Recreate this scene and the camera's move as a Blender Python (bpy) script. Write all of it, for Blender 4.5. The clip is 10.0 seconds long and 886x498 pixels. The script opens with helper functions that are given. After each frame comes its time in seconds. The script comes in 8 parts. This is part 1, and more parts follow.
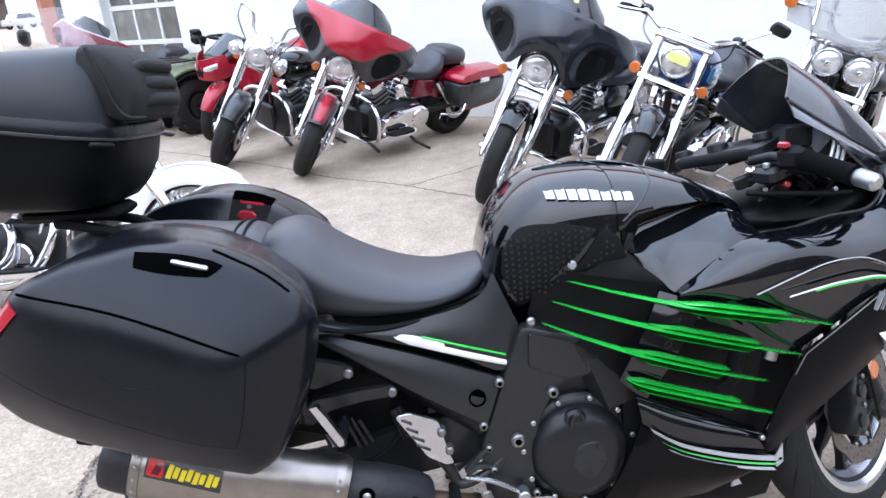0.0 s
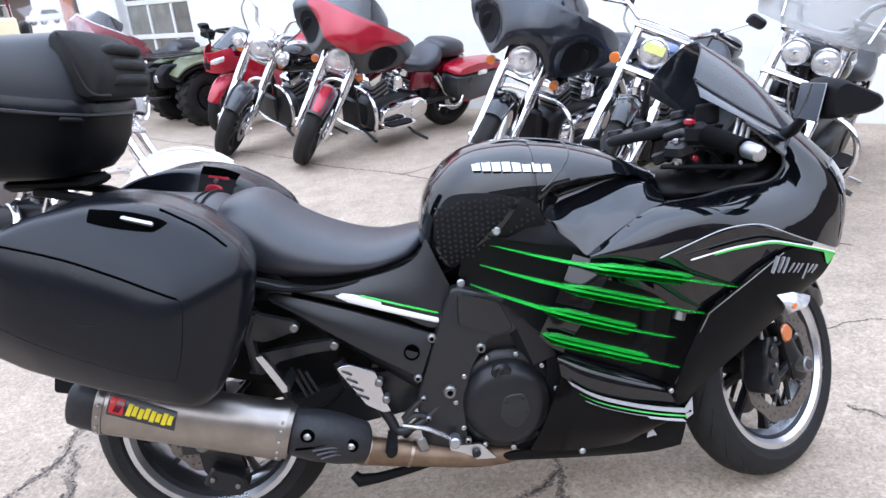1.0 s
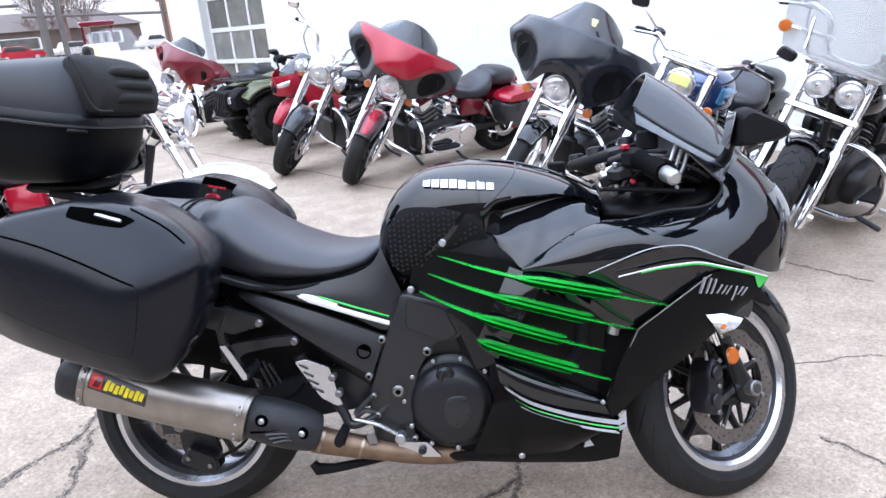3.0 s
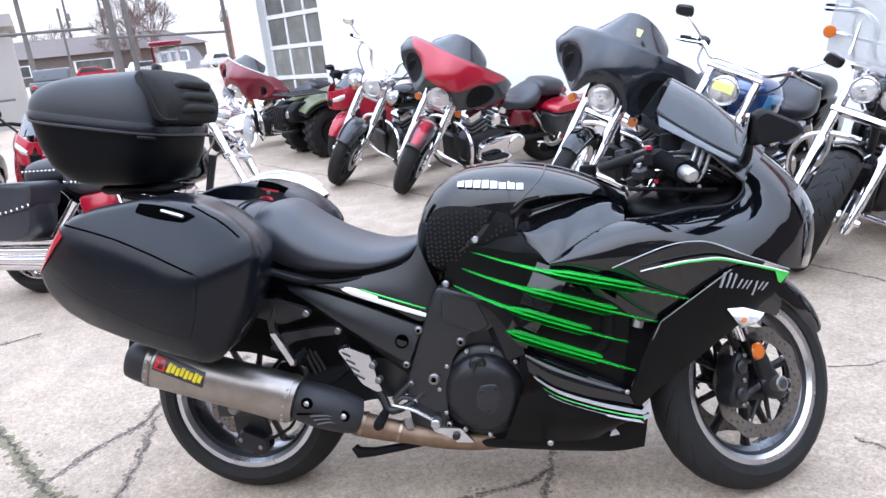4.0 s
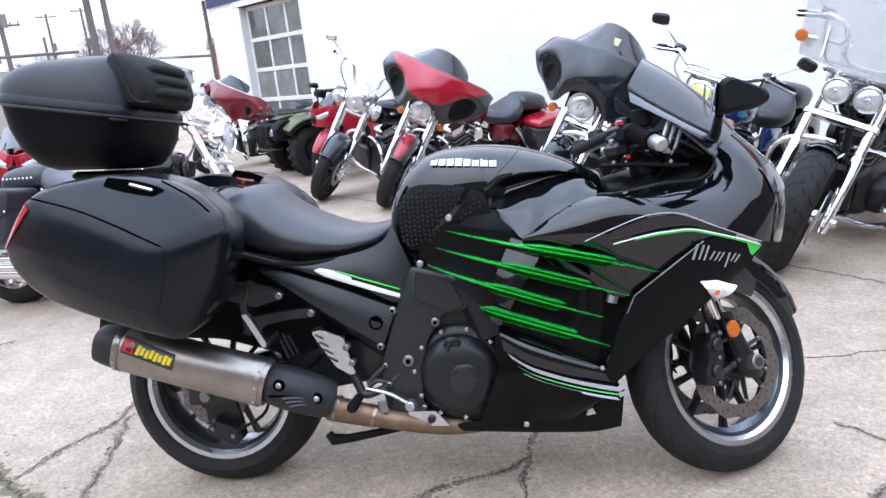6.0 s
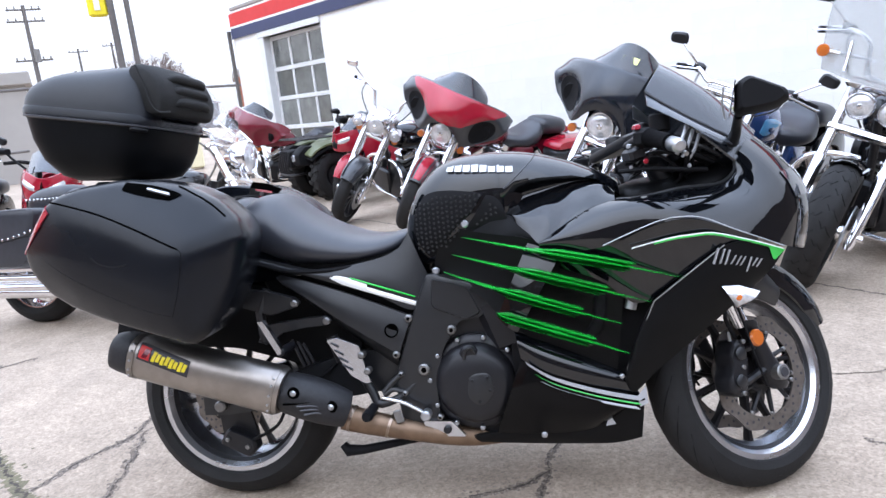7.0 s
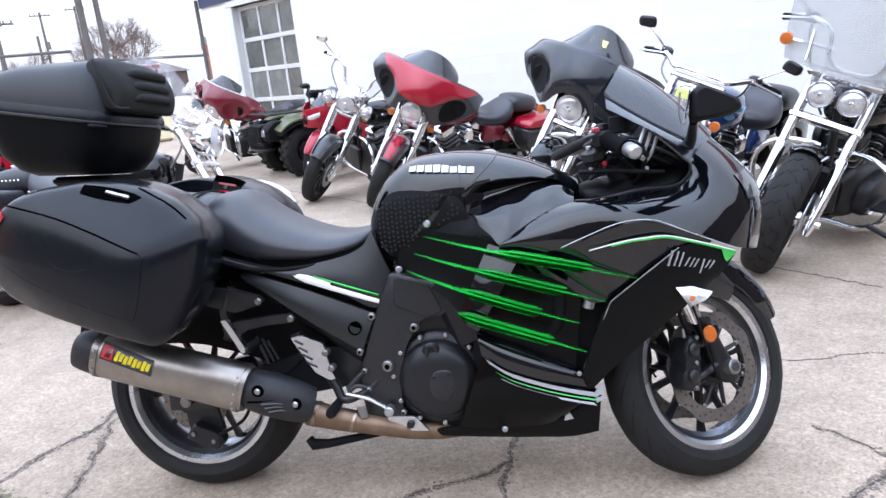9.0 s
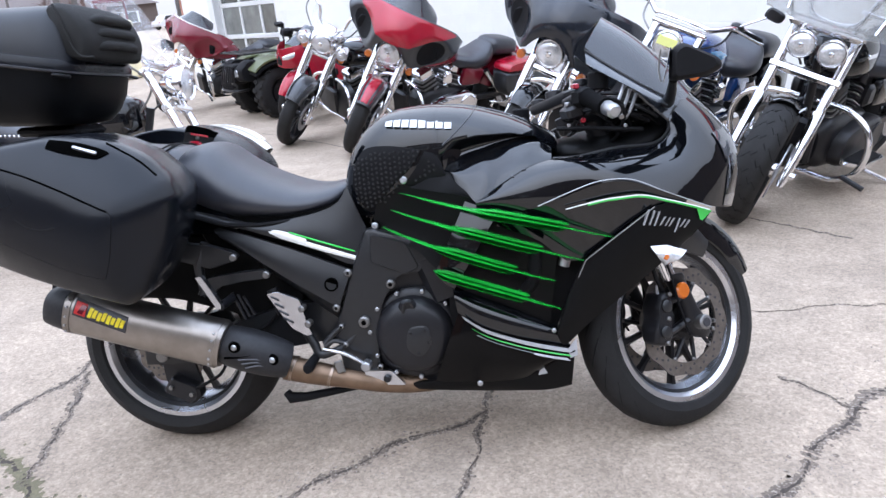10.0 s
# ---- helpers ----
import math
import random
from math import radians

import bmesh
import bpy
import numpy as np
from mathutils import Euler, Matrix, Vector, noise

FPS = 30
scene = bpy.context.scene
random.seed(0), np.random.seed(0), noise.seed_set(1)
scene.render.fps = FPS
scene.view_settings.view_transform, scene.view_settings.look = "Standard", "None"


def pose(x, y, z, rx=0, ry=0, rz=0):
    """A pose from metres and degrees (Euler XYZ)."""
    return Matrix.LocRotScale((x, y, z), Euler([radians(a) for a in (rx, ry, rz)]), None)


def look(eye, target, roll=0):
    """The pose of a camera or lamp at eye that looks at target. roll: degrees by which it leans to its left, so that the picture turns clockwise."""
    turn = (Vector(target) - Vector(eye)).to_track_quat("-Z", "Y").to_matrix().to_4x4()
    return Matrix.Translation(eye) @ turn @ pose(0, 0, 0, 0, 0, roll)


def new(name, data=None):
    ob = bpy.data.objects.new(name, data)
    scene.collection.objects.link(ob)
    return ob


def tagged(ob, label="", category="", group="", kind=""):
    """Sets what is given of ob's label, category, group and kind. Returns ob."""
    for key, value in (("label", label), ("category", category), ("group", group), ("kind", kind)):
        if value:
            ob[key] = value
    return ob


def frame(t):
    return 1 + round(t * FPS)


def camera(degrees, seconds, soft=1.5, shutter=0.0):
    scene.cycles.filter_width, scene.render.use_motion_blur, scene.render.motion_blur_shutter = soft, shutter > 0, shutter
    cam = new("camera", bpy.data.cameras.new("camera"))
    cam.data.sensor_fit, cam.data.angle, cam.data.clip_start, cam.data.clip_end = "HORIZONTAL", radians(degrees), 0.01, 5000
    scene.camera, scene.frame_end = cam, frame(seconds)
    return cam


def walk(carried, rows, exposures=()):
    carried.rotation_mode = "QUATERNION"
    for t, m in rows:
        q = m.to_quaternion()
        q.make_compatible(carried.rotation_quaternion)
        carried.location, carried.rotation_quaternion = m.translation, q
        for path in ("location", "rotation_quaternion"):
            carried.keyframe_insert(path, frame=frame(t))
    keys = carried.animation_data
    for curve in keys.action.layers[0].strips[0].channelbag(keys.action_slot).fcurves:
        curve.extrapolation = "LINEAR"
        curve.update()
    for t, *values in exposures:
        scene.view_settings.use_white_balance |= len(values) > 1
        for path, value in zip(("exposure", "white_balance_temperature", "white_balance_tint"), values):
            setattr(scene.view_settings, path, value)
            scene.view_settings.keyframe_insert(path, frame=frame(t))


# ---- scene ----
cam = camera(64.4, 10.0)
PATH = [
    (0, (0.437, -1.386, 1.386), (0.522, 0.478, 0.666), -5.1),
    (0.5, (0.539, -1.497, 1.377), (0.589, 0.376, 0.678), -4.5),
    (1, (0.611, -1.562, 1.363), (0.644, 0.301, 0.636), -5.3),
    (1.5, (0.692, -1.565, 1.357), (0.658, 0.297, 0.627), -5.4),
    (2, (0.805, -1.622, 1.357), (0.684, 0.251, 0.666), -5.4),
    (2.2, (0.852, -1.657, 1.366), (0.712, 0.22, 0.691), -5.2),
    (3.3, (0.934, -1.722, 1.344), (0.71, 0.162, 0.711), -5.3),
    (3.5, (0.949, -1.749, 1.347), (0.677, 0.13, 0.72), -5.7),
    (4, (0.988, -1.822, 1.338), (0.655, 0.06, 0.748), -6.1),
    (4.5, (1.014, -1.859, 1.305), (0.7, 0.032, 0.732), -6.2),
    (5, (1.019, -1.869, 1.261), (0.736, 0.034, 0.713), -6.5),
    (5.5, (1.012, -1.847, 1.24), (0.742, 0.057, 0.691), -6.0),
    (7, (1.022, -1.845, 1.144), (0.675, 0.077, 0.713), -6.4),
    (7.5, (1.028, -1.844, 1.142), (0.69, 0.074, 0.688), -6.4),
    (8, (1.046, -1.837, 1.151), (0.742, 0.083, 0.683), -6.2),
    (8.5, (1.055, -1.83, 1.185), (0.79, 0.085, 0.673), -5.9),
    (9, (1.062, -1.842, 1.221), (0.781, 0.068, 0.7), -6.0),
    (9.5, (1.07, -1.848, 1.244), (0.794, 0.037, 0.635), -5.9),
    (10, (1.068, -1.821, 1.258), (0.838, 0.044, 0.572), -5.4),
]
walk(cam, [(t, look(eye, target, roll)) for t, eye, target, roll in PATH], exposures=((0, -0.05), (2, -0.05), (4, 0.0), (5.5, -0.08), (7.5, -0.12), (9.0, -0.12), (10.0, -0.17)))

# ---- world and light ----
world = bpy.data.worlds.new("sky")
scene.world = world
world.use_nodes = True
wn, wl = world.node_tree.nodes, world.node_tree.links
wn.clear()
sky = wn.new("ShaderNodeTexSky")
sky.sky_type, sky.sun_disc = "NISHITA", False
sky.sun_elevation, sky.sun_rotation = radians(48), radians(200)
sky.dust_density, sky.air_density = 4.0, 1.0
# an even cloud cover, four times as bright overhead as at the horizon
tco, sep = wn.new("ShaderNodeTexCoord"), wn.new("ShaderNodeSeparateXYZ")
grade, cloud, cover = wn.new("ShaderNodeMapRange"), wn.new("ShaderNodeVectorMath"), wn.new("ShaderNodeTexNoise")
wl.new(tco.outputs["Generated"], sep.inputs[0]), wl.new(tco.outputs["Generated"], cover.inputs["Vector"])
cover.inputs["Scale"].default_value, cover.inputs["Detail"].default_value = 2.2, 5
grade.inputs[3].default_value, grade.inputs[4].default_value = 0.90, 3.55
wl.new(sep.outputs[2], grade.inputs[0])
mottle, mul = wn.new("ShaderNodeMapRange"), wn.new("ShaderNodeMath")
mottle.inputs[1].default_value, mottle.inputs[2].default_value, mottle.inputs[3].default_value, mottle.inputs[4].default_value = 0.3, 0.7, 0.86, 1.14
mul.operation = "MULTIPLY"
wl.new(cover.outputs[0], mottle.inputs[0]), wl.new(mottle.outputs[0], mul.inputs[0]), wl.new(grade.outputs[0], mul.inputs[1])
cloud.operation = "SCALE"
tint = wn.new("ShaderNodeMix")
tint.data_type = "RGBA"
tint.inputs[6].default_value, tint.inputs[7].default_value = (9.6, 10.0, 11.2, 1), (8.3, 10.0, 13.6, 1)
wl.new(sep.outputs[2], tint.inputs[0]), wl.new(tint.outputs[2], cloud.inputs[0])
wl.new(mul.outputs[0], cloud.inputs["Scale"])
overcast = wn.new("ShaderNodeMix")
overcast.data_type = "RGBA"
overcast.inputs[0].default_value = 0.92
wl.new(cloud.outputs[0], overcast.inputs[7])
back = wn.new("ShaderNodeBackground")
back.inputs[1].default_value = 0.127
wo = wn.new("ShaderNodeOutputWorld")
wl.new(sky.outputs[0], overcast.inputs[6])
wl.new(overcast.outputs[2], back.inputs[0])
wl.new(back.outputs[0], wo.inputs[0])
sun = new("sun", bpy.data.lights.new("sun", "SUN"))
sun.data.energy, sun.data.angle, sun.data.color = 0.7, radians(70), (1.0, 0.97, 0.92)
sun.matrix_world = look((-2, -6, 8), (0, 0, 0))


# ---- materials ----
def mat(name, base, rough=0.5, metal=0.0, vary=0.12, scale=30.0, bump=0.0, bump_scale=200.0, coat=0.0, spots=None, trans=0.0, ior=1.5, alpha=1.0, emit=0.0, rvary=0.08, random_value=0.0, broad_ratio=0.08):
    """A procedural material: base colour with fine grain and broad stains, roughness variation and fine relief."""
    m = bpy.data.materials.new(name)
    m.use_nodes = True
    n, l = m.node_tree.nodes, m.node_tree.links
    p = n["Principled BSDF"]
    tc = n.new("ShaderNodeTexCoord")
    fine, broad = n.new("ShaderNodeTexNoise"), n.new("ShaderNodeTexNoise")
    fine.inputs["Scale"].default_value, fine.inputs["Detail"].default_value = scale, 6
    broad.inputs["Scale"].default_value, broad.inputs["Detail"].default_value = scale * broad_ratio, 4
    for t in (fine, broad):
        l.new(tc.outputs["Object"], t.inputs["Vector"])
    add = n.new("ShaderNodeMath")
    add.operation = "ADD"
    l.new(fine.outputs[0], add.inputs[0]), l.new(broad.outputs[0], add.inputs[1])
    ramp = n.new("ShaderNodeMapRange")
    ramp.inputs[1].default_value, ramp.inputs[2].default_value = 0.6, 1.4
    ramp.inputs[3].default_value, ramp.inputs[4].default_value = 1 - vary, 1 + vary
    l.new(add.outputs[0], ramp.inputs[0])
    val = ramp.outputs[0]
    if random_value:
        oi, mr, mu = n.new("ShaderNodeObjectInfo"), n.new("ShaderNodeMapRange"), n.new("ShaderNodeMath")
        mr.inputs[3].default_value, mr.inputs[4].default_value = 1 - random_value, 1 + random_value
        mu.operation = "MULTIPLY"
        l.new(oi.outputs["Random"], mr.inputs[0]), l.new(mr.outputs[0], mu.inputs[0]), l.new(val, mu.inputs[1])
        val = mu.outputs[0]
    mix = n.new("ShaderNodeVectorMath")
    mix.operation = "SCALE"
    mix.inputs[0].default_value = base[:3]
    l.new(val, mix.inputs["Scale"])
    col = mix.outputs[0]
    if spots:
        # speckles: (colour, scale, threshold, softness)
        colour, sc, th, so = spots
        vn, vr, vm = n.new("ShaderNodeTexNoise"), n.new("ShaderNodeMapRange"), n.new("ShaderNodeMix")
        vn.inputs["Scale"].default_value, vn.inputs["Detail"].default_value = sc, 3
        l.new(tc.outputs["Object"], vn.inputs["Vector"])
        vr.inputs[1].default_value, vr.inputs[2].default_value = th, th + so
        l.new(vn.outputs[0], vr.inputs[0])
        vm.data_type = "RGBA"
        vm.inputs[7].default_value = (*colour, 1)
        l.new(vr.outputs[0], vm.inputs[0]), l.new(col, vm.inputs[6])
        col = vm.outputs[2]
    l.new(col, p.inputs["Base Color"])
    rr = n.new("ShaderNodeMapRange")
    rr.inputs[1].default_value, rr.inputs[2].default_value = 0.35, 0.65
    rr.inputs[3].default_value, rr.inputs[4].default_value = max(0.0, rough - rvary * rough), min(1.0, rough + rvary)
    l.new(broad.outputs[0], rr.inputs[0]), l.new(rr.outputs[0], p.inputs["Roughness"])
    p.inputs["Metallic"].default_value, p.inputs["IOR"].default_value = metal, ior
    p.inputs["Coat Weight"].default_value, p.inputs["Coat Roughness"].default_value = coat, 0.04
    p.inputs["Transmission Weight"].default_value, p.inputs["Alpha"].default_value = trans, alpha
    if emit:
        p.inputs["Emission Color"].default_value, p.inputs["Emission Strength"].default_value = (*base[:3], 1), emit
    if bump:
        bn, b = n.new("ShaderNodeTexNoise"), n.new("ShaderNodeBump")
        bn.inputs["Scale"].default_value, bn.inputs["Detail"].default_value = bump_scale, 4
        l.new(tc.outputs["Object"], bn.inputs["Vector"])
        b.inputs["Strength"].default_value, b.inputs["Distance"].default_value = min(1.0, bump), 0.004
        l.new(bn.outputs[0], b.inputs["Height"]), l.new(b.outputs[0], p.inputs["Normal"])
    return m


def concrete():
    """Weathered concrete: broad stains, blotches, exposed pebbles of several tones and small dark pits."""
    m = bpy.data.materials.new("weathered_concrete")
    m.use_nodes = True
    n, l = m.node_tree.nodes, m.node_tree.links
    p = n["Principled BSDF"]
    co = n.new("ShaderNodeTexCoord")

    def noise(scale, detail, rough, lo, hi, o0, o1):
        t, r = n.new("ShaderNodeTexNoise"), n.new("ShaderNodeMapRange")
        t.inputs["Scale"].default_value, t.inputs["Detail"].default_value, t.inputs["Roughness"].default_value = scale, detail, rough
        r.inputs[1].default_value, r.inputs[2].default_value, r.inputs[3].default_value, r.inputs[4].default_value = lo, hi, o0, o1
        l.new(co.outputs["Object"], t.inputs["Vector"]), l.new(t.outputs[0], r.inputs[0])
        return r.outputs[0]

    def times(a, b):
        q = n.new("ShaderNodeMath")
        q.operation = "MULTIPLY"
        l.new(a, q.inputs[0]), l.new(b, q.inputs[1])
        return q.outputs[0]

    value = times(noise(0.75, 5, 0.6, 0.32, 0.68, 0.84, 1.13), noise(6.0, 8, 0.72, 0.30, 0.70, 0.83, 1.15))
    value = times(value, noise(46.0, 5, 0.75, 0.28, 0.72, 0.76, 1.22))
    # pebbles: each cell a tone of its own
    vo, hue = n.new("ShaderNodeTexVoronoi"), n.new("ShaderNodeSeparateColor")
    vo.inputs["Scale"].default_value = 135.0
    l.new(co.outputs["Object"], vo.inputs["Vector"]), l.new(vo.outputs["Color"], hue.inputs[0])
    tone = n.new("ShaderNodeMapRange")
    tone.inputs[3].default_value, tone.inputs[4].default_value = 0.80, 1.18
    l.new(hue.outputs[0], tone.inputs[0])
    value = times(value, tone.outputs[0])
    value = times(value, noise(170.0, 2, 0.5, 0.26, 0.37, 0.45, 1.0))
    scale = n.new("ShaderNodeVectorMath")
    scale.operation = "SCALE"
    scale.inputs[0].default_value = (0.372, 0.296, 0.228)
    l.new(value, scale.inputs["Scale"])
    # faint rust and soot stains
    stain = n.new("ShaderNodeMix")
    stain.data_type = "RGBA"
    stain.inputs[7].default_value = (0.20, 0.165, 0.135, 1)
    l.new(noise(1.7, 7, 0.65, 0.56, 0.78, 0.0, 0.55), stain.inputs[0]), l.new(scale.outputs[0], stain.inputs[6])
    l.new(stain.outputs[2], p.inputs["Base Color"])
    p.inputs["Roughness"].default_value = 0.88
    bump = n.new("ShaderNodeBump")
    bump.inputs["Strength"].default_value, bump.inputs["Distance"].default_value = 0.9, 0.004
    l.new(value, bump.inputs["Height"]), l.new(bump.outputs[0], p.inputs["Normal"])
    return m


GLOSS = mat("gloss_black_paint", (0.0026, 0.0031, 0.0043), 0.045, vary=0.2, scale=20, rvary=0.03, ior=1.57, bump=0.012, bump_scale=9)
SATIN = mat("satin_black_plastic", (0.0130, 0.0135, 0.0150), 0.30, ior=1.45, vary=0.2, scale=40, bump=0.02, bump_scale=900)
DULL = mat("dull_black_panel", (0.0035, 0.0035, 0.0038), 0.40, ior=1.22, vary=0.25, scale=30, bump=0.02, bump_scale=600)
BELLY = mat("black_belly_paint", (0.0030, 0.0028, 0.0030), 0.12, ior=1.22, vary=0.2, scale=20, rvary=0.05)
RIMMETAL = mat("grey_rim_barrel", (0.30, 0.31, 0.335), 0.22, 1.0, vary=0.3, scale=14)
CASE = mat("textured_luggage_plastic", (0.0045, 0.0055, 0.0080), 0.21, ior=1.33, vary=0.25, scale=25, bump=0.006, bump_scale=500)
MATTE = mat("matte_black_plastic", (0.006, 0.006, 0.007), 0.60, ior=1.22, vary=0.2, scale=40, bump=0.1, bump_scale=500)
# case plastic made paler and bluer: the lid's sky sheen put into the colour
LIDSHEEN = mat("sky_sheen_lid_plastic", (0.0085, 0.0100, 0.0135), 0.34, ior=1.42, vary=0.25, scale=25, bump=0.012, bump_scale=500)
PADDED = mat("black_backrest_cloth", (0.007, 0.007, 0.007), 0.8, vary=0.3, scale=60, bump=0.4, bump_scale=600)
VINYL = mat("black_seat_vinyl", (0.020, 0.0215, 0.028), 0.36, ior=1.54, vary=0.2, scale=30, bump=0.03, bump_scale=450)
RUBBER = mat("tyre_rubber", (0.013, 0.0125, 0.0125), 0.75, ior=1.35, vary=0.3, scale=20, bump=0.3, bump_scale=120)
CHROME = mat("chrome", (0.80, 0.80, 0.82), 0.10, 1.0, vary=0.06, scale=8)
POLISHED = mat("polished_aluminium", (0.56, 0.57, 0.60), 0.24, 1.0, vary=0.1, scale=30)
ALLOY = mat("cast_alloy", (0.42, 0.43, 0.45), 0.4, 1.0, vary=0.2, scale=30, bump=0.1)
DISCSTEEL = mat("brown_disc_steel", (0.15, 0.13, 0.115), 0.42, 0.7, vary=0.35, scale=60)
STEEL = mat("dark_steel", (0.22, 0.215, 0.21), 0.42, 0.9, vary=0.3, scale=40)
BLACKMETAL = mat("black_coated_metal", (0.009, 0.009, 0.011), 0.36, 0.0, ior=1.4, vary=0.25, scale=40, bump=0.08)
TITAN = mat("brushed_titanium", (0.30, 0.272, 0.248), 0.36, 1.0, vary=0.22, scale=25, bump=0.05)
BRONZE = mat("heat_tinted_pipe", (0.185, 0.126, 0.086), 0.36, 0.9, vary=0.5, scale=22, rvary=0.2)
CLAMPBRONZE = mat("bright_pipe_clamp", (0.30, 0.23, 0.18), 0.30, 1.0, vary=0.2, scale=30)
CARBON = mat("carbon_fibre", (0.016, 0.016, 0.018), 0.45, vary=0.4, scale=120, ior=1.35)
GREEN = mat("bright_green_paint", (0.013, 0.41, 0.045), 0.22, 0.25, vary=0.15, scale=15, coat=0.8)
# darker copy of the fin green: shade of the downward web painted in
SHADEGREEN = mat("shaded_green_paint", (0.0015, 0.045, 0.006), 0.25, 0.1, vary=0.15, scale=15, coat=0.4)
# near-black colour stands in for the shade inside holes, slots and creases
HOLE = mat("recess_shade_black", (0.001, 0.001, 0.001), 0.95, ior=1.05, vary=0.1)
# case plastic made darker: the shade on the lower half put into the colour
CASESHADE = mat("shaded_case_base", (0.0030, 0.0034, 0.0042), 0.42, ior=1.18, vary=0.3, scale=25, bump=0.02, bump_scale=600)
GREENLINE = mat("green_decal", (0.02, 0.42, 0.05), 0.25, vary=0.05, coat=0.6)
WHITE = mat("white_decal", (0.78, 0.78, 0.76), 0.3, vary=0.05, coat=0.5)
LOGOGREY = mat("pale_grey_decal", (0.52, 0.53, 0.55), 0.3, vary=0.15)
GRIPRUBBER = mat("black_grip_rubber", (0.004, 0.004, 0.0045), 0.85, ior=1.12, vary=0.3, scale=60, bump=0.2, bump_scale=400)
SILVERDECAL = mat("silver_decal", (0.40, 0.41, 0.43), 0.3, 0.3, vary=0.06)
REDLENS = mat("red_reflector_lens", (0.32, 0.008, 0.022), 0.15, vary=0.1, coat=0.8)
ORANGE = mat("amber_reflector_lens", (0.55, 0.13, 0.015), 0.2, vary=0.15, coat=0.8)
CLEARLENS = mat("clear_lamp_lens", (0.62, 0.63, 0.65), 0.14, 0.5, vary=0.45, scale=110, coat=0.8)
HEADGLASS = mat("dark_lamp_glass", (0.10, 0.105, 0.115), 0.10, 0.4, vary=0.4, scale=60, coat=0.8)
STRIPGREY = mat("grey_screen_strip", (0.060, 0.066, 0.076), 0.16, vary=0.35, scale=40, coat=0.5, bump=0.02, bump_scale=60)
SMOKE = mat("smoked_screen", (0.022, 0.026, 0.034), 0.06, vary=0.05, coat=0.6, alpha=0.9, ior=1.5)
GREYSHIELD = mat("grey_windshield", (0.30, 0.305, 0.30), 0.12, vary=0.05, alpha=0.46)
CLEARSHIELD = mat("clear_windshield", (0.70, 0.72, 0.75), 0.06, vary=0.05, alpha=0.09)
REDPAINT = mat("red_paint", (0.33, 0.006, 0.022), 0.2, 0.1, vary=0.1, scale=12, coat=0.4)
CRIMSON = mat("dark_red_paint", (0.145, 0.006, 0.017), 0.2, 0.1, vary=0.1, scale=12, coat=0.4)
CHARCOAL = mat("charcoal_paint", (0.022, 0.024, 0.028), 0.28, 0.1, vary=0.1, scale=12, coat=0.3)
BLACKBLUE = mat("blue_black_paint", (0.008, 0.011, 0.017), 0.14, vary=0.1, scale=12, coat=0.15)
BLUE = mat("blue_paint", (0.015, 0.05, 0.17), 0.15, 0.2, vary=0.1, scale=12, coat=1.0)
LIGHTBLUE = mat("light_blue_flame_paint", (0.08, 0.30, 0.55), 0.2, 0.1, vary=0.1, coat=1.0)
OLIVE = mat("olive_green_plastic", (0.10, 0.115, 0.055), 0.4, vary=0.15, scale=20)
WHITEPAINT = mat("white_paint", (0.80, 0.79, 0.76), 0.2, vary=0.04, coat=1.0)
YELLOW = mat("yellow_label", (0.80, 0.66, 0.02), 0.5, vary=0.05)
PALEYELLOW = mat("pale_yellow_sticker", (0.80, 0.82, 0.30), 0.5, vary=0.05)
LABELRED = mat("red_label", (0.55, 0.02, 0.02), 0.4, vary=0.05)
MIRRORGLASS = mat("mirror_glass", (0.35, 0.36, 0.38), 0.03, 1.0, vary=0.03)
CONCRETE = concrete()
CRACKEDGE = mat("crumbled_crack_edge", (0.155, 0.122, 0.098), 0.95, vary=0.6, scale=90, bump=0.9, bump_scale=160, spots=((0.34, 0.29, 0.24), 120, 0.54, 0.10))
GRIT = mat("loose_grit", (0.31, 0.26, 0.22), 0.9, vary=0.6, scale=120)
CRACK = mat("dark_crack_dirt", (0.058, 0.046, 0.038), 0.95, vary=0.4, scale=60, bump=0.6)
MOSS = mat("moss_in_crack", (0.150, 0.132, 0.082), 0.95, vary=0.4, scale=80, bump=0.8)
BLOCK = mat("white_painted_block", (0.82, 0.82, 0.80), 0.75, vary=0.05, scale=6, bump=0.25, bump_scale=60, random_value=0.02)
MORTAR = mat("painted_mortar", (0.79, 0.79, 0.77), 0.85, vary=0.08, scale=20, bump=0.3)
STRIPERED = mat("red_stripe_paint", (0.62, 0.03, 0.03), 0.5, vary=0.08, scale=8)
STRIPENAVY = mat("navy_stripe_paint", (0.035, 0.045, 0.11), 0.5, vary=0.1, scale=8)
# blotches and the paler glass paint reflected surroundings into the pane colours
WINDOW = mat("door_window_glass", (0.075, 0.08, 0.072), 0.05, 0.0, vary=0.7, scale=5, coat=0.6, ior=1.7)
WINDOWPALE = mat("pale_reflection_window", (0.16, 0.17, 0.16), 0.12, 0.0, vary=0.7, scale=4, coat=0.5, ior=1.6)
DOORFRAME = mat("painted_door_frame", (0.68, 0.69, 0.69), 0.4, vary=0.08, scale=10)
ROOFBROWN = mat("brown_far_wall", (0.115, 0.088, 0.078), 0.8, vary=0.15, scale=2)
BRICKFAR = mat("far_brick", (0.33, 0.13, 0.08), 0.85, vary=0.2, scale=4)
TAUPE = mat("beige_cladding", (0.33, 0.31, 0.29), 0.7, vary=0.1, scale=2)
POLEGREY = mat("weathered_pole", (0.12, 0.11, 0.105), 0.8, vary=0.25, scale=8)
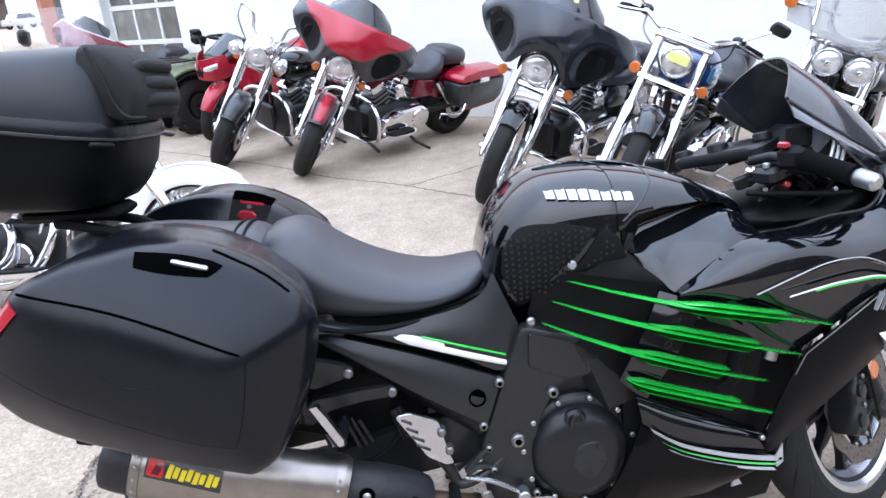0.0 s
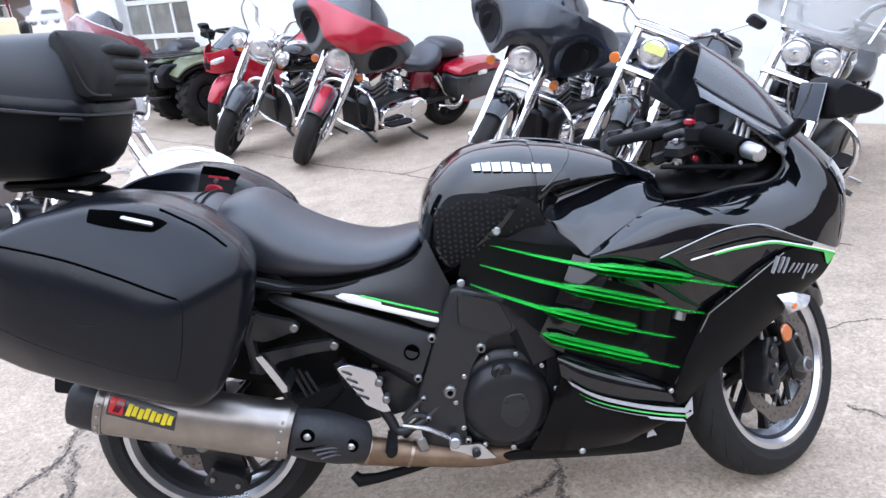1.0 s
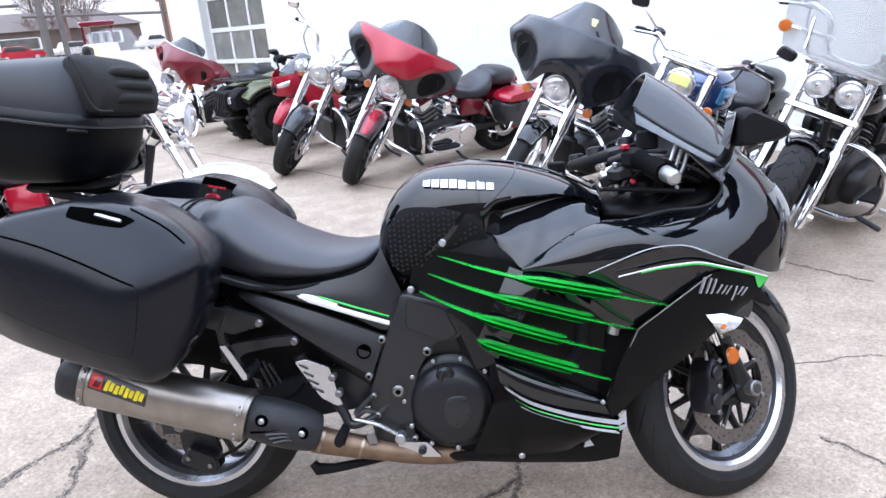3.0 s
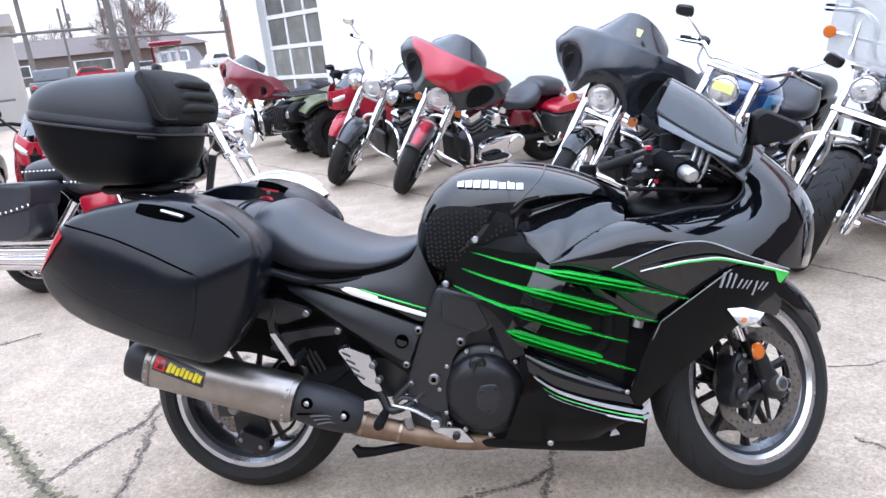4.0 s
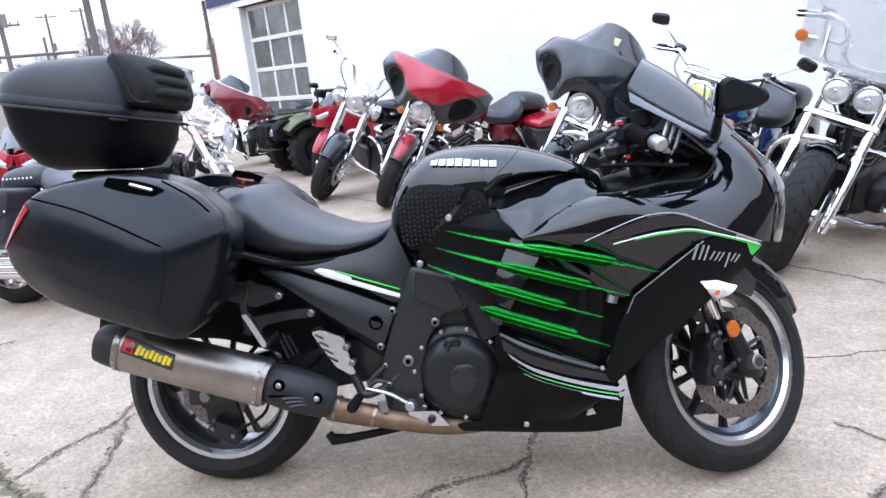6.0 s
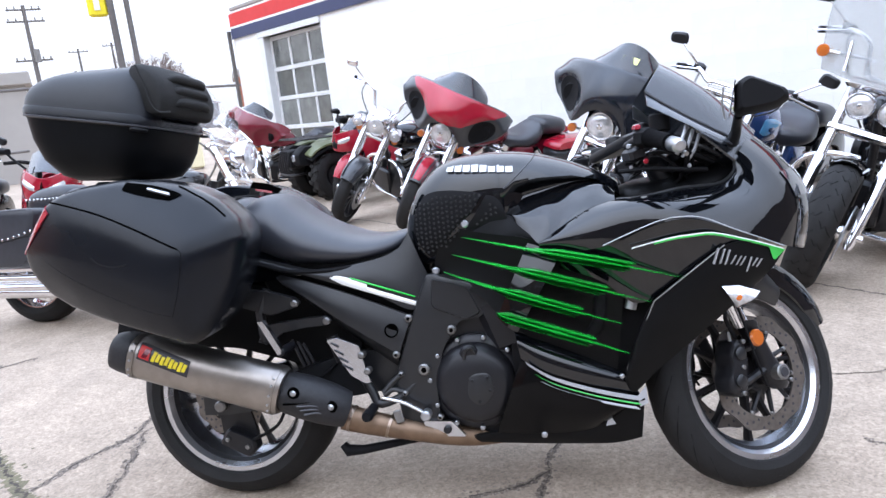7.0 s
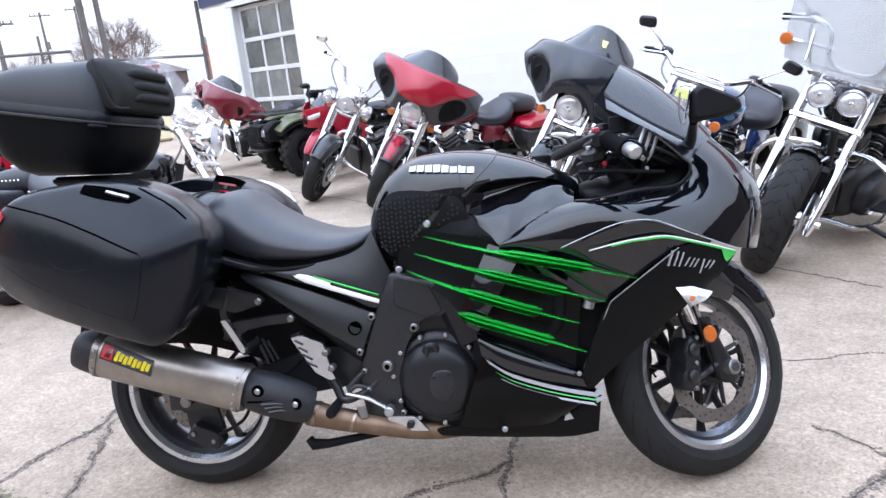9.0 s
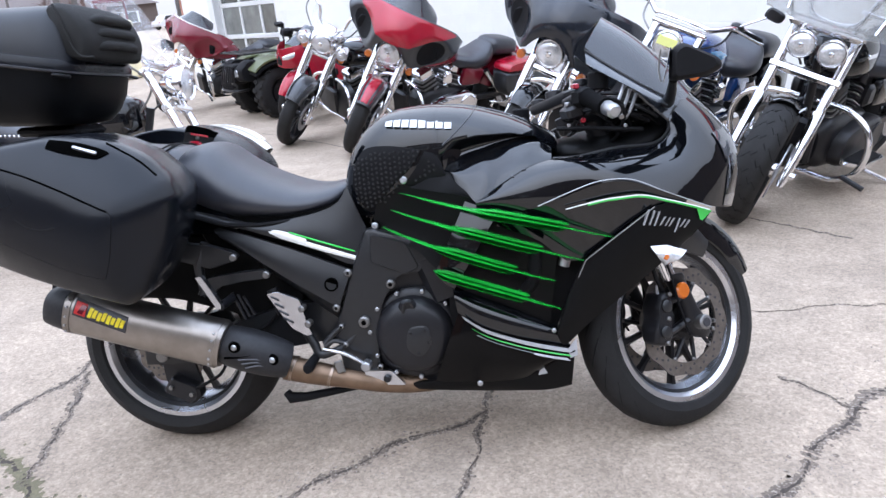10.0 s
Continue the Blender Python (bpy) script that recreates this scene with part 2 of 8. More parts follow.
BARK = mat("bare_twigs", (0.17, 0.12, 0.11), 0.9, vary=0.25, scale=8)
CARWHITE = mat("white_car_paint", (0.55, 0.55, 0.56), 0.2, vary=0.03, coat=1.0)
CARDARK = mat("dark_glass_and_tyres", (0.03, 0.03, 0.035), 0.3, vary=0.1)


# ---- geometry helpers ----
def spline(pts, n, closed=False):
    """Catmull-Rom through pts, n points."""
    P = [np.array(p, float) for p in pts]
    k = len(P)
    segs = k if closed else k - 1
    out = []
    for i in range(n):
        u = i * segs / (n if closed else n - 1)
        j = min(int(u), segs - 1)
        f = u - j
        if closed:
            a, b, c, d = P[(j - 1) % k], P[j % k], P[(j + 1) % k], P[(j + 2) % k]
        else:
            a, b, c, d = P[max(j - 1, 0)], P[j], P[j + 1], P[min(j + 2, k - 1)]
        out.append(0.5 * (2 * b + (c - a) * f + (2 * a - 5 * b + 4 * c - d) * f * f + (3 * b - a - 3 * c + d) * f ** 3))
    return out


def straight(pts, n):
    """n points spaced along a polyline, by its length."""
    P = [np.array(p, float) for p in pts]
    L = np.cumsum([0] + [np.linalg.norm(b - a) for a, b in zip(P, P[1:])])
    return [np.array([np.interp(s, L, [p[k] for p in P]) for k in range(len(P[0]))]) for s in np.linspace(0, L[-1], n)]


def rounded(poly, r=0.02, n=4):
    """A closed outline with its corners rounded."""
    out = []
    k = len(poly)
    for i in range(k):
        a, b, c = (np.array(poly[j % k], float) for j in (i - 1, i, i + 1))
        da, dc = a - b, c - b
        la, lc = np.linalg.norm(da), np.linalg.norm(dc)
        q = min(r, la * 0.45, lc * 0.45)
        s, e = b + da / la * q, b + dc / lc * q
        for j in range(n + 1):
            t = j / n
            out.append((1 - t) ** 2 * s + 2 * t * (1 - t) * b + t * t * e)
    return out


class Geo:
    """Gathers vertices and faces of one mesh."""

    def __init__(self):
        self.v, self.f = [], []

    def add(self, verts, faces, m=None):
        o = len(self.v)
        self.v += [tuple(m @ Vector(v)) if m else tuple(v) for v in verts]
        self.f += [tuple(o + i for i in f) for f in faces]
        return self

    def loft(self, rings, closed=True, caps=True, m=None):
        n, k = len(rings[0]), len(rings)
        faces = []
        for i in range(k - 1):
            for j in range(n if closed else n - 1):
                a, b = i * n + j, i * n + (j + 1) % n
                faces.append((a, b, b + n, a + n))
        if caps and closed:
            faces += [tuple(range(n - 1, -1, -1)), tuple(range((k - 1) * n, k * n))]
        return self.add([p for r in rings for p in r], faces, m)

    def tube(self, pts, r, seg=10, smooth=0, m=None):
        """A round bar along pts; r is one radius or one for each point."""
        P = spline(pts, smooth) if smooth else [np.array(p, float) for p in pts]
        R = [r] * len(P) if isinstance(r, (int, float)) else list(np.interp(np.linspace(0, 1, len(P)), np.linspace(0, 1, len(r)), r))
        up, rings = None, []
        for i, p in enumerate(P):
            d = P[min(i + 1, len(P) - 1)] - P[max(i - 1, 0)]
            d = d / (np.linalg.norm(d) or 1)
            if up is None:
                up = np.cross(d, (0, 0, 1) if abs(d[2]) < 0.9 else (1, 0, 0))
            up = up - d * (up @ d)
            up = up / (np.linalg.norm(up) or 1)
            side = np.cross(d, up)
            rings.append([p + R[i] * (math.cos(a) * up + math.sin(a) * side) for a in np.linspace(0, 2 * math.pi, seg, endpoint=False)])
        return self.loft(rings, m=m)

    def lathe(self, profile, m=None, seg=32, axis="z", shut=False):
        """Turns (radius, height) points round the axis; shut joins the profile's ends."""
        rings = []
        for r, h in (profile + [profile[0]] if shut else profile):
            ring = []
            for a in np.linspace(0, 2 * math.pi, seg, endpoint=False):
                c, s = r * math.cos(a), r * math.sin(a)
                ring.append({"z": (c, s, h), "y": (c, h, s), "x": (h, c, s)}[axis])
            rings.append(ring)
        return self.loft(rings, caps=not shut and profile[0][0] > 1e-6, m=m)

    def box(self, size, m=None, bevel=0.0, centre=(0, 0, 0)):
        b = min(bevel, min(size) * 0.49)
        h = [s / 2 for s in size]
        rings = []
        for z, q in ((-h[2], b), (-h[2] + b, 0), (h[2] - b, 0), (h[2], b)) if b else ((-h[2], 0), (h[2], 0)):
            x, y = h[0] - q, h[1] - q
            c = b if b else 0
            ring = [(x, -y + c), (x, y - c), (x - c, y), (-x + c, y), (-x, y - c), (-x, -y + c), (-x + c, -y), (x - c, -y)] if b else [(x, -y), (x, y), (-x, y), (-x, -y)]
            rings.append([(centre[0] + p, centre[1] + t, centre[2] + z) for p, t in ring])
        return self.loft(rings, m=m)

    def puff(self, outline, layers, m=None, plane="xz"):
        """A closed outline carried through layers of (offset, inset scale, shift a, shift b)."""
        P = np.array([p[:2] for p in outline])
        c = (P.max(0) + P.min(0)) / 2
        rings = []
        for off, s, *sh in layers:
            q = c + (P - c) * s + (np.array(sh) if sh else 0)
            rings.append([(a, off, b) if plane == "xz" else (a, b, off) if plane == "xy" else (off, a, b) for a, b in q])
        return self.loft(rings, m=m)

    def patch(self, top, bot, s=-1, bulge=0.0, th=0.006, nu=22, nv=7, curve=True, m=None, lift=0.0, fwd=0.0, us=(0, 1), vs=(0, 1), ramp=None):
        """A curved panel between two edges given as (x, half width, z); s is the side; it bulges outward, up by lift and ahead by fwd; us and vs cut out a piece of it."""
        F = 120
        T = spline(top, F + 1) if curve else straight(top, F + 1)
        B = spline(bot, F + 1) if curve else straight(bot, F + 1)
        pick = [int(round(F * (us[0] + (us[1] - us[0]) * i / nu))) for i in range(nu + 1)]
        T, B = [T[i] for i in pick], [B[i] for i in pick]
        out, inn = [], []
        for i in range(nu + 1):
            for j in range(nv + 1):
                v = vs[0] + (vs[1] - vs[0]) * j / nv
                q = math.sin(math.pi * v)
                u = pick[i] / F
                ahead = (0.5 + 0.5 * u) if ramp is None else min(1.0, max(0.0, (u - ramp[0]) / (ramp[1] - ramp[0])))
                p = T[i] * (1 - v) + B[i] * v + np.array((fwd * q * ahead, 0, lift * q))
                w = p[1] + bulge * q * (1 if ramp is None else 1 - u ** 8)
                out.append((p[0], s * w, p[2]))
                inn.append((p[0], s * (w - th), p[2]))
        n = nv + 1
        k = len(out)
        faces = []
        for i in range(nu):
            for j in range(nv):
                a = i * n + j
                faces += [(a, a + 1, a + n + 1, a + n), (k + a, k + a + n, k + a + n + 1, k + a + 1)]
        rim = [i * n for i in range(nu + 1)] + [nu * n + j for j in range(1, n)] + [i * n + nv for i in range(nu - 1, -1, -1)] + [j for j in range(nv - 1, 0, -1)]
        for a, b in zip(rim, rim[1:] + rim[:1]):
            faces.append((a, b, k + b, k + a))
        return self.add(out + inn, faces, m)


def part(name, geo, material, parent=None, label="", sharp=38.0, m=None):
    """Links gathered geometry as ONE mesh object, under its parent if there is one."""
    if isinstance(geo, bpy.types.Mesh):
        me = geo
    else:
        me = bpy.data.meshes.new(name)
        me.from_pydata(geo.v, [], geo.f)
        bm = bmesh.new()
        bm.from_mesh(me)
        bmesh.ops.recalc_face_normals(bm, faces=bm.faces)
        bm.to_mesh(me)
        bm.free()
        me.shade_smooth()
        me.set_sharp_from_angle(angle=radians(sharp))
        me.materials.append(material)
    ob = new(name, me)
    ob.parent = parent
    if m is not None:
        ob.matrix_basis = m
    if label:
        ob["label"] = label
    return ob


def thing(name, label, category, m=None, group="", kind=""):
    ob = new(name)
    ob.empty_display_size = 0.1
    if m is not None:
        ob.matrix_basis = m
    return tagged(ob, label, category, group, kind)


def disc(r, h, seg=20, m=None, edge=0.003, axis="y"):
    return Geo().lathe([(0.0001, -h / 2), (r - edge, -h / 2), (r, -h / 2 + edge), (r, h / 2 - edge), (r - edge, h / 2), (0.0001, h / 2)], m, seg, axis)


def tyre_geo(r, w, bead, seg=56, crown=0.5):
    """A tyre round the y axis: rounded tread and side walls, open at the bead."""
    prof = []
    for a in np.linspace(-1, 1, 15):
        y = a * w / 2
        prof.append((r - (r - bead) * (abs(a) ** (2.0 + 2.0 * crown)) * 0.62, y))
    prof = [(bead, -w * 0.36), (bead + (r - bead) * 0.12, -w * 0.46)] + prof + [(bead + (r - bead) * 0.12, w * 0.46), (bead, w * 0.36)]
    return Geo().lathe(prof, None, seg, "y", shut=True)


# ---- ground ----
g = Geo()
N = 60
for i in range(N + 1):
    for j in range(N + 1):
        u, v = 2 * i / N - 1, 2 * j / N - 1
        x, y = math.copysign(abs(u) ** 3, u) * 900, math.copysign(abs(v) ** 3, v) * 900
        g.v.append((x, y, 0.0))
g.f = [(i * (N + 1) + j, (i + 1) * (N + 1) + j, (i + 1) * (N + 1) + j + 1, i * (N + 1) + j + 1) for i in range(N) for j in range(N)]
ground = part("ground", g, CONCRETE)
tagged(ground, "pale weathered concrete yard with cracks", "ground", kind="structure")


def ribbon(g, rng, pts, width, z, step, wander, gaps=0.0):
    """Adds a ragged ribbon lying on the ground along pts, its two edges wandering apart."""
    length = sum(np.linalg.norm(np.array(b) - np.array(a)) for a, b in zip(pts, pts[1:]))
    P = straight(pts, max(8, int(length / step)))
    k = len(P)
    slow, rows_, first = 0.0, [], len(g.v)
    for i, p in enumerate(P):
        d = P[min(i + 1, k - 1)] - P[max(i - 1, 0)]
        nrm = np.array((-d[1], d[0])) / (np.linalg.norm(d) or 1)
        slow = slow * 0.86 + rng.uniform(-1, 1) * 0.30
        c = p + nrm * (wander * slow + 0.014 * math.sin(p[0] * 17 + p[1] * 11) + 0.006 * math.sin(p[0] * 53 - p[1] * 41))
        end = 0.25 if i in (0, k - 1) else 1
        broad = 0.75 + 0.55 * math.sin(p[0] * 9 + p[1] * 13) ** 2
        l_, r_ = width * broad * rng.uniform(0.35, 1.25) * end, width * broad * rng.uniform(0.35, 1.25) * end
        rows_.append(rng.random() > gaps)
        g.v += [(*(c - nrm * l_), z * 0.4), (*c, z), (*(c + nrm * r_), z * 0.4)]
    for i in range(k - 1):
        if rows_[i]:
            for j in range(2):
                a = first + 3 * i + j
                g.f.append((a, a + 1, a + 4, a + 3))


def crack(pts, width, material, name="crack", label="dark jagged crack in the concrete"):
    """A crack: a broken, crumbled border with a dark ragged gap inside."""
    rng = random.Random(int(1000 * (pts[0][0] + 7 * pts[0][1])))
    edge, gap = Geo(), Geo()
    ribbon(edge, rng, pts, width * 1.15, 0.0020, 0.009, 0.007, 0.05)
    ribbon(edge, rng, pts, width * 0.85, 0.0024, 0.013, 0.010, 0.25)
    for p in straight(pts, int(14 + 55 * min(width, 0.012) / 0.01)):
        # flakes broken off beside the gap
        c, r_, a_ = np.array((p[0] + rng.gauss(0, width * 1.3), p[1] + rng.gauss(0, width * 1.3))), rng.uniform(0.3, 1.1) * min(width, 0.009), rng.uniform(0, 6)
        o = len(edge.v)
        edge.v += [(c[0] + r_ * rng.uniform(0.5, 1.2) * math.cos(a_ + 1.047 * q), c[1] + r_ * rng.uniform(0.5, 1.2) * math.sin(a_ + 1.047 * q), 0.0016) for q in range(6)]
        edge.f.append(tuple(range(o, o + 6)))
    ribbon(gap, rng, pts, width * 0.36, 0.0036, 0.008, 0.007, 0.30)
    root = tagged(part(name, edge, CRACKEDGE if material is CRACK else material, sharp=180), label, "crack", kind="structure")
    part("gap", gap, CRACK, root, "dark gap", sharp=180)
    return root


for pts, w in (
    ([(-0.82, 0.0), (-0.767, 0.107), (-0.707, 0.304), (-0.657, 0.445), (-0.66, 0.62), (-0.45, 0.95)], 0.016),
    ([(-0.44, -0.22), (-0.507, 0.0), (-0.56, 0.22), (-0.625, 0.43)], 0.012),
    ([(0.98, 0.60), (0.935, 0.16), (0.92, 0.05), (0.895, -0.03), (0.891, -0.117), (0.886, -0.218), (0.87, -0.33), (0.84, -0.7)], 0.009),
    ([(0.93, 0.09), (0.85, 0.03), (0.787, -0.01), (0.70, -0.05), (0.62, -0.10), (0.56, -0.16), (0.51, -0.21), (0.44, -0.27), (0.36, -0.33), (0.05, -0.62)], 0.014),
    ([(2.6, 0.60), (2.144, 0.159), (2.018, 0.051), (1.897, -0.057), (1.813, -0.156), (1.723, -0.248), (1.654, -0.326), (1.3, -0.75)], 0.018),
    ([(2.04, 0.04), (1.999, 0.061), (1.965, 0.114), (1.935, 0.164), (1.86, 0.25)], 0.006),
    ([(1.78, 0.72), (2.41, 0.75), (3.2, 0.8)], 0.0025),
    ([(-2.6, 6.3), (-0.84, 4.74), (-0.27, 4.13), (0.44, 3.53), (1.5, 2.55), (2.6, 1.45)], 0.009),
    ([(0.44, 3.53), (0.93, 3.83), (1.5, 4.3)], 0.006),
    ([(-2.06, 1.15), (-1.96, 1.19), (-1.866, 1.235), (-1.798, 1.301)], 0.009),
):
    crack(pts, w, CRACK)
crack([(-1.35, 0.40), (-1.20, 0.275), (-0.997, 0.144), (-0.826, 0.027), (-0.725, -0.06), (-0.60, -0.12), (-0.515, -0.172), (-0.44, -0.239), (-0.363, -0.294), (-0.2, -0.45)], 0.026, MOSS, "mossy_crack", "mossy crack in the concrete")

rng = random.Random(11)
grit = Geo()
for path, n, wide in (([(-1.35, 0.42), (-0.92, 0.03), (-0.60, -0.30)], 260, 0.05), ([(-0.82, 0.05), (-0.63, 0.43), (-0.45, 0.95)], 160, 0.05), ([(1.0, 0.75), (0.93, 0.17), (0.36, -0.30)], 200, 0.05), ([(2.3, 0.42), (2.0, 0.045), (1.3, -0.75)], 220, 0.06), ([(-0.6, -0.7), (2.4, -0.5)], 420, 0.7)):
    for p in straight(path, n):
        r_ = rng.uniform(0.0015, 0.005)
        c = (p[0] + rng.gauss(0, wide), p[1] + rng.gauss(0, wide), r_ * 0.4)
        a_ = rng.uniform(0, 6)
        grit.add([(c[0] + r_ * math.cos(a_ + k * 1.57) * rng.uniform(0.6, 1.2), c[1] + r_ * math.sin(a_ + k * 1.57) * rng.uniform(0.6, 1.2), c[2] - r_ * 0.4) for k in range(4)] + [(c[0], c[1], c[2] + r_ * 0.6)], [(0, 1, 4), (1, 2, 4), (2, 3, 4), (3, 0, 4), (3, 2, 1, 0)])
tagged(part("gravel", grit, GRIT), "loose grey and brown grit on the concrete", "gravel", kind="stuff")

# ---- building: painted block wall, overhead door, stripes ----
WALL = pose(1.11, 6.0, 0, 0, 0, -38)      # local x runs along the wall, local -y faces the yard
DOOR0, DOOR1, DOORTOP, LEFT, RIGHT, TOP = -6.24, -4.40, 2.36, -7.13, 6.6, 2.92


def wall_box(name, x0, x1, y0, y1, z0, z1, material, parent, bevel=0.0, label=""):
    return part(name, Geo().box((x1 - x0, y1 - y0, z1 - z0), None, bevel, ((x0 + x1) / 2, (y0 + y1) / 2, (z0 + z1) / 2)), material, parent, label)


wall = thing("wall_yard", "white painted concrete block wall of the shop", "wall", WALL, kind="structure")
wall_box("wall_body", LEFT, DOOR0, 0.0045, 0.26, 0, TOP, MORTAR, wall)
wall_box("wall_body", DOOR1, RIGHT, 0.0045, 0.26, 0, TOP, MORTAR, wall)
wall_box("wall_body", DOOR0, DOOR1, 0.0045, 0.26, DOORTOP, TOP, MORTAR, wall)
wall_box("wall_return", LEFT, LEFT + 0.25, 0.262, 9.0, 0, TOP, MORTAR, wall)
wall_box("wall_return", RIGHT - 0.25, RIGHT, 0.262, 9.0, 0, TOP, MORTAR, wall)
roof = thing("roof", "flat roof of the white shop", "roof", WALL, kind="structure")
wall_box("roof_slab", LEFT, RIGHT, 0.0, 9.0, TOP + 0.004, TOP + 0.08, TAUPE, roof, 0.02)
stripe = thing("trim", "painted red and navy stripe above the door", "trim", WALL, kind="structure")
wall_box("navy_band", LEFT + 0.002, RIGHT, -0.026, -0.012, 2.46, 2.63, STRIPENAVY, stripe)
wall_box("white_band", LEFT + 0.002, RIGHT, -0.024, -0.012, 2.632, 2.668, WHITEPAINT, stripe)
wall_box("red_band", LEFT + 0.002, RIGHT, -0.026, -0.012, 2.67, 2.88, STRIPERED, stripe)
wall_box("downpipe", LEFT - 0.07, LEFT - 0.02, -0.07, -0.02, 0, 2.6, POLEGREY, stripe)

door = thing("door_1", "grey framed glazed overhead workshop door, shut", "door", WALL, kind="structure")
wall_box("jamb", DOOR0, DOOR0 + 0.16, -0.02, 0.20, 0, DOORTOP, DOORFRAME, door, 0.006)
wall_box("lintel", DOOR0 - 0.02, DOOR1 + 0.02, -0.03, 0.20, DOORTOP, DOORTOP + 0.09, DOORFRAME, door, 0.006)
rows = [(0.02, 0.42), (0.42, 0.90), (0.90, 1.38), (1.38, 1.86), (1.86, DOORTOP)]
x0, x1 = DOOR0 + 0.162, DOOR1
shade = random.Random(12)
for k, (z0, z1) in enumerate(rows):
    wall_box("rail", x0, x1, 0.10, 0.15, z1 - 0.07, z1 - 0.002, DOORFRAME, door, 0.006)
    for p0, p1 in ((x0, x0 + 0.56), (x0 + 0.56, x0 + 1.12), (x0 + 1.12, x1)):
        wall_box("stile", p0, p0 + 0.05, 0.10, 0.15, z0, z1 - 0.072, DOORFRAME, door, 0.006)
        wall_box("pane" if k else "panel", p0 + 0.052, p1 - 0.002, 0.118, 0.130, z0, z1 - 0.072, shade.choice((WINDOW, WINDOW, WINDOWPALE)) if k else DOORFRAME, door)
wall_box("interior_back", DOOR0, DOOR1, 0.9, 0.95, 0, DOORTOP, CARDARK, door)

# ---- the black sport touring motorcycle ----
BIKE = pose(0, 0.035, 0, -8, 0, 0)
bike = thing("sport_touring_motorcycle", "gloss black sport touring motorcycle with green fins and hard luggage", "motorcycle", BIKE)


def wheel(parent, m, r, w, rim_r, n_pairs, disc_r, disc_sides, name):
    """A cast sport wheel round the y axis: tyre, rim with polished lips, spokes, hub, brake discs."""
    hub = part(name, Geo().lathe([(0.012, -w * 0.55), (0.05, -w * 0.55), (0.055, -w * 0.3), (0.045, 0), (0.055, w * 0.3), (0.05, w * 0.55), (0.012, w * 0.55)], None, 24, "y", shut=True), BLACKMETAL, parent, m=m)
    part("tyre", tyre_geo(r, w, rim_r + 0.002), RUBBER, hub)
    lip = w * 0.40
    prof = [(rim_r - 0.022, -lip * 0.6), (rim_r - 0.004, -lip), (rim_r + 0.012, -lip), (rim_r + 0.004, -lip * 0.7), (rim_r - 0.006, 0), (rim_r + 0.004, lip * 0.7), (rim_r + 0.012, lip), (rim_r - 0.004, lip), (rim_r - 0.022, lip * 0.6), (rim_r - 0.038, lip * 0.22), (rim_r - 0.038, -lip * 0.22)]
    part("rim", Geo().lathe(prof, None, 56, "y", shut=True), RIMMETAL, hub)
    for s in (-1, 1):
        part("rim_lip", Geo().lathe([(rim_r - 0.016, s * (lip * 0.84)), (rim_r - 0.006, s * (lip + 0.002)), (rim_r + 0.014, s * (lip + 0.003)), (rim_r + 0.014, s * (lip - 0.002)), (rim_r - 0.016, s * lip * 0.78)], None, 56, "y", shut=True), POLISHED, hub, "polished rim edge")
    for s in (-1, 1):
        part("rim_groove", Geo().lathe([(rim_r - 0.024, s * lip * 0.66), (rim_r - 0.0165, s * lip * 0.80), (rim_r - 0.0165, s * lip * 0.84), (rim_r - 0.026, s * lip * 0.70)], None, 56, "y", shut=True), BLACKMETAL, hub, "black groove inside the rim edge")
    sp, thin = None, 0.6 * min(1.0, 0.126 / w)
    for k in range(n_pairs * 2):
        a = 360 / n_pairs * (k // 2) + (16 if k % 2 else -16)
        mm = pose(0, 0, 0, 0, a, 0)
        if sp is None:
            L = rim_r - 0.02
            sp = Geo().loft([[(q, -w * wd * thin, -h), (q + 0.002, -w * wd * thin * 0.4, -h - 0.002), (q, w * wd * thin, -h), (q, w * wd * thin, h), (q + 0.002, -w * wd * thin * 0.4, h + 0.002), (q, -w * wd * thin, h)] for q, wd, h in ((0.03, 0.22, 0.010), (L * 0.35, 0.17, 0.006), (L * 0.75, 0.13, 0.0048), (L * 0.93, 0.17, 0.007), (L, 0.22, 0.013))])
            first = part("spoke", sp, BLACKMETAL, hub, m=mm)
        else:
            part("spoke", first.data, None, hub, m=mm)
    for s in disc_sides:
        petal = []
        for rr, hh in ((disc_r - 0.038, -0.0025), (disc_r, -0.0025), (disc_r, 0.0025), (disc_r - 0.038, 0.0025)):
            petal.append([((rr + (0.004 * math.cos(a * 10) if rr > disc_r - 0.01 else 0)) * math.cos(a), hh + s * w * 0.52, (rr + (0.004 * math.cos(a * 10) if rr > disc_r - 0.01 else 0)) * math.sin(a)) for a in np.linspace(0, 2 * math.pi, 80, endpoint=False)])
        d = part("brake_disc", Geo().loft(petal + petal[:1], caps=False), DISCSTEEL, hub, "drilled petal brake disc")
        for k in range(48):
            t_, q_ = radians(7.5 * k), disc_r - 0.009 - 0.010 * (k % 3)
            part("disc_hole", disc(0.0040, 0.0062, 8, pose(q_ * math.cos(t_), s * w * 0.52, q_ * math.sin(t_)), 0.0005), CARDARK, d)
        carrier = Geo().lathe([(0.032, s * w * 0.46), (0.052, s * w * 0.46), (0.054, s * w * 0.53), (0.032, s * w * 0.56)], None, 32, "y", shut=True)
        part("disc_carrier", carrier, BLACKMETAL, d)
        arm_me = None
        for k in range(10):
            cb_, sb_ = 0.046 * math.cos(radians(15)), 0.046 * math.sin(radians(15))
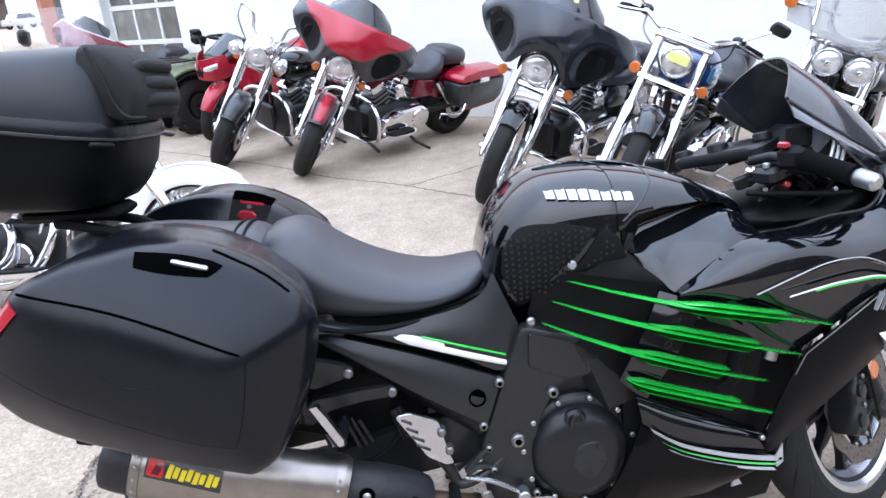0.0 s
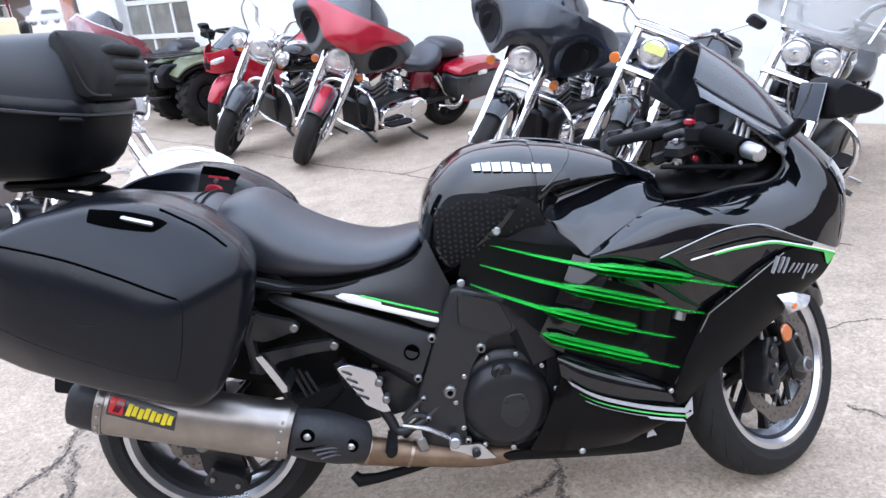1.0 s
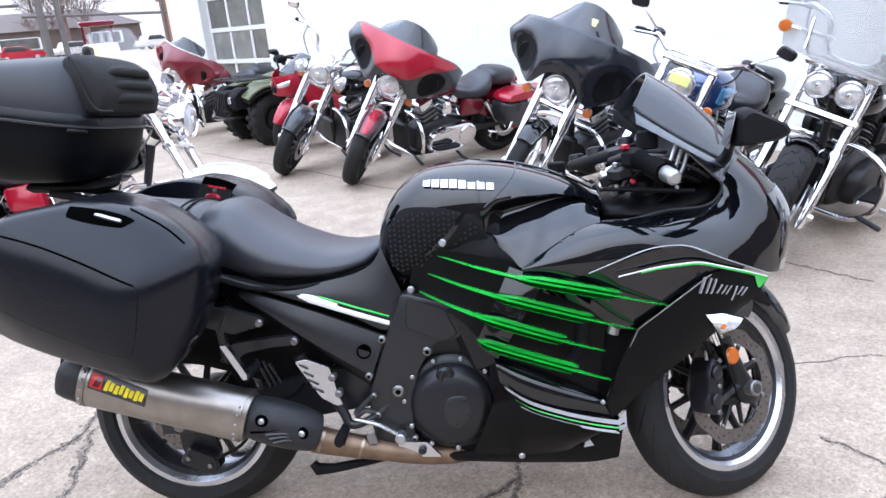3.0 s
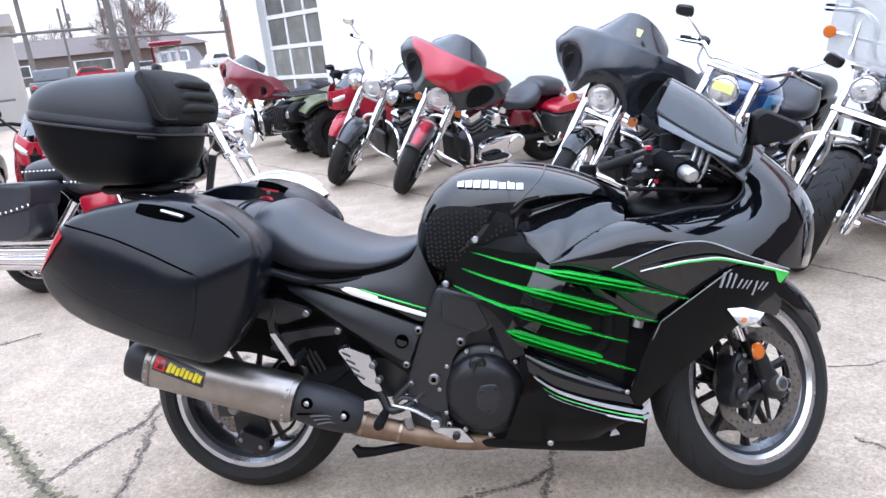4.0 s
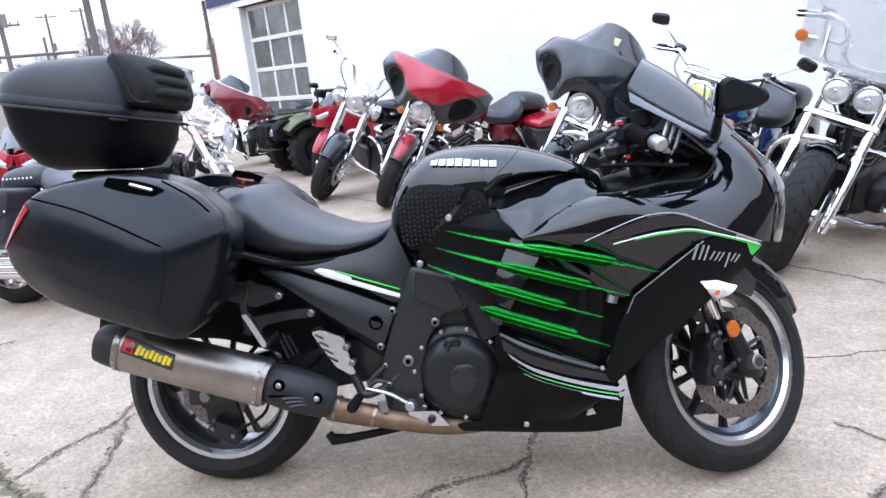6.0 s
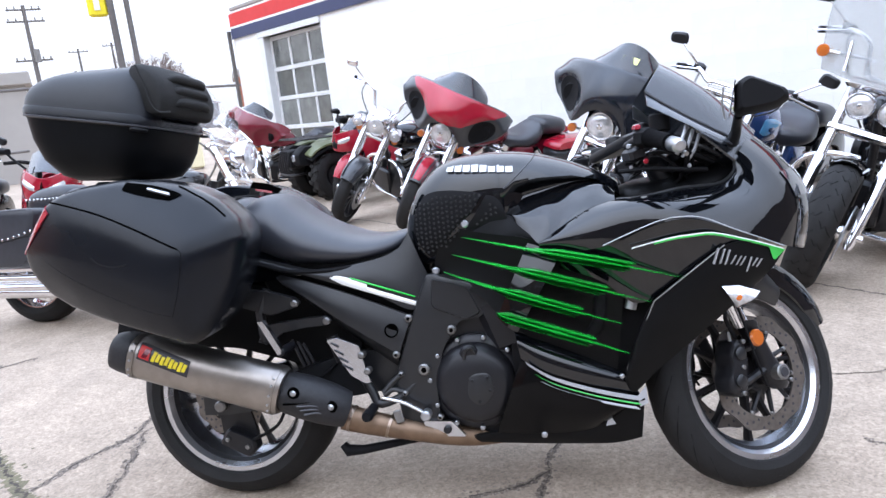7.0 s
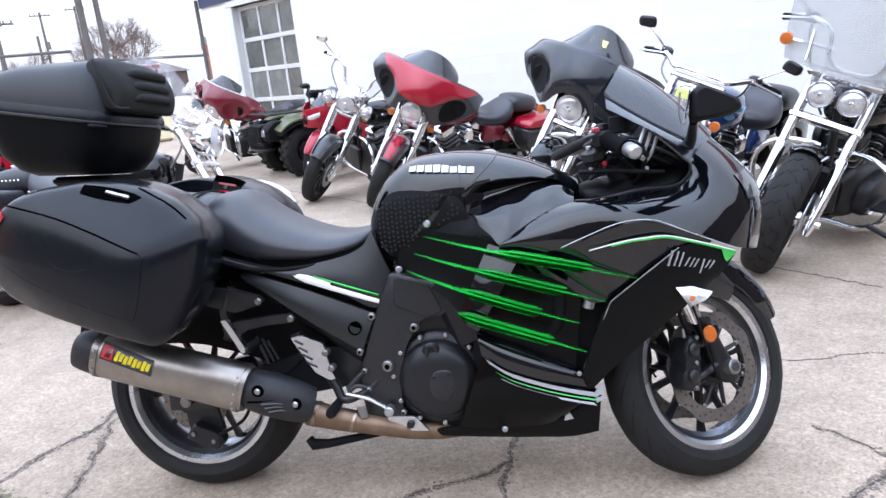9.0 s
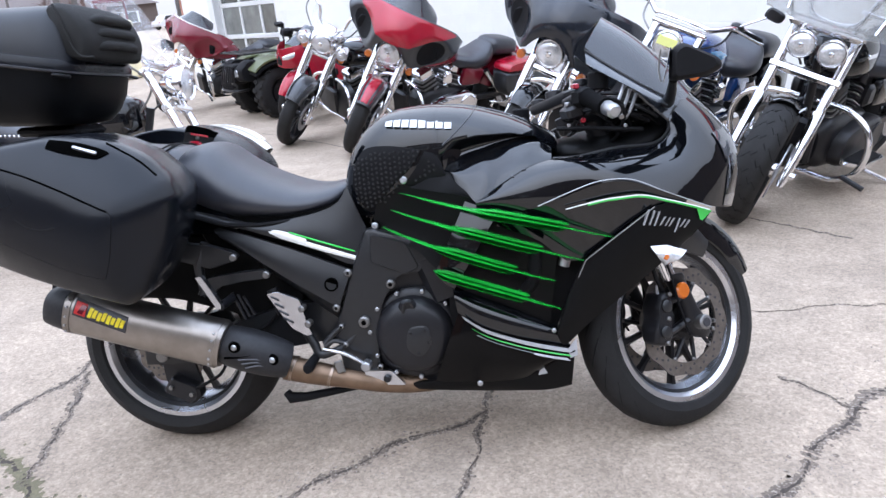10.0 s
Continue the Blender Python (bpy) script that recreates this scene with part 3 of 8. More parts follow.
            arm_me = part("carrier_arm", Geo().tube([(cb_, s * w * 0.50, sb_), (disc_r - 0.044, s * w * 0.52, 0)], [0.008, 0.0055], 8) if arm_me is None else arm_me, BLACKMETAL, d, m=pose(0, 0, 0, 0, 36 * k, 0)).data
        for k in range(10):
            a = math.radians(36 * k)
            part("disc_bobbin", disc(0.007, 0.010, 10, pose((disc_r - 0.043) * math.cos(a), s * w * 0.52, (disc_r - 0.043) * math.sin(a))), STEEL, d)
    return hub


def body_shell(rows):
    """A smooth closed body along x from rows of (x, half width, bottom, top)."""
    rings = []
    for x, w, zb, zt in spline(rows, 18):
        rings.append([(x, w * math.cos(a), (zb + zt) / 2 + (zt - zb) / 2 * math.sin(a)) for a in np.linspace(0, 2 * math.pi, 24, endpoint=False)])
    return Geo().loft(rings)


rear_wheel = wheel(bike, pose(0, 0, 0.312, 0, 11, 0), 0.315, 0.198, 0.222, 5, 0.108, (-1,), "rear_wheel")

# steering: the fork, wheel, fender and bars turn together about the steering axis
STEER = 34.0
axis0, axis1 = Vector((1.44, 0, 0.30)), Vector((1.44 - 0.66 * math.tan(radians(23.5)), 0, 0.96))
turn = Matrix.Translation(axis0) @ Matrix.Rotation(radians(STEER), 4, (axis1 - axis0).normalized()) @ Matrix.Translation(-axis0)
front_wheel = wheel(bike, turn @ pose(1.483, 0, 0.300, 0, 7, 0), 0.305, 0.126, 0.222, 5, 0.155, (-1, 1), "front_wheel")
def sipes(hub, r, w, bead):
    """Curved grooves across a road tyre's tread."""
    me = None
    for k in range(22):
        for t in (-1, 1):
            mm = pose(0, 0, 0, 0, 360 / 22 * (k + 0.5 * (t > 0)), 0) @ Matrix.Diagonal((1, t, 1, 1))
            if me is None:
                pts = []
                for a, b in ((0.12, 0.0), (0.35, 5.0), (0.60, 12.0), (0.82, 22.0)):
                    q = r - (r - bead) * a ** 3.0 * 0.62 - 0.0012
                    pts.append((q * math.sin(radians(b)), a * w / 2, q * math.cos(radians(b))))
                me = part("tread_groove", Geo().tube(pts, [0.0012, 0.002, 0.002, 0.0012], 5, 10), DULL, hub, m=mm).data
            else:
                part("tread_groove", me, None, hub, m=mm)


sipes(front_wheel, 0.305, 0.126, 0.224)
nut = part("axle_nut", disc(0.021, 0.06, 18, pose(0, -0.122, 0)), STEEL, front_wheel, "hollow axle end")
part("axle_bore", disc(0.013, 0.063, 14, pose(0, -0.123, 0), 0.001), CARDARK, nut)
rk = math.tan(radians(23.5))
FX = lambda z: 1.475 - (z - 0.285) * rk
for s in (-1, 1):
    lug = Geo().loft([[(FX(z) + 0.016 + math.cos(a) * rx, s * 0.105 + math.sin(a) * ry, z) for a in np.linspace(0, 2 * math.pi, 16, endpoint=False)] for z, rx, ry in ((0.255, 0.020, 0.016), (0.268, 0.036, 0.024), (0.315, 0.038, 0.027), (0.345, 0.027, 0.027), (0.425, 0.027, 0.027), (0.432, 0.031, 0.030), (0.442, 0.030, 0.029))])
    f = part("fork_foot", lug, BLACKMETAL, bike, "black fork foot", m=turn)
    part("fork_slider", Geo().tube([(FX(0.43), s * 0.105, 0.43), (FX(0.56), s * 0.105, 0.56)], 0.0215, 16), CHROME, f, "bright fork stanchion")
    part("fork_tube", Geo().tube([(FX(0.535), s * 0.105, 0.535), (FX(0.55), s * 0.105, 0.55), (FX(0.89), s * 0.105, 0.89)], [0.026, 0.029, 0.028], 16), BLACKMETAL, f)
    for dz in (0.275, 0.305):
        part("pinch_bolt", disc(0.006, 0.012, 10, pose(FX(dz) + 0.045, s * 0.128, dz), 0.002), STEEL, f)
    # radial brake caliper: two arms to the fork, a stepped body, piston caps and bolts
    C0 = pose(1.362, s * 0.10, 0.325, 0, 10, 0)
    cal = part("brake_caliper", Geo().puff(rounded([(-0.028, -0.070), (0.014, -0.076), (0.026, -0.046), (0.020, -0.020), (0.026, 0.012), (0.020, 0.046), (0.010, 0.074), (-0.022, 0.070), (-0.034, 0.03), (-0.026, 0.0), (-0.036, -0.034)], 0.010), [(-0.036, 0.80), (-0.031, 0.93), (-0.020, 1.0), (0.022, 1.0), (0.030, 0.9)], C0), BLACKMETAL, f, "black four-piston caliper")
    for dz in (-0.036, 0.034):
        part("piston_cap", Geo().lathe([(0.017, 0.0), (0.017, 0.006), (0.012, 0.009), (0.0001, 0.008)], C0 @ pose(-0.006, s * 0.036 if s > 0 else -0.036, dz, -90 * s, 0, 0), 16), SATIN, cal)
        part("caliper_arm", Geo().tube([tuple(C0 @ Vector((0.012, s * 0.016, dz * 1.3))), (FX(0.34 + dz) - 0.004, s * 0.112, 0.345 + dz * 0.9)], [0.010, 0.012], 8), BLACKMETAL, cal)
    for dz in (-0.066, 0.0, 0.066):
        part("caliper_bolt", disc(0.0065, 0.012, 10, C0 @ pose(0.004, s * 0.036, dz), 0.002), STEEL, cal)
    part("bleed_nipple", Geo().tube([tuple(C0 @ Vector((-0.022, s * 0.020, 0.066))), tuple(C0 @ Vector((-0.030, s * 0.024, 0.088)))], [0.005, 0.003], 8), ALLOY, cal)
    part("brake_hose", Geo().tube([(1.372, s * 0.12, 0.40), (1.335, s * 0.135, 0.46), (1.365, s * 0.125, 0.56), (1.32, s * 0.09, 0.72)], 0.0055, 8, 14), MATTE, f)
    part("speed_wire", Geo().tube([(1.44, s * 0.13, 0.27), (1.40, s * 0.145, 0.36), (1.385, s * 0.14, 0.45), (1.37, s * 0.12, 0.56)], 0.0035, 6, 14), MATTE, f)
part("fork_reflector", disc(0.023, 0.012, 20, pose(1.475 - 0.11 * rk - 0.005, -0.140, 0.395), 0.004), ORANGE, bike, "round amber side reflector", m=turn)
# front mudguard: a curved blade over the tyre with side flaps
rings = []
for a in np.linspace(22, 150, 18):
    ca, sa = math.cos(radians(a)), math.sin(radians(a))
    q = (a - 22) / 128
    wd = 0.052 + 0.026 * math.sin(math.pi * q) ** 0.7
    ring = []
    for y, drop in ((-1, 0.075), (-1, 0.03), (-0.75, 0.006), (0, 0), (0.75, 0.006), (1, 0.03), (1, 0.075)):
        ring.append(((0.328 - drop) * ca + 1.483, y * wd, (0.328 - drop) * sa + 0.30))
    ring += [((p[0] - 1.475) * 0.985 + 1.475, p[1] * 0.95, (p[2] - 0.30) * 0.985 + 0.30) for p in ring[::-1]]
    rings.append(ring)
part("front_mudguard", Geo().loft(rings), GLOSS, bike, "gloss black front mudguard", m=turn)
for s in (-1, 1):
    part("mudguard_side", Geo().patch([(1.40, 0.092, 0.60), (1.50, 0.10, 0.59), (1.60, 0.075, 0.52)], [(1.42, 0.088, 0.50), (1.48, 0.094, 0.50), (1.575, 0.072, 0.475)], s, 0.006, 0.005), SATIN, bike, m=turn)

# bars, clamps, clock
turn = Matrix.Translation(axis0) @ Matrix.Rotation(radians(26.0), 4, (axis1 - axis0).normalized()) @ Matrix.Translation(-axis0)
part("top_clamp", Geo().puff(rounded([(-0.05, -0.13), (0.05, -0.12), (0.05, 0.12), (-0.05, 0.13)], 0.03), [(0.0, 0.92), (0.006, 1.0), (0.022, 1.0), (0.028, 0.92)], pose(1.20, 0, 0.945, 0, -14, 0), "xy"), BLACKMETAL, bike, m=turn)
full = Matrix.Translation(axis0) @ Matrix.Rotation(radians(STEER), 4, (axis1 - axis0).normalized()) @ Matrix.Translation(-axis0)
unturn = full.inverted()


def barside(s, p):
    """A point of the right bar, or of the left one as its mirror across the steered plane."""
    if s < 0:
        return Vector(p)
    q = unturn @ Vector(p)
    return full @ Vector((q.x, -q.y, q.z))


for s in (-1, 1):
    B = lambda *pts: [barside(s, p) for p in pts]
    bar = part("handlebar", Geo().tube(B((1.195, -0.10, 0.950), (1.215, -0.15, 0.962), (1.245, -0.24, 0.958), (1.292, -0.375, 0.928)), 0.011, 12), BLACKMETAL, bike)
    gr = B((1.240, -0.235, 0.960), (1.270, -0.345, 0.938))
    part("grip", Geo().tube([gr[0].lerp(gr[1], k) for k in (0.0, 0.05, 0.95, 1.0)], [0.024, 0.0205, 0.0200, 0.0215], 16), GRIPRUBBER, bar, "black rubber grip")
    part("bar_end_weight", Geo().tube([gr[1], gr[1].lerp(gr[0], -0.06), gr[1].lerp(gr[0], -0.38), gr[1].lerp(gr[0], -0.43)], [0.013, 0.0175, 0.0165, 0.011], 16), ALLOY, bar, "silver bar end weight")
    c0 = barside(s, (1.232, -0.200, 0.962))
    sw = part("switch_box", Geo().box((0.05, 0.055, 0.05), pose(*c0, 0, 0, -s * 10 + 20), 0.012), MATTE, bar)
    part("switch_button", Geo().box((0.016, 0.024, 0.014), pose(c0.x - 0.02, c0.y, c0.z + 0.028, 0, 0, 20), 0.003), REDLENS, sw, "red switch button")
    part("lever", Geo().tube(B((1.262, -0.19, 0.952), (1.288, -0.24, 0.936), (1.306, -0.29, 0.918), (1.310, -0.305, 0.912)), [0.009, 0.006, 0.005, 0.006], 8, 14), STEEL, bar, "alloy hand lever")
    part("reservoir_stalk", Geo().tube(B((1.245, -0.17, 0.955), (1.265, -0.15, 0.985)), 0.008, 8), ALLOY, bar)
    part("fluid_reservoir", disc(0.026, 0.045, 18, pose(*barside(s, (1.275, -0.145, 1.0))), 0.004, "z"), MATTE, bar)
    part("cable", Geo().tube(B((1.235, -0.2, 0.955), (1.32, -0.19, 0.945), (1.36, -0.12, 0.87)), 0.005, 8, 12), MATTE, bar)
    part("brake_line", Geo().tube(B((1.27, -0.17, 0.95), (1.33, -0.19, 0.93), (1.32, -0.15, 0.86), (1.27, -0.10, 0.82)), 0.005, 8, 14), MATTE, bar)
turn = full
part("ignition_lock", disc(0.024, 0.03, 18, pose(1.175, 0, 0.968), 0.004, "z"), BLACKMETAL, bike, m=turn)
for s in (-1, 1):
    part("fork_cap", disc(0.021, 0.02, 16, pose(1.19, s * 0.105, 0.975), 0.003, "z"), BLACKMETAL, bike, m=turn)
# dark body added to block the bright ground beyond the cockpit
part("cockpit_cover", body_shell([(1.15, 0.09, 0.78, 0.84), (1.22, 0.135, 0.77, 0.862), (1.32, 0.155, 0.77, 0.875), (1.42, 0.145, 0.78, 0.900), (1.48, 0.11, 0.80, 0.92)]), DULL, bike, "dark filler body added inside the cockpit")
hoses = (((1.19, -0.10, 0.905), (1.26, -0.16, 0.925), (1.34, -0.17, 0.915), (1.40, -0.14, 0.89)), ((1.22, -0.07, 0.925), (1.30, -0.14, 0.955), (1.37, -0.165, 0.93), (1.42, -0.15, 0.90)), ((1.17, -0.13, 0.885), (1.24, -0.185, 0.885), (1.31, -0.185, 0.878), (1.38, -0.165, 0.872)), ((1.20, 0.02, 0.93), (1.29, -0.06, 0.965), (1.36, -0.10, 0.955), (1.41, -0.09, 0.93)))
for k, q in enumerate(hoses):
    part("cockpit_hose", Geo().tube(q, (0.006, 0.005, 0.006, 0.005)[k], 8, 18), (MATTE, SATIN, MATTE, BLACKMETAL)[k], bike)
for k in range(3):
    part("cable_sleeve", Geo().tube([(1.335 + 0.016 * k, -0.176 + 0.008 * k, 0.985 - 0.012 * k), (1.318 + 0.016 * k, -0.186 + 0.008 * k, 0.945 - 0.012 * k), (1.306 + 0.014 * k, -0.186 + 0.008 * k, 0.915 - 0.008 * k)], 0.0045, 8, 10), ALLOY, bike, "bright cable sleeve")
part("bar_bracket", Geo().box((0.045, 0.06, 0.035), pose(1.205, -0.155, 0.925, 0, -12, 20), 0.008), BLACKMETAL, bike)
part("bracket_bolt", disc(0.008, 0.012, 12, pose(1.195, -0.165, 0.946, 0, 0, 0), 0.002, "z"), ALLOY, bike)
part("switch_knob", disc(0.007, 0.014, 12, pose(1.232, -0.178, 0.905), 0.002), REDLENS, bike, "small red knob")
rng = random.Random(5)
for k in range(22):
    q = (rng.uniform(1.17, 1.41), -rng.uniform(0.03, 0.165), rng.uniform(0.865, 0.925))
    sz = (rng.uniform(0.014, 0.05), rng.uniform(0.012, 0.03), rng.uniform(0.010, 0.03))
    part("cockpit_bracket", Geo().box(sz, pose(*q, rng.uniform(-30, 30), rng.uniform(-40, 20), rng.uniform(-40, 40)), 0.004), (MATTE, SATIN, BLACKMETAL)[k % 3], bike)
    if k % 3 == 0:
        part("bracket_bolt", disc(0.005, 0.008, 10, pose(q[0], q[1] - sz[1] * 0.6, q[2] + sz[2] * 0.5), 0.001), ALLOY, bike)
    if k % 2 == 0:
        part("cockpit_hose", Geo().tube([q, (q[0] + 0.04, q[1] - 0.02, q[2] + rng.uniform(0.01, 0.05)), (q[0] + 0.09, q[1] - 0.01, q[2] + rng.uniform(-0.02, 0.03)), (q[0] + 0.13, q[1] + 0.01, q[2] - 0.02)], rng.uniform(0.003, 0.005), 7, 14), (MATTE, BLACKMETAL)[k % 4 // 2], bike)
clock = part("dashboard", Geo().puff(rounded([(-0.15, -0.06), (0.15, -0.06), (0.13, 0.07), (-0.13, 0.07)], 0.04), [(0, 0.95), (0.01, 1.0), (0.05, 0.92)], pose(1.372, 0, 0.930, 0, 0, 0) @ pose(0, 0, 0, 0, -50, 0) @ pose(0, 0, 0, 0, 0, 90), "xy"), SATIN, bike)
for s in (-1, 1):
    part("dial", disc(0.05, 0.008, 24, pose(1.337, s * 0.065, 0.960, 0, -50, 0), 0.002, "z"), CARDARK, clock)

# tank: cross sections along its length
FORM = [(0.585, 0.115, 0.64, 0.80), (0.605, 0.150, 0.63, 0.860), (0.65, 0.178, 0.64, 0.920), (0.72, 0.196, 0.66, 0.962), (0.82, 0.205, 0.68, 0.972), (0.93, 0.205, 0.69, 0.962), (1.03, 0.190, 0.70, 0.935), (1.10, 0.165, 0.72, 0.905), (1.17, 0.12, 0.74, 0.868)]
CORE = [(0.585, 0.115, 0.64, 0.80), (0.605, 0.150, 0.63, 0.860), (0.65, 0.178, 0.64, 0.920), (0.72, 0.196, 0.66, 0.962), (0.82, 0.205, 0.68, 0.972), (0.868, 0.204, 0.69, 0.968), (0.91, 0.170, 0.69, 0.958), (0.96, 0.150, 0.69, 0.950), (1.03, 0.132, 0.70, 0.928), (1.10, 0.108, 0.72, 0.898), (1.17, 0.07, 0.74, 0.860)]
rings = []
for x, w, zb, zt in spline(CORE, 40):
    ring = []
    for a in np.linspace(-90, 270, 40, endpoint=False):
        c, s = math.cos(radians(a)), math.sin(radians(a))
        e = 0.62
        zc = zb + (zt - zb) * 0.52
        ring.append((x, math.copysign(abs(c) ** e, c) * w, zc + math.copysign(abs(s) ** (0.72 if s > 0 else 0.9), s) * ((zt - zc) if s > 0 else (zc - zb))))
    rings.append(ring)
tank = part("fuel_tank", Geo().loft(rings), GLOSS, bike, "gloss black fuel tank")
part("tank_cap", disc(0.045, 0.012, 28, pose(0.86, 0, 0.955, 0, 3, 0), 0.004, "z"), BLACKMETAL, tank)


TK = np.array(spline(FORM, 120))


def tank_w(x, z):
    """Half width of the tank's side at a place."""
    w, zb, zt = (float(np.interp(x, TK[:, 0], TK[:, k])) for k in (1, 2, 3))
    zc = zb + (zt - zb) * 0.52
    h = (zt - zc) if z > zc else (zc - zb)
    q = min(0.999, abs(z - zc) / h) ** (1 / (0.72 if z > zc else 0.9))
    return w * max(0.0, 1 - q * q) ** 0.31


def tank_pad(top, bot, s, lift=0.004, nu=22, nv=12):
    """A rubber pad that lies on the tank's side between two edges of (x, z) places."""
    T, B = spline(top, nu + 1), spline(bot, nu + 1)
    out, inn = [], []
    for p, q in zip(T, B):
        for j in range(nv + 1):
            x, z = p * (1 - j / nv) + q * j / nv
            edge = min(1.0, 4 * j / nv + 0.2, 4 * (1 - j / nv) + 0.2)
            out.append((x, s * (tank_w(x, z) + lift * edge), z))
            inn.append((x, s * (tank_w(x, z) - 0.004), z))
    n, k, faces = nv + 1, len(out), []
    for i in range(nu):
        for j in range(nv):
            e = i * n + j
            faces += [(e, e + 1, e + n + 1, e + n), (k + e, k + e + n, k + e + n + 1, k + e + 1)]
    rim = [i * n for i in range(nu + 1)] + [nu * n + j for j in range(1, n)] + [i * n + nv for i in range(nu - 1, -1, -1)] + list(range(nv - 1, 0, -1))
    faces += [(e, f, k + f, k + e) for e, f in zip(rim, rim[1:] + rim[:1])]
    return Geo().add(out + inn, faces)


for s in (-1, 1):
    pad = part("tank_pad", tank_pad([(0.624, 0.822), (0.66, 0.868), (0.72, 0.876), (0.79, 0.866), (0.815, 0.858)], [(0.618, 0.77), (0.652, 0.705), (0.680, 0.712), (0.73, 0.768), (0.778, 0.808)], s), MATTE, tank, "black dimpled rubber knee pad")
    pad2 = part("tank_pad", tank_pad([(0.826, 0.856), (0.846, 0.850), (0.862, 0.834), (0.872, 0.805)], [(0.787, 0.798), (0.765, 0.768), (0.83, 0.757), (0.885, 0.757)], s), MATTE, tank, "black dimpled rubber knee pad")
    dots = Geo()
    for i in range(19):
        for j in range(12):
            x, z = 0.63 + 0.0128 * i, 0.715 + 0.0128 * j + 0.0032 * (i % 2)
            if (z < 0.876 - 0.25 * abs(x - 0.74) - max(0, (x - 0.84)) * 2.5 and z > 0.70 + abs(x - 0.66) * 0.55 and abs((z - 0.78) - 1.25 * (x - 0.775)) > 0.022 and (x < 0.80 or z > 0.768) and x < 0.87):
                dots.lathe([(0.0034, 0), (0.0026, 0.0016), (0.0001, 0.0022)], Matrix.Translation((x, s * (tank_w(x, z) + 0.0040), z)) @ pose(0, 0, 0, 90 * (1 if s < 0 else -1), 0, 0), 6)
    tagged(part("pad_texture", dots, SATIN, pad), kind="stuff")
    part("tank_seam", Geo().tube([(x, s * (tank_w(x, z) + 0.0005), z) for x, z in spline([(0.955, 0.958), (0.945, 0.935), (0.905, 0.895), (0.872, 0.868)], 12)], 0.0022, 6), CARDARK, tank)
    # tank logo: plain pale blocks
    for k in range(8):
        x = 0.722 + 0.0225 * k
        z = 0.934 - 0.0022 * k
        logo = Geo().patch([(x, tank_w(x, z + 0.014) + 0.0036, z + 0.010), (x + 0.0185, tank_w(x + 0.0185, z + 0.014) + 0.0036, z + 0.010)], [(x, tank_w(x, z - 0.014) + 0.0036, z - 0.009), (x + 0.0185, tank_w(x + 0.0185, z - 0.014) + 0.0036, z - 0.010)], s, 0.002, 0.002, 2, 3)
        part("logo_block", logo, LOGOGREY, tank, "pale block of a tank logo")
    # the hollow beside the tank: brow above, concave flank, shoulder below
    EDGE = [(0.870, 0.812), (0.871, 0.848), (0.899, 0.877), (0.959, 0.888), (1.046, 0.887), (1.109, 0.872), (1.146, 0.842)]
    BROW = [(x, tank_w(x, z) + 0.001, z) for x, z in EDGE]
    CREST = [(0.887, 0.205, 0.798), (0.906, 0.201, 0.806), (0.932, 0.195, 0.816), (0.984, 0.187, 0.830), (1.057, 0.180, 0.853), (1.118, 0.172, 0.858), (1.150, 0.160, 0.838)]
    rows_ = []
    for x in np.linspace(0.862, 1.166, 44):
        zt = float(np.interp(x, TK[:, 0], TK[:, 3])) - 0.001
        ze = float(np.interp(x, [p[0] for p in EDGE[1:]] + [1.166], [p[1] for p in EDGE[1:]] + [0.826]))
        rows_.append([(x, s * (tank_w(x, z) + 0.0012), z) for z in (ze + (zt - ze) * math.sin(v * math.pi / 2) for v in np.linspace(0, 1, 15))])
    part("tank_brow", Geo().loft([r + [(p[0], p[1] - s * 0.004 if abs(p[1]) > 0.004 else p[1], p[2] - 0.003) for p in r[::-1]] for r in rows_]), GLOSS, tank, "gloss black front of the tank", sharp=70)
    part("scoop_panel", Geo().patch(BROW, CREST, s, -0.034, 0.005, 30, 12), GLOSS, bike, "gloss black hollow beside the tank", sharp=70)
    sh = part("shoulder_panel", Geo().patch(CREST, [(0.890, 0.208, 0.792), (0.900, 0.226, 0.776), (0.930, 0.248, 0.750), (0.958, 0.266, 0.724), (1.002, 0.266, 0.754), (1.062, 0.254, 0.788), (1.146, 0.228, 0.812)], s, 0.006, 0.008, 40, 16, lift=0.004), GLOSS, bike, "gloss black shoulder panel", sharp=70)
    part("tank_flank", Geo().patch([(0.868, 0.203, 0.802), (0.888, 0.206, 0.794), (0.901, 0.225, 0.775), (0.931, 0.247, 0.751), (0.958, 0.262, 0.729)], [(0.78, 0.202, 0.764), (0.84, 0.212, 0.752), (0.89, 0.228, 0.744), (0.93, 0.248, 0.735), (0.957, 0.260, 0.727)], s, 0.002, 0.006), MATTE, bike, "black trim below the tank")
    part("panel_screw", disc(0.009, 0.006, 12, pose(1.078, s * 0.250, 0.792, -s * 40, 0, 0), 0.002), BLACKMETAL, sh)
    part("panel_seam", Geo().tube([(1.047, s * 0.262, 0.785), (1.066, s * 0.269, 0.774), (1.099, s * 0.268, 0.772), (1.138, s * 0.253, 0.790), (1.158, s * 0.238, 0.808)], 0.0018, 6, 20), CARDARK, sh)

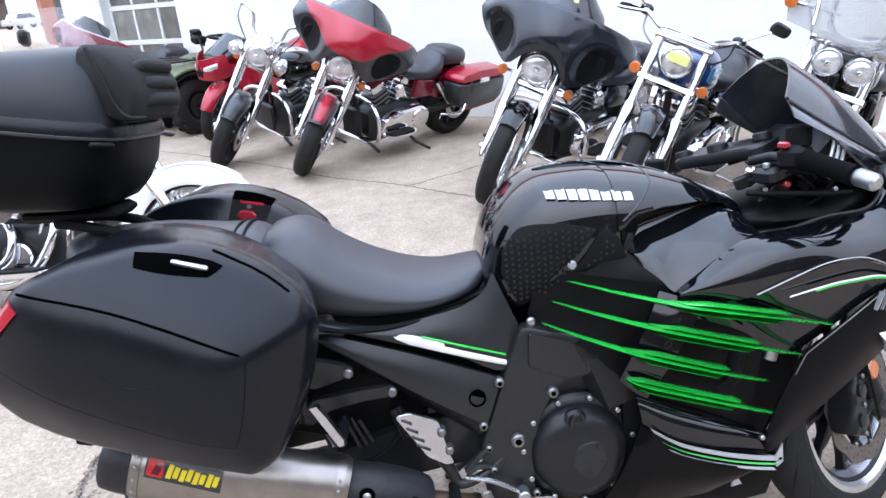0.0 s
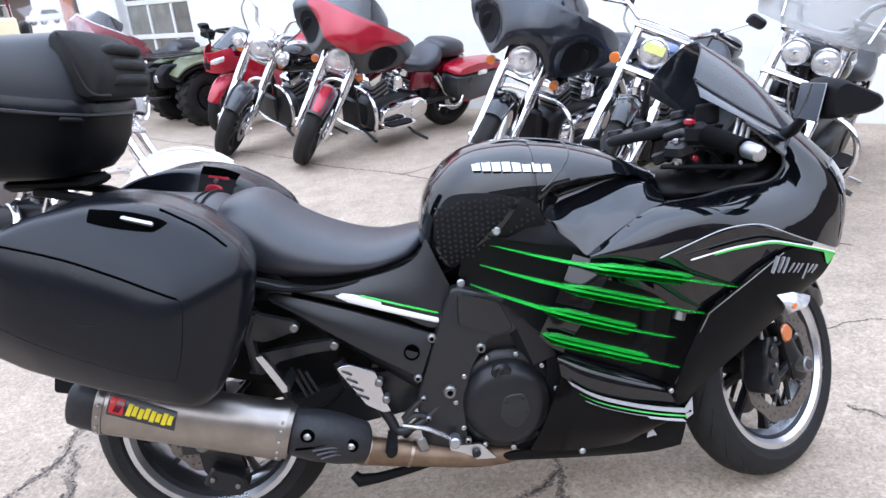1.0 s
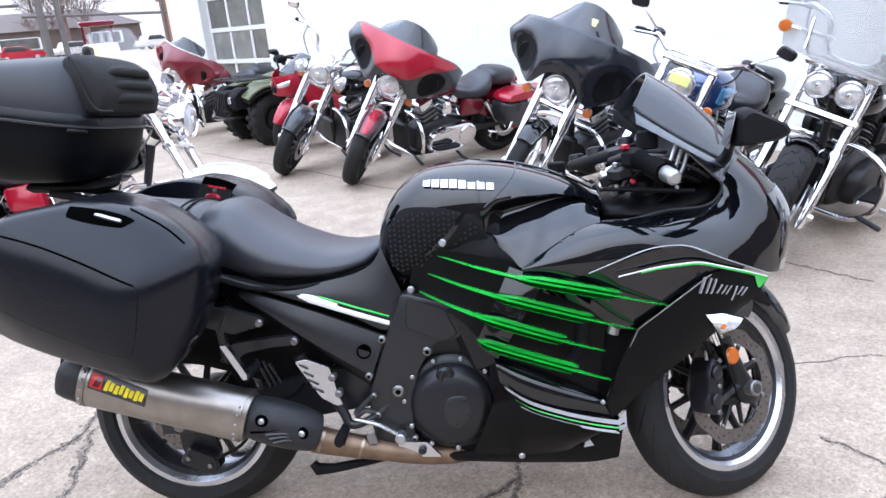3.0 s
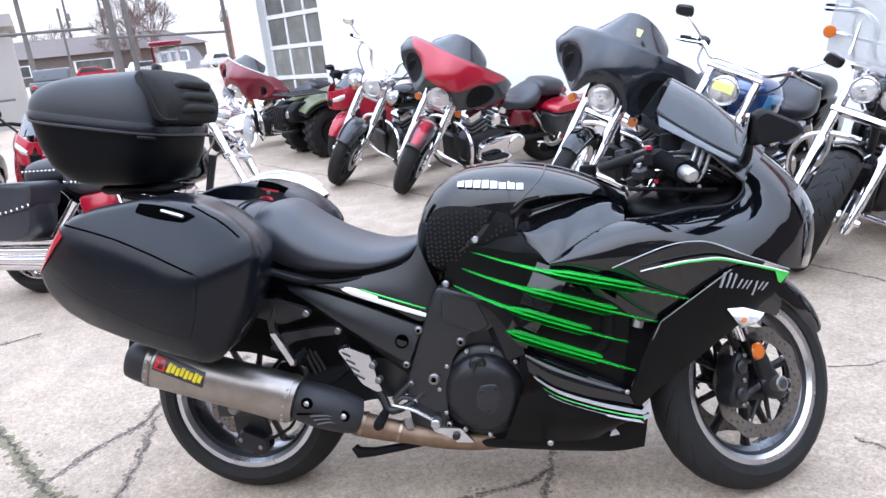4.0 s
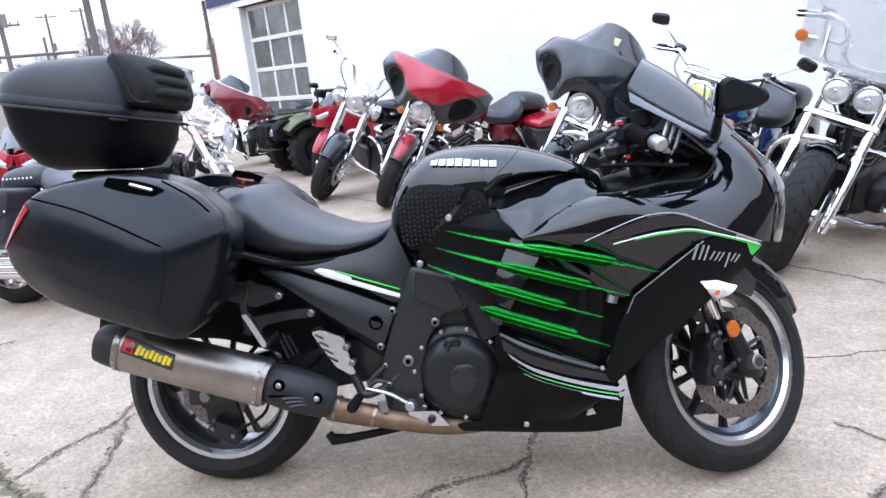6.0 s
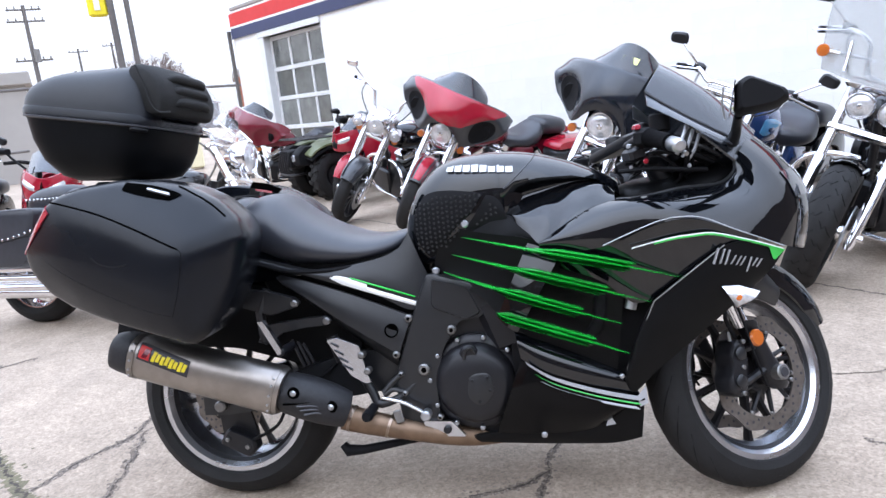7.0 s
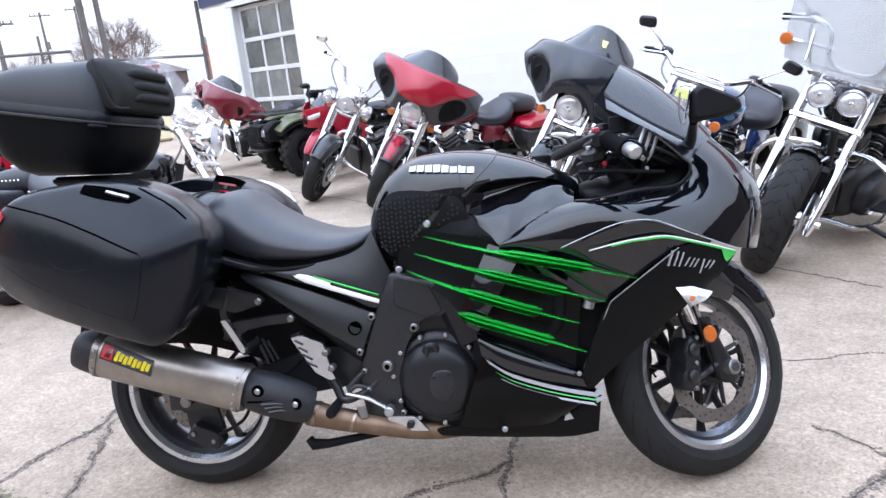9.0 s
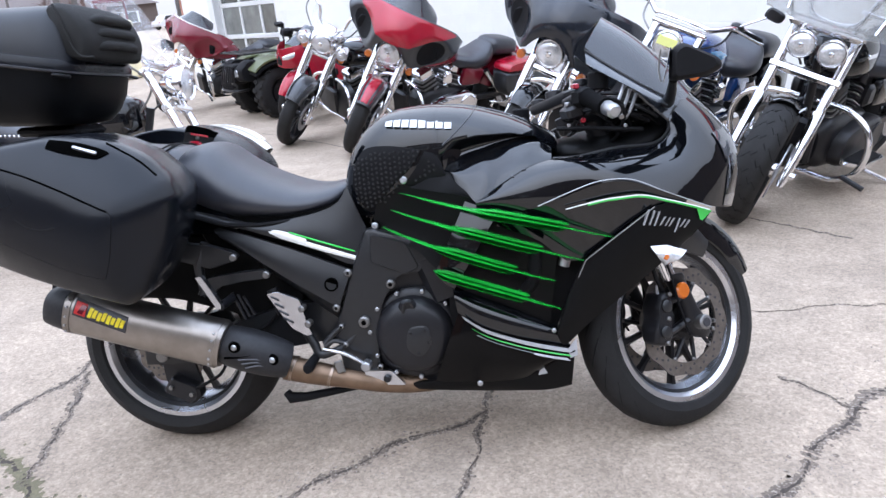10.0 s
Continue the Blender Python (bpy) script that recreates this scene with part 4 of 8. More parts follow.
# seats
def seat(name, rows, label, e=0.72):
    rings = []
    for x, w, zb, zt in spline(rows, 26):
        ring = []
        for a in np.linspace(-90, 270, 32, endpoint=False):
            c, s = math.cos(radians(a)), math.sin(radians(a))
            zc = zb + (zt - zb) * 0.4
            ring.append((x, math.copysign(abs(c) ** e, c) * w, zc + math.copysign(abs(s) ** 0.95, s) * ((zt - zc) if s > 0 else (zc - zb))))
        rings.append(ring)
    return part(name, Geo().loft(rings), VINYL, bike, label)


rider = seat("rider_seat", [(0.10, 0.12, 0.83, 0.875), (0.13, 0.158, 0.735, 0.903), (0.20, 0.178, 0.70, 0.908), (0.27, 0.185, 0.69, 0.856), (0.34, 0.182, 0.685, 0.814), (0.43, 0.172, 0.688, 0.778), (0.50, 0.155, 0.698, 0.768), (0.56, 0.125, 0.715, 0.776), (0.592, 0.09, 0.745, 0.782)], "black vinyl rider seat")
pill = seat("passenger_seat", [(-0.30, 0.09, 0.86, 0.925), (-0.25, 0.13, 0.84, 0.930), (-0.12, 0.145, 0.83, 0.928), (0.0, 0.15, 0.80, 0.914), (0.08, 0.15, 0.76, 0.908), (0.115, 0.135, 0.76, 0.89)], "black vinyl passenger seat")
for dx in (0, 0.022):
    arc = [(0.055 + dx, 0.152 * math.cos(a), 0.855 + 0.058 * math.sin(a)) for a in np.linspace(0.1, math.pi - 0.1, 16)]
    part("seat_seam", Geo().tube(arc, 0.003, 6), MATTE, pill)
for s in (-1, 1):
    part("seat_piping", Geo().tube([(0.14, s * 0.165, 0.725), (0.25, s * 0.182, 0.693), (0.36, s * 0.180, 0.686), (0.48, s * 0.160, 0.696), (0.56, s * 0.127, 0.716), (0.59, s * 0.098, 0.742)], 0.006, 8, 24), MATTE, rider)

# tail panels with stripes, side covers, frame
for s in (-1, 1):
    tp = part("tail_panel", Geo().patch([(0.16, 0.150, 0.735), (0.33, 0.172, 0.690), (0.48, 0.172, 0.702), (0.565, 0.165, 0.728), (0.60, 0.158, 0.775)], [(0.14, 0.165, 0.725), (0.33, 0.184, 0.668), (0.50, 0.190, 0.612), (0.608, 0.189, 0.566), (0.645, 0.172, 0.66)], s, 0.008, 0.006), SATIN, bike, "black tail panel with white and green stripes")
    ax, az, bx, bz = 0.352, 0.672, 0.612, 0.581
    def band(f0, f1, g0, g1, h0, h1, material, nm):
        """A decal band between fractions along and across the tail panel's lower edge."""
        P = lambda f, h: (ax + (bx - ax) * f, 0.1945 - 0.02 * abs(f - 0.6) + 0.002, az + (bz - az) * f + h)
        part(nm, Geo().patch([P(f0, h1 * g0), P((f0 + f1) / 2, h1), P(f1, h1 * g1)], [P(f0, h0), P((f0 + f1) / 2, h0), P(f1, h0)], s, 0.003, 0.003, 10, 3), material, tp, "decal stripe")
    band(0.0, 0.50, 0.2, 0.9, -0.006, 0.017, WHITE, "white_stripe")
    band(0.32, 1.0, 0.95, 0.95, 0.016, 0.022, GREENLINE, "green_stripe")
    band(0.45, 1.0, 1.0, 0.8, -0.006, 0.008, WHITE, "white_stripe")
    RIDGE = [(0.225, 0.170, 0.660), (0.30, 0.186, 0.615), (0.42, 0.202, 0.535), (0.556, 0.206, 0.448)]
    sc = part("side_cover", Geo().patch([(0.205, 0.150, 0.680), (0.251, 0.166, 0.674), (0.417, 0.186, 0.621), (0.597, 0.192, 0.548)], RIDGE, s, 0.006, 0.012), SATIN, bike, "satin black frame side cover", sharp=25)
    part("cover_flank", Geo().patch(RIDGE, [(0.225, 0.140, 0.645), (0.30, 0.150, 0.592), (0.406, 0.160, 0.508), (0.542, 0.165, 0.405)], s, 0.003, 0.010), SATIN, sc)
    part("cover_hole", Geo().lathe([(0.019, 0.0), (0.019, 0.008), (0.0155, 0.008), (0.0150, 0.003), (0.0001, 0.003)], pose(0.541, s * 0.201, 0.514, 90 if s < 0 else -90, 0, 0), 24), HOLE, sc)
    fr = part("frame_plate", Geo().puff(rounded([(0.600, 0.553), (0.648, 0.664), (0.76, 0.632), (0.836, 0.602), (0.790, 0.540), (0.728, 0.534), (0.678, 0.460), (0.650, 0.370), (0.652, 0.240), (0.60, 0.236), (0.548, 0.262), (0.538, 0.33), (0.544, 0.405)], 0.016), [(s * 0.160, 0.99), (s * 0.188, 1.0), (s * 0.196, 0.985), (s * 0.199, 0.955)]), SATIN, bike, "black frame pivot plate")
    part("frame_inset", Geo().puff(rounded([(0.660, 0.648), (0.656, 0.570), (0.747, 0.533), (0.786, 0.548), (0.755, 0.618)], 0.012), [(s * 0.196, 1.0), (s * 0.201, 1.0), (s * 0.204, 0.97)]), SATIN, fr)
    part("frame_rib", Geo().tube([(0.566, s * 0.199, 0.341), (0.53, s * 0.202, 0.352), (0.505, s * 0.204, 0.338)], [0.007, 0.008, 0.010], 8, 10), SATIN, fr)
    part("frame_rib", Geo().tube([(0.557, s * 0.199, 0.394), (0.53, s * 0.202, 0.372), (0.505, s * 0.204, 0.345)], [0.007, 0.008, 0.010], 8, 10), SATIN, fr)
    for bx_, bz_, br in ((0.591, 0.545, 0.013), (0.549, 0.448, 0.012), (0.622, 0.404, 0.020), (0.705, 0.508, 0.015), (0.655, 0.272, 0.010), (0.557, 0.394, 0.009), (0.564, 0.341, 0.009)):
        b = part("bolt", disc(br * 0.82, 0.02, 16, pose(bx_, s * 0.204, bz_), 0.004), STEEL, fr)
        part("bolt_socket", disc(br * 0.40, 0.014, 6, pose(bx_, s * 0.2085, bz_), 0.001), HOLE, b, "dark bolt socket")

# engine block, covers, radiator
eng = part("engine_block", Geo().puff(rounded([(0.60, 0.26), (0.70, 0.20), (0.95, 0.20), (1.02, 0.30), (1.00, 0.52), (0.90, 0.62), (0.72, 0.60), (0.62, 0.42)], 0.05), [(-0.165, 0.95), (-0.15, 1.0), (0.15, 1.0), (0.165, 0.95)]), BLACKMETAL, bike, "black engine block")
for s in (-1, 1):
    cc = part("clutch_cover", Geo().lathe([(0.130, 0.0), (0.130, 0.022), (0.122, 0.031), (0.110, 0.034), (0.106, 0.044), (0.098, 0.058), (0.080, 0.068), (0.045, 0.073), (0.0001, 0.074)], pose(0.757, s * 0.158, 0.360, 90 if s < 0 else -90, 0, 0), 48), BLACKMETAL, eng, "round black clutch cover")
    part("cover_boss", disc(0.026, 0.022, 20, pose(0.748, s * 0.214, 0.442), 0.006), BLACKMETAL, cc)
    part("boss_loop", Geo().tube([(0.735, s * 0.228, 0.432), (0.742, s * 0.232, 0.458), (0.757, s * 0.232, 0.462), (0.764, s * 0.228, 0.445)], 0.004, 8, 12), SATIN, cc)
    for k in range(11):
        a = radians(33 * k + 10)
        part("cover_bolt", disc(0.0065, 0.014, 10, pose(0.757 + 0.124 * math.cos(a), s * 0.194, 0.360 + 0.124 * math.sin(a)), 0.002), ALLOY, cc)
    part("casting_pad", Geo().puff(rounded([(0.745, 0.392), (0.800, 0.398), (0.812, 0.345), (0.775, 0.300), (0.735, 0.330)], 0.022), [(s * 0.224, 1.0), (s * 0.2325, 0.98), (s * 0.2345, 0.90)]), SATIN, cc)
    for px, pz in ((0.752, 0.376), (0.793, 0.383), (0.800, 0.348), (0.770, 0.318)):
        part("casting_dimple", disc(0.0045, 0.004, 10, pose(px, s * 0.2345, pz), 0.001), BLACKMETAL, cc)
    part("cylinder_head", Geo().box((0.30, 0.06, 0.16), pose(0.93, s * 0.17, 0.55, 0, -20, 0), 0.02), BLACKMETAL, eng)
    for k in range(2):
        part("exhaust_header", Geo().tube([(1.00, s * (0.05 + 0.035 * k), 0.48), (1.07, s * (0.05 + 0.035 * k), 0.40), (1.05, s * (0.05 + 0.03 * k), 0.26), (0.90, s * 0.06, 0.215)], 0.018, 10, 14), BRONZE, eng)
rad = part("radiator", Geo().box((0.04, 0.40, 0.34), pose(1.13, 0, 0.52, 0, -14, 0), 0.01), MATTE, bike)
for k in range(14):
    part("radiator_fin", Geo().box((0.004, 0.36, 0.006), pose(1.155 + (0.02 * k - 0.13) * 0.25, 0, 0.39 + 0.02 * k, 0, -14, 0)), STEEL, rad)
for s in (-1, 1):
    part("coolant_hose", Geo().tube([(1.14, s * 0.20, 0.64), (1.10, s * 0.235, 0.60), (1.08, s * 0.235, 0.50), (1.00, s * 0.19, 0.44)], 0.018, 12, 16), MATTE, rad)
    part("frame_tube_end", Geo().tube([(1.16, s * 0.235, 0.64), (1.175, s * 0.24, 0.58), (1.165, s * 0.24, 0.545)], 0.015, 12), ALLOY, rad, "bright alloy bracket")

# fairing
for s in (-1, 1):
    NT = [(0.954, 0.274, 0.724), (1.004, 0.268, 0.758), (1.050, 0.258, 0.785), (1.095, 0.245, 0.806), (1.15, 0.230, 0.818), (1.22, 0.220, 0.821), (1.308, 0.202, 0.830), (1.40, 0.184, 0.833), (1.440, 0.173, 0.860), (1.448, 0.162, 0.895), (1.468, 0.150, 0.921), (1.490, 0.110, 0.942), (1.508, 0.062, 0.955), (1.523, 0.0, 0.963)]
    NB = [(0.955, 0.286, 0.706), (1.05, 0.294, 0.702), (1.13, 0.299, 0.714), (1.20, 0.300, 0.742), (1.27, 0.299, 0.760), (1.33, 0.293, 0.757), (1.39, 0.284, 0.735), (1.44, 0.273, 0.714), (1.485, 0.256, 0.695), (1.525, 0.232, 0.678), (1.56, 0.200, 0.668), (1.595, 0.150, 0.658), (1.625, 0.080, 0.650), (1.640, 0.0, 0.645)]
    RAMP = dict(fwd=0.060, lift=0.014, ramp=(0.50, 0.88))
    up = part("upper_fairing", Geo().patch(NT, NB, s, 0.016, 0.008, 78, 18, **RAMP), GLOSS, bike, "gloss black upper fairing and nose", sharp=60)
    part("cockpit_trim", Geo().tube([(1.15, s * 0.222, 0.817), (1.22, s * 0.217, 0.819), (1.308, s * 0.199, 0.832), (1.40, s * 0.182, 0.835), (1.440, s * 0.171, 0.862), (1.447, s * 0.160, 0.896), (1.466, s * 0.148, 0.922)], 0.004, 8, 30), SATIN, bike)
    part("inner_cowl", Geo().patch([(1.10, 0.02, 0.80), (1.28, 0.02, 0.80), (1.48, 0.02, 0.86)], [(1.12, 0.215, 0.800), (1.30, 0.195, 0.812), (1.455, 0.165, 0.832)], s, 0.0, 0.006), DULL, bike)
    hl = part("headlight", Geo().patch(NT, NB, s, 0.019, 0.006, 14, 8, us=(0.79, 0.95), vs=(0.34, 0.58), fwd=0.064, lift=0.014, ramp=(0.50, 0.88)), HEADGLASS, up, "slanted clear headlight lens")
    part("position_lamp", Geo().patch(NT, NB, s, 0.018, 0.006, 8, 4, us=(0.80, 0.96), vs=(0.90, 0.985), fwd=0.063, lift=0.014, ramp=(0.50, 0.88)), HEADGLASS, up, "small position lamp")
    # green, white and silver pinstripes along the crease
    edge = [(1.13, 0.301, 0.690), (1.193, 0.303, 0.705), (1.263, 0.304, 0.719), (1.305, 0.304, 0.723), (1.357, 0.300, 0.724), (1.417, 0.290, 0.708), (1.472, 0.272, 0.690), (1.525, 0.246, 0.670)]
    E2 = spline(edge, 40)
    def line(i0, i1, dz0, dz1, material, nm, lab):
        part(nm, Geo().patch([(p[0], p[1] + 0.003, p[2] + dz1) for p in E2[i0:i1]], [(p[0], p[1] + 0.003, p[2] + dz0) for p in E2[i0:i1]], s, 0.001, 0.003, i1 - i0, 2), material, up, lab)
    line(8, 40, -0.0058, -0.001, GREENLINE, "green_stripe", "green pinstripe")
    line(4, 40, -0.001, 0.0015, WHITE, "white_stripe", "white pinstripe")
    part("silver_stripe", Geo().tube([(1.106, s * 0.303, 0.712), (1.177, s * 0.306, 0.740), (1.238, s * 0.306, 0.761), (1.29, s * 0.303, 0.767), (1.341, s * 0.296, 0.760), (1.419, s * 0.281, 0.724), (1.53, s * 0.243, 0.676)], 0.0013, 6, 30), SILVERDECAL, up, "thin silver pinstripe")
    part("stripe_wedge", Geo().patch([(1.490, 0.266, 0.678), (1.530, 0.245, 0.667)], [(1.498, 0.262, 0.650), (1.504, 0.258, 0.646)], s, 0.0, 0.003, 4, 3), GREENLINE, up, "green decal wedge")
    # lower front panel
    lo = part("lower_fairing", Geo().patch([(1.142, 0.270, 0.392), (1.175, 0.280, 0.480), (1.218, 0.287, 0.566), (1.30, 0.290, 0.628), (1.385, 0.288, 0.690), (1.45, 0.278, 0.694), (1.528, 0.242, 0.664)], [(1.140, 0.268, 0.372), (1.160, 0.262, 0.338), (1.22, 0.262, 0.392), (1.31, 0.262, 0.465), (1.38, 0.258, 0.522), (1.43, 0.252, 0.562), (1.468, 0.245, 0.592)], s, 0.012, 0.008, 26, 10), DULL, bike, "satin black lower fairing panel")
    part("panel_edge", Geo().tube([(1.145, s * 0.272, 0.398), (1.218, s * 0.289, 0.568), (1.30, s * 0.292, 0.630), (1.385, s * 0.290, 0.692)], 0.0016, 6), STEEL, lo)
    # name on the panel: plain pale strokes
    for k, (dx, dz, w_, h_) in enumerate(((-0.004, 0.004, 0.003, 0.036), (0.010, 0.002, 0.003, 0.034), (0.022, -0.001, 0.003, 0.034), (0.036, -0.008, 0.003, 0.020), (0.048, -0.011, 0.003, 0.020), (0.058, -0.013, 0.003, 0.020), (0.072, -0.022, 0.003, 0.034), (0.086, -0.018, 0.003, 0.018), (0.096, -0.021, 0.003, 0.018))):
        x, z = 1.372 + dx, 0.664 + dz
        part("name_stroke", Geo().patch([(x, 0.302 - dx * 0.25, z + h_ / 2), (x + w_ * 0.6 + 0.002, 0.300 - dx * 0.25, z + h_ / 2)], [(x - 0.012, 0.300 - dx * 0.25, z - h_ / 2), (x + w_ * 0.6 - 0.010, 0.298 - dx * 0.25, z - h_ / 2)], s, 0.001, 0.014, 2, 2), SILVERDECAL, lo, "pale stroke of a panel name")
    sig = part("turn_signal", Geo().patch([(1.366, 0.272, 0.607), (1.418, 0.274, 0.592), (1.468, 0.254, 0.572)], [(1.406, 0.266, 0.545), (1.412, 0.266, 0.536), (1.419, 0.262, 0.541)], s, 0.022, 0.012, 10, 6, False), CLEARLENS, bike, "clear triangular flush turn signal")
    part("signal_bulb", disc(0.008, 0.010, 14, pose(1.412, s * 0.287, 0.566), 0.003), ORANGE, sig)
    # black sheet added across the gap to stand for the darkness inside
    part("radiator_shroud", Geo().patch([(0.86, 0.20, 0.70), (1.05, 0.205, 0.72), (1.34, 0.20, 0.74)], [(0.86, 0.195, 0.30), (1.02, 0.20, 0.28), (1.19, 0.20, 0.36)], s, 0.0, 0.006, 12, 6), MATTE, bike)
    # inner side panel behind the fins, and the gloss scoop edge
    part("stripe_underpanel", Geo().patch([(1.02, 0.290, 0.703), (1.13, 0.297, 0.714), (1.20, 0.298, 0.741), (1.27, 0.297, 0.759), (1.33, 0.291, 0.756), (1.39, 0.282, 0.734), (1.47, 0.262, 0.702)], [(1.0, 0.255, 0.66), (1.10, 0.258, 0.62), (1.18, 0.260, 0.56), (1.26, 0.270, 0.60), (1.34, 0.274, 0.66), (1.40, 0.276, 0.690), (1.46, 0.262, 0.690)], s, 0.0, 0.006), GLOSS, bike)
    part("inner_side_panel", Geo().patch([(0.668, 0.172, 0.682), (0.705, 0.186, 0.768), (0.78, 0.200, 0.768), (0.87, 0.218, 0.750), (0.955, 0.258, 0.730), (1.16, 0.262, 0.66)], [(0.68, 0.178, 0.640), (0.78, 0.205, 0.60), (0.83, 0.218, 0.55), (0.89, 0.228, 0.50), (0.98, 0.230, 0.42), (1.12, 0.235, 0.34)], s, -0.01, 0.008), DULL, bike)
    part("scoop_edge", Geo().patch([(0.925, 0.258, 0.728), (0.975, 0.276, 0.712), (1.01, 0.284, 0.705)], [(0.835, 0.262, 0.545), (0.86, 0.278, 0.522), (0.885, 0.284, 0.508)], s, 0.012, 0.01, 10, 12), GLOSS, bike, "gloss black scoop edge")
    for k, (bx_, bw_, bz_) in enumerate(((0.763, 0.192, 0.785), (0.672, 0.172, 0.664))):
        b = part("panel_bolt", disc(0.010, 0.014, 14, pose(bx_, s * (bw_ + 0.006), bz_), 0.003), ALLOY, bike)
    # belly pan
    be = part("belly_pan", Geo().patch([(0.885, 0.240, 0.428), (0.905, 0.258, 0.415), (0.94, 0.264, 0.406), (1.0, 0.266, 0.382), (1.10, 0.262, 0.348), (1.186, 0.248, 0.322)], [(0.805, 0.196, 0.222), (0.86, 0.214, 0.224), (0.93, 0.222, 0.225), (1.0, 0.223, 0.228), (1.070, 0.225, 0.243), (1.183, 0.246, 0.318)], s, 0.020, 0.008, 30, 12), BELLY, bike, "gloss black belly pan")
    part("belly_lip", Geo().patch([(0.70, 0.180, 0.206), (0.80, 0.190, 0.220), (0.93, 0.214, 0.225), (1.0, 0.216, 0.228), (1.075, 0.218, 0.246), (1.186, 0.244, 0.318)], [(0.705, 0.172, 0.191), (0.80, 0.182, 0.189), (0.93, 0.192, 0.187), (1.02, 0.198, 0.187), (1.11, 0.203, 0.189), (1.176, 0.214, 0.206)], s, 0.004, 0.008, 30, 6), DULL, be, "dull lower edge of the belly pan")
    part("belly_shoulder", Geo().patch([(0.872, 0.222, 0.500), (0.95, 0.236, 0.468), (1.04, 0.240, 0.430), (1.135, 0.238, 0.386)], [(0.885, 0.246, 0.432), (0.94, 0.264, 0.404), (1.04, 0.268, 0.369), (1.176, 0.252, 0.327)], s, 0.012, 0.006, 22, 8, lift=0.010), GLOSS, be, "gloss upper belly panel")
    sl = [(0.897, 0.262, 0.424), (0.954, 0.276, 0.391), (1.036, 0.279, 0.362), (1.11, 0.275, 0.341), (1.172, 0.264, 0.325)]
    L2 = spline(sl, 41)
    for d0, d1, mm, nn, i0, i1 in ((0.003, -0.009, SILVERDECAL, "silver_stripe", 0, 41), (-0.014, -0.0195, GREENLINE, "green_stripe", 5, 40), (-0.0245, -0.0275, SILVERDECAL, "silver_stripe", 7, 26), (-0.0245, -0.032, SILVERDECAL, "silver_stripe", 25, 39)):
        seg_ = L2[i0:i1]
        part(nn, Geo().patch([(p[0], p[1] + 0.001, p[2] + d0) for p in seg_], [(p[0] + 0.008, p[1] + 0.001, p[2] + d1) for p in seg_], s, 0.001, 0.003, 20, 2), mm, be, "belly pan decal stripe")
    part("stripe_end", Geo().patch([(1.168, 0.268, 0.330), (1.190, 0.256, 0.352)], [(1.172, 0.266, 0.302), (1.192, 0.256, 0.308)], s, 0.0, 0.003, 4, 3), SILVERDECAL, be, "pale end of the belly stripe")
    part("belly_bolt", disc(0.008, 0.02, 12, pose(0.93, s * 0.218, 0.222), 0.003), ALLOY, be)
    part("belly_notch", Geo().patch([(1.096, 0.231, 0.268), (1.101, 0.232, 0.268)], [(1.088, 0.229, 0.243), (1.112, 0.230, 0.248)], s, 0.0, 0.003, 4, 3), SILVERDECAL, be)
    part("fr_bolt", disc(0.006, 0.012, 10, pose(1.132, s * 0.278, 0.385), 0.002), ALLOY, lo)

# green fins: blades that split into two
FINS = [
    ((0.746, 0.192, 0.751), (0.940, 0.306, 0.713), (1.13, 0.305, 0.666), (1.293, 0.278, 0.618)),
    ((0.720, 0.192, 0.706), (0.886, 0.302, 0.671), (1.07, 0.306, 0.614), (1.214, 0.282, 0.565)),
    ((0.694, 0.192, 0.661), (0.848, 0.302, 0.622), (1.01, 0.306, 0.565), (1.141, 0.285, 0.516)),
    ((0.836, 0.298, 0.562), (0.892, 0.304, 0.541), (1.04, 0.303, 0.489), (1.153, 0.284, 0.442)),
]
for s in (-1, 1):
    for row, (a, b, c, d) in enumerate(FINS):
        mid = spline([a, b, c, d], 46)
        f0_ = 0.30 if row < 3 else 0.04
        fin = None
        for k, (f0, f1, up_, lo_, out, ridge, paint) in enumerate((
            (0.0, 1.0, 0.0046, -0.0044, 0.011, 0.010, GREEN),
            (f0_ + 0.03, 0.765, 0.0135, 0.0048, 0.007, 0.009, GREEN),
            (f0_, 0.745, -0.0030, -0.0125, -0.001, 0.001, SHADEGREEN),
            (f0_ - 0.02, 0.715, -0.0125, -0.0155, 0.005, 0.004, GREEN),
        )):
            L2 = mid[max(0, int(f0 * 45)):int(f1 * 45) + 1]
            n = len(L2)
            rings = []
            for i, p in enumerate(L2):
                q = i / (n - 1)
                e = max(0.05, min(1, q * 3.4, (1 - q) * (2.2 if k == 0 else 40)))
                zc, hz = (up_ + lo_) / 2 * min(1, q * 3.4 + 0.05), (up_ - lo_) / 2 * (0.35 + 0.65 * e)
                if k == 0:
                    hz = (up_ - lo_) / 2 * e
                y = p[1] + out * min(1, q * 6, (1 - q) * 4 + 0.3)
                rings.append([(p[0], s * (y - 0.014), p[2] + zc + hz), (p[0], s * (y - 0.003), p[2] + zc + hz), (p[0], s * (y + ridge * e), p[2] + zc + hz * 0.15), (p[0], s * (y - 0.003), p[2] + zc - hz), (p[0], s * (y - 0.014), p[2] + zc - hz)])
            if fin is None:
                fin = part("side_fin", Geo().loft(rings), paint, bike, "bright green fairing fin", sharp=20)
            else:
                part("fin_blade", Geo().loft(rings), paint, fin, "shaded green web of the fin" if paint is SHADEGREEN else "", sharp=20)

# windscreen, mirrors
rings = []
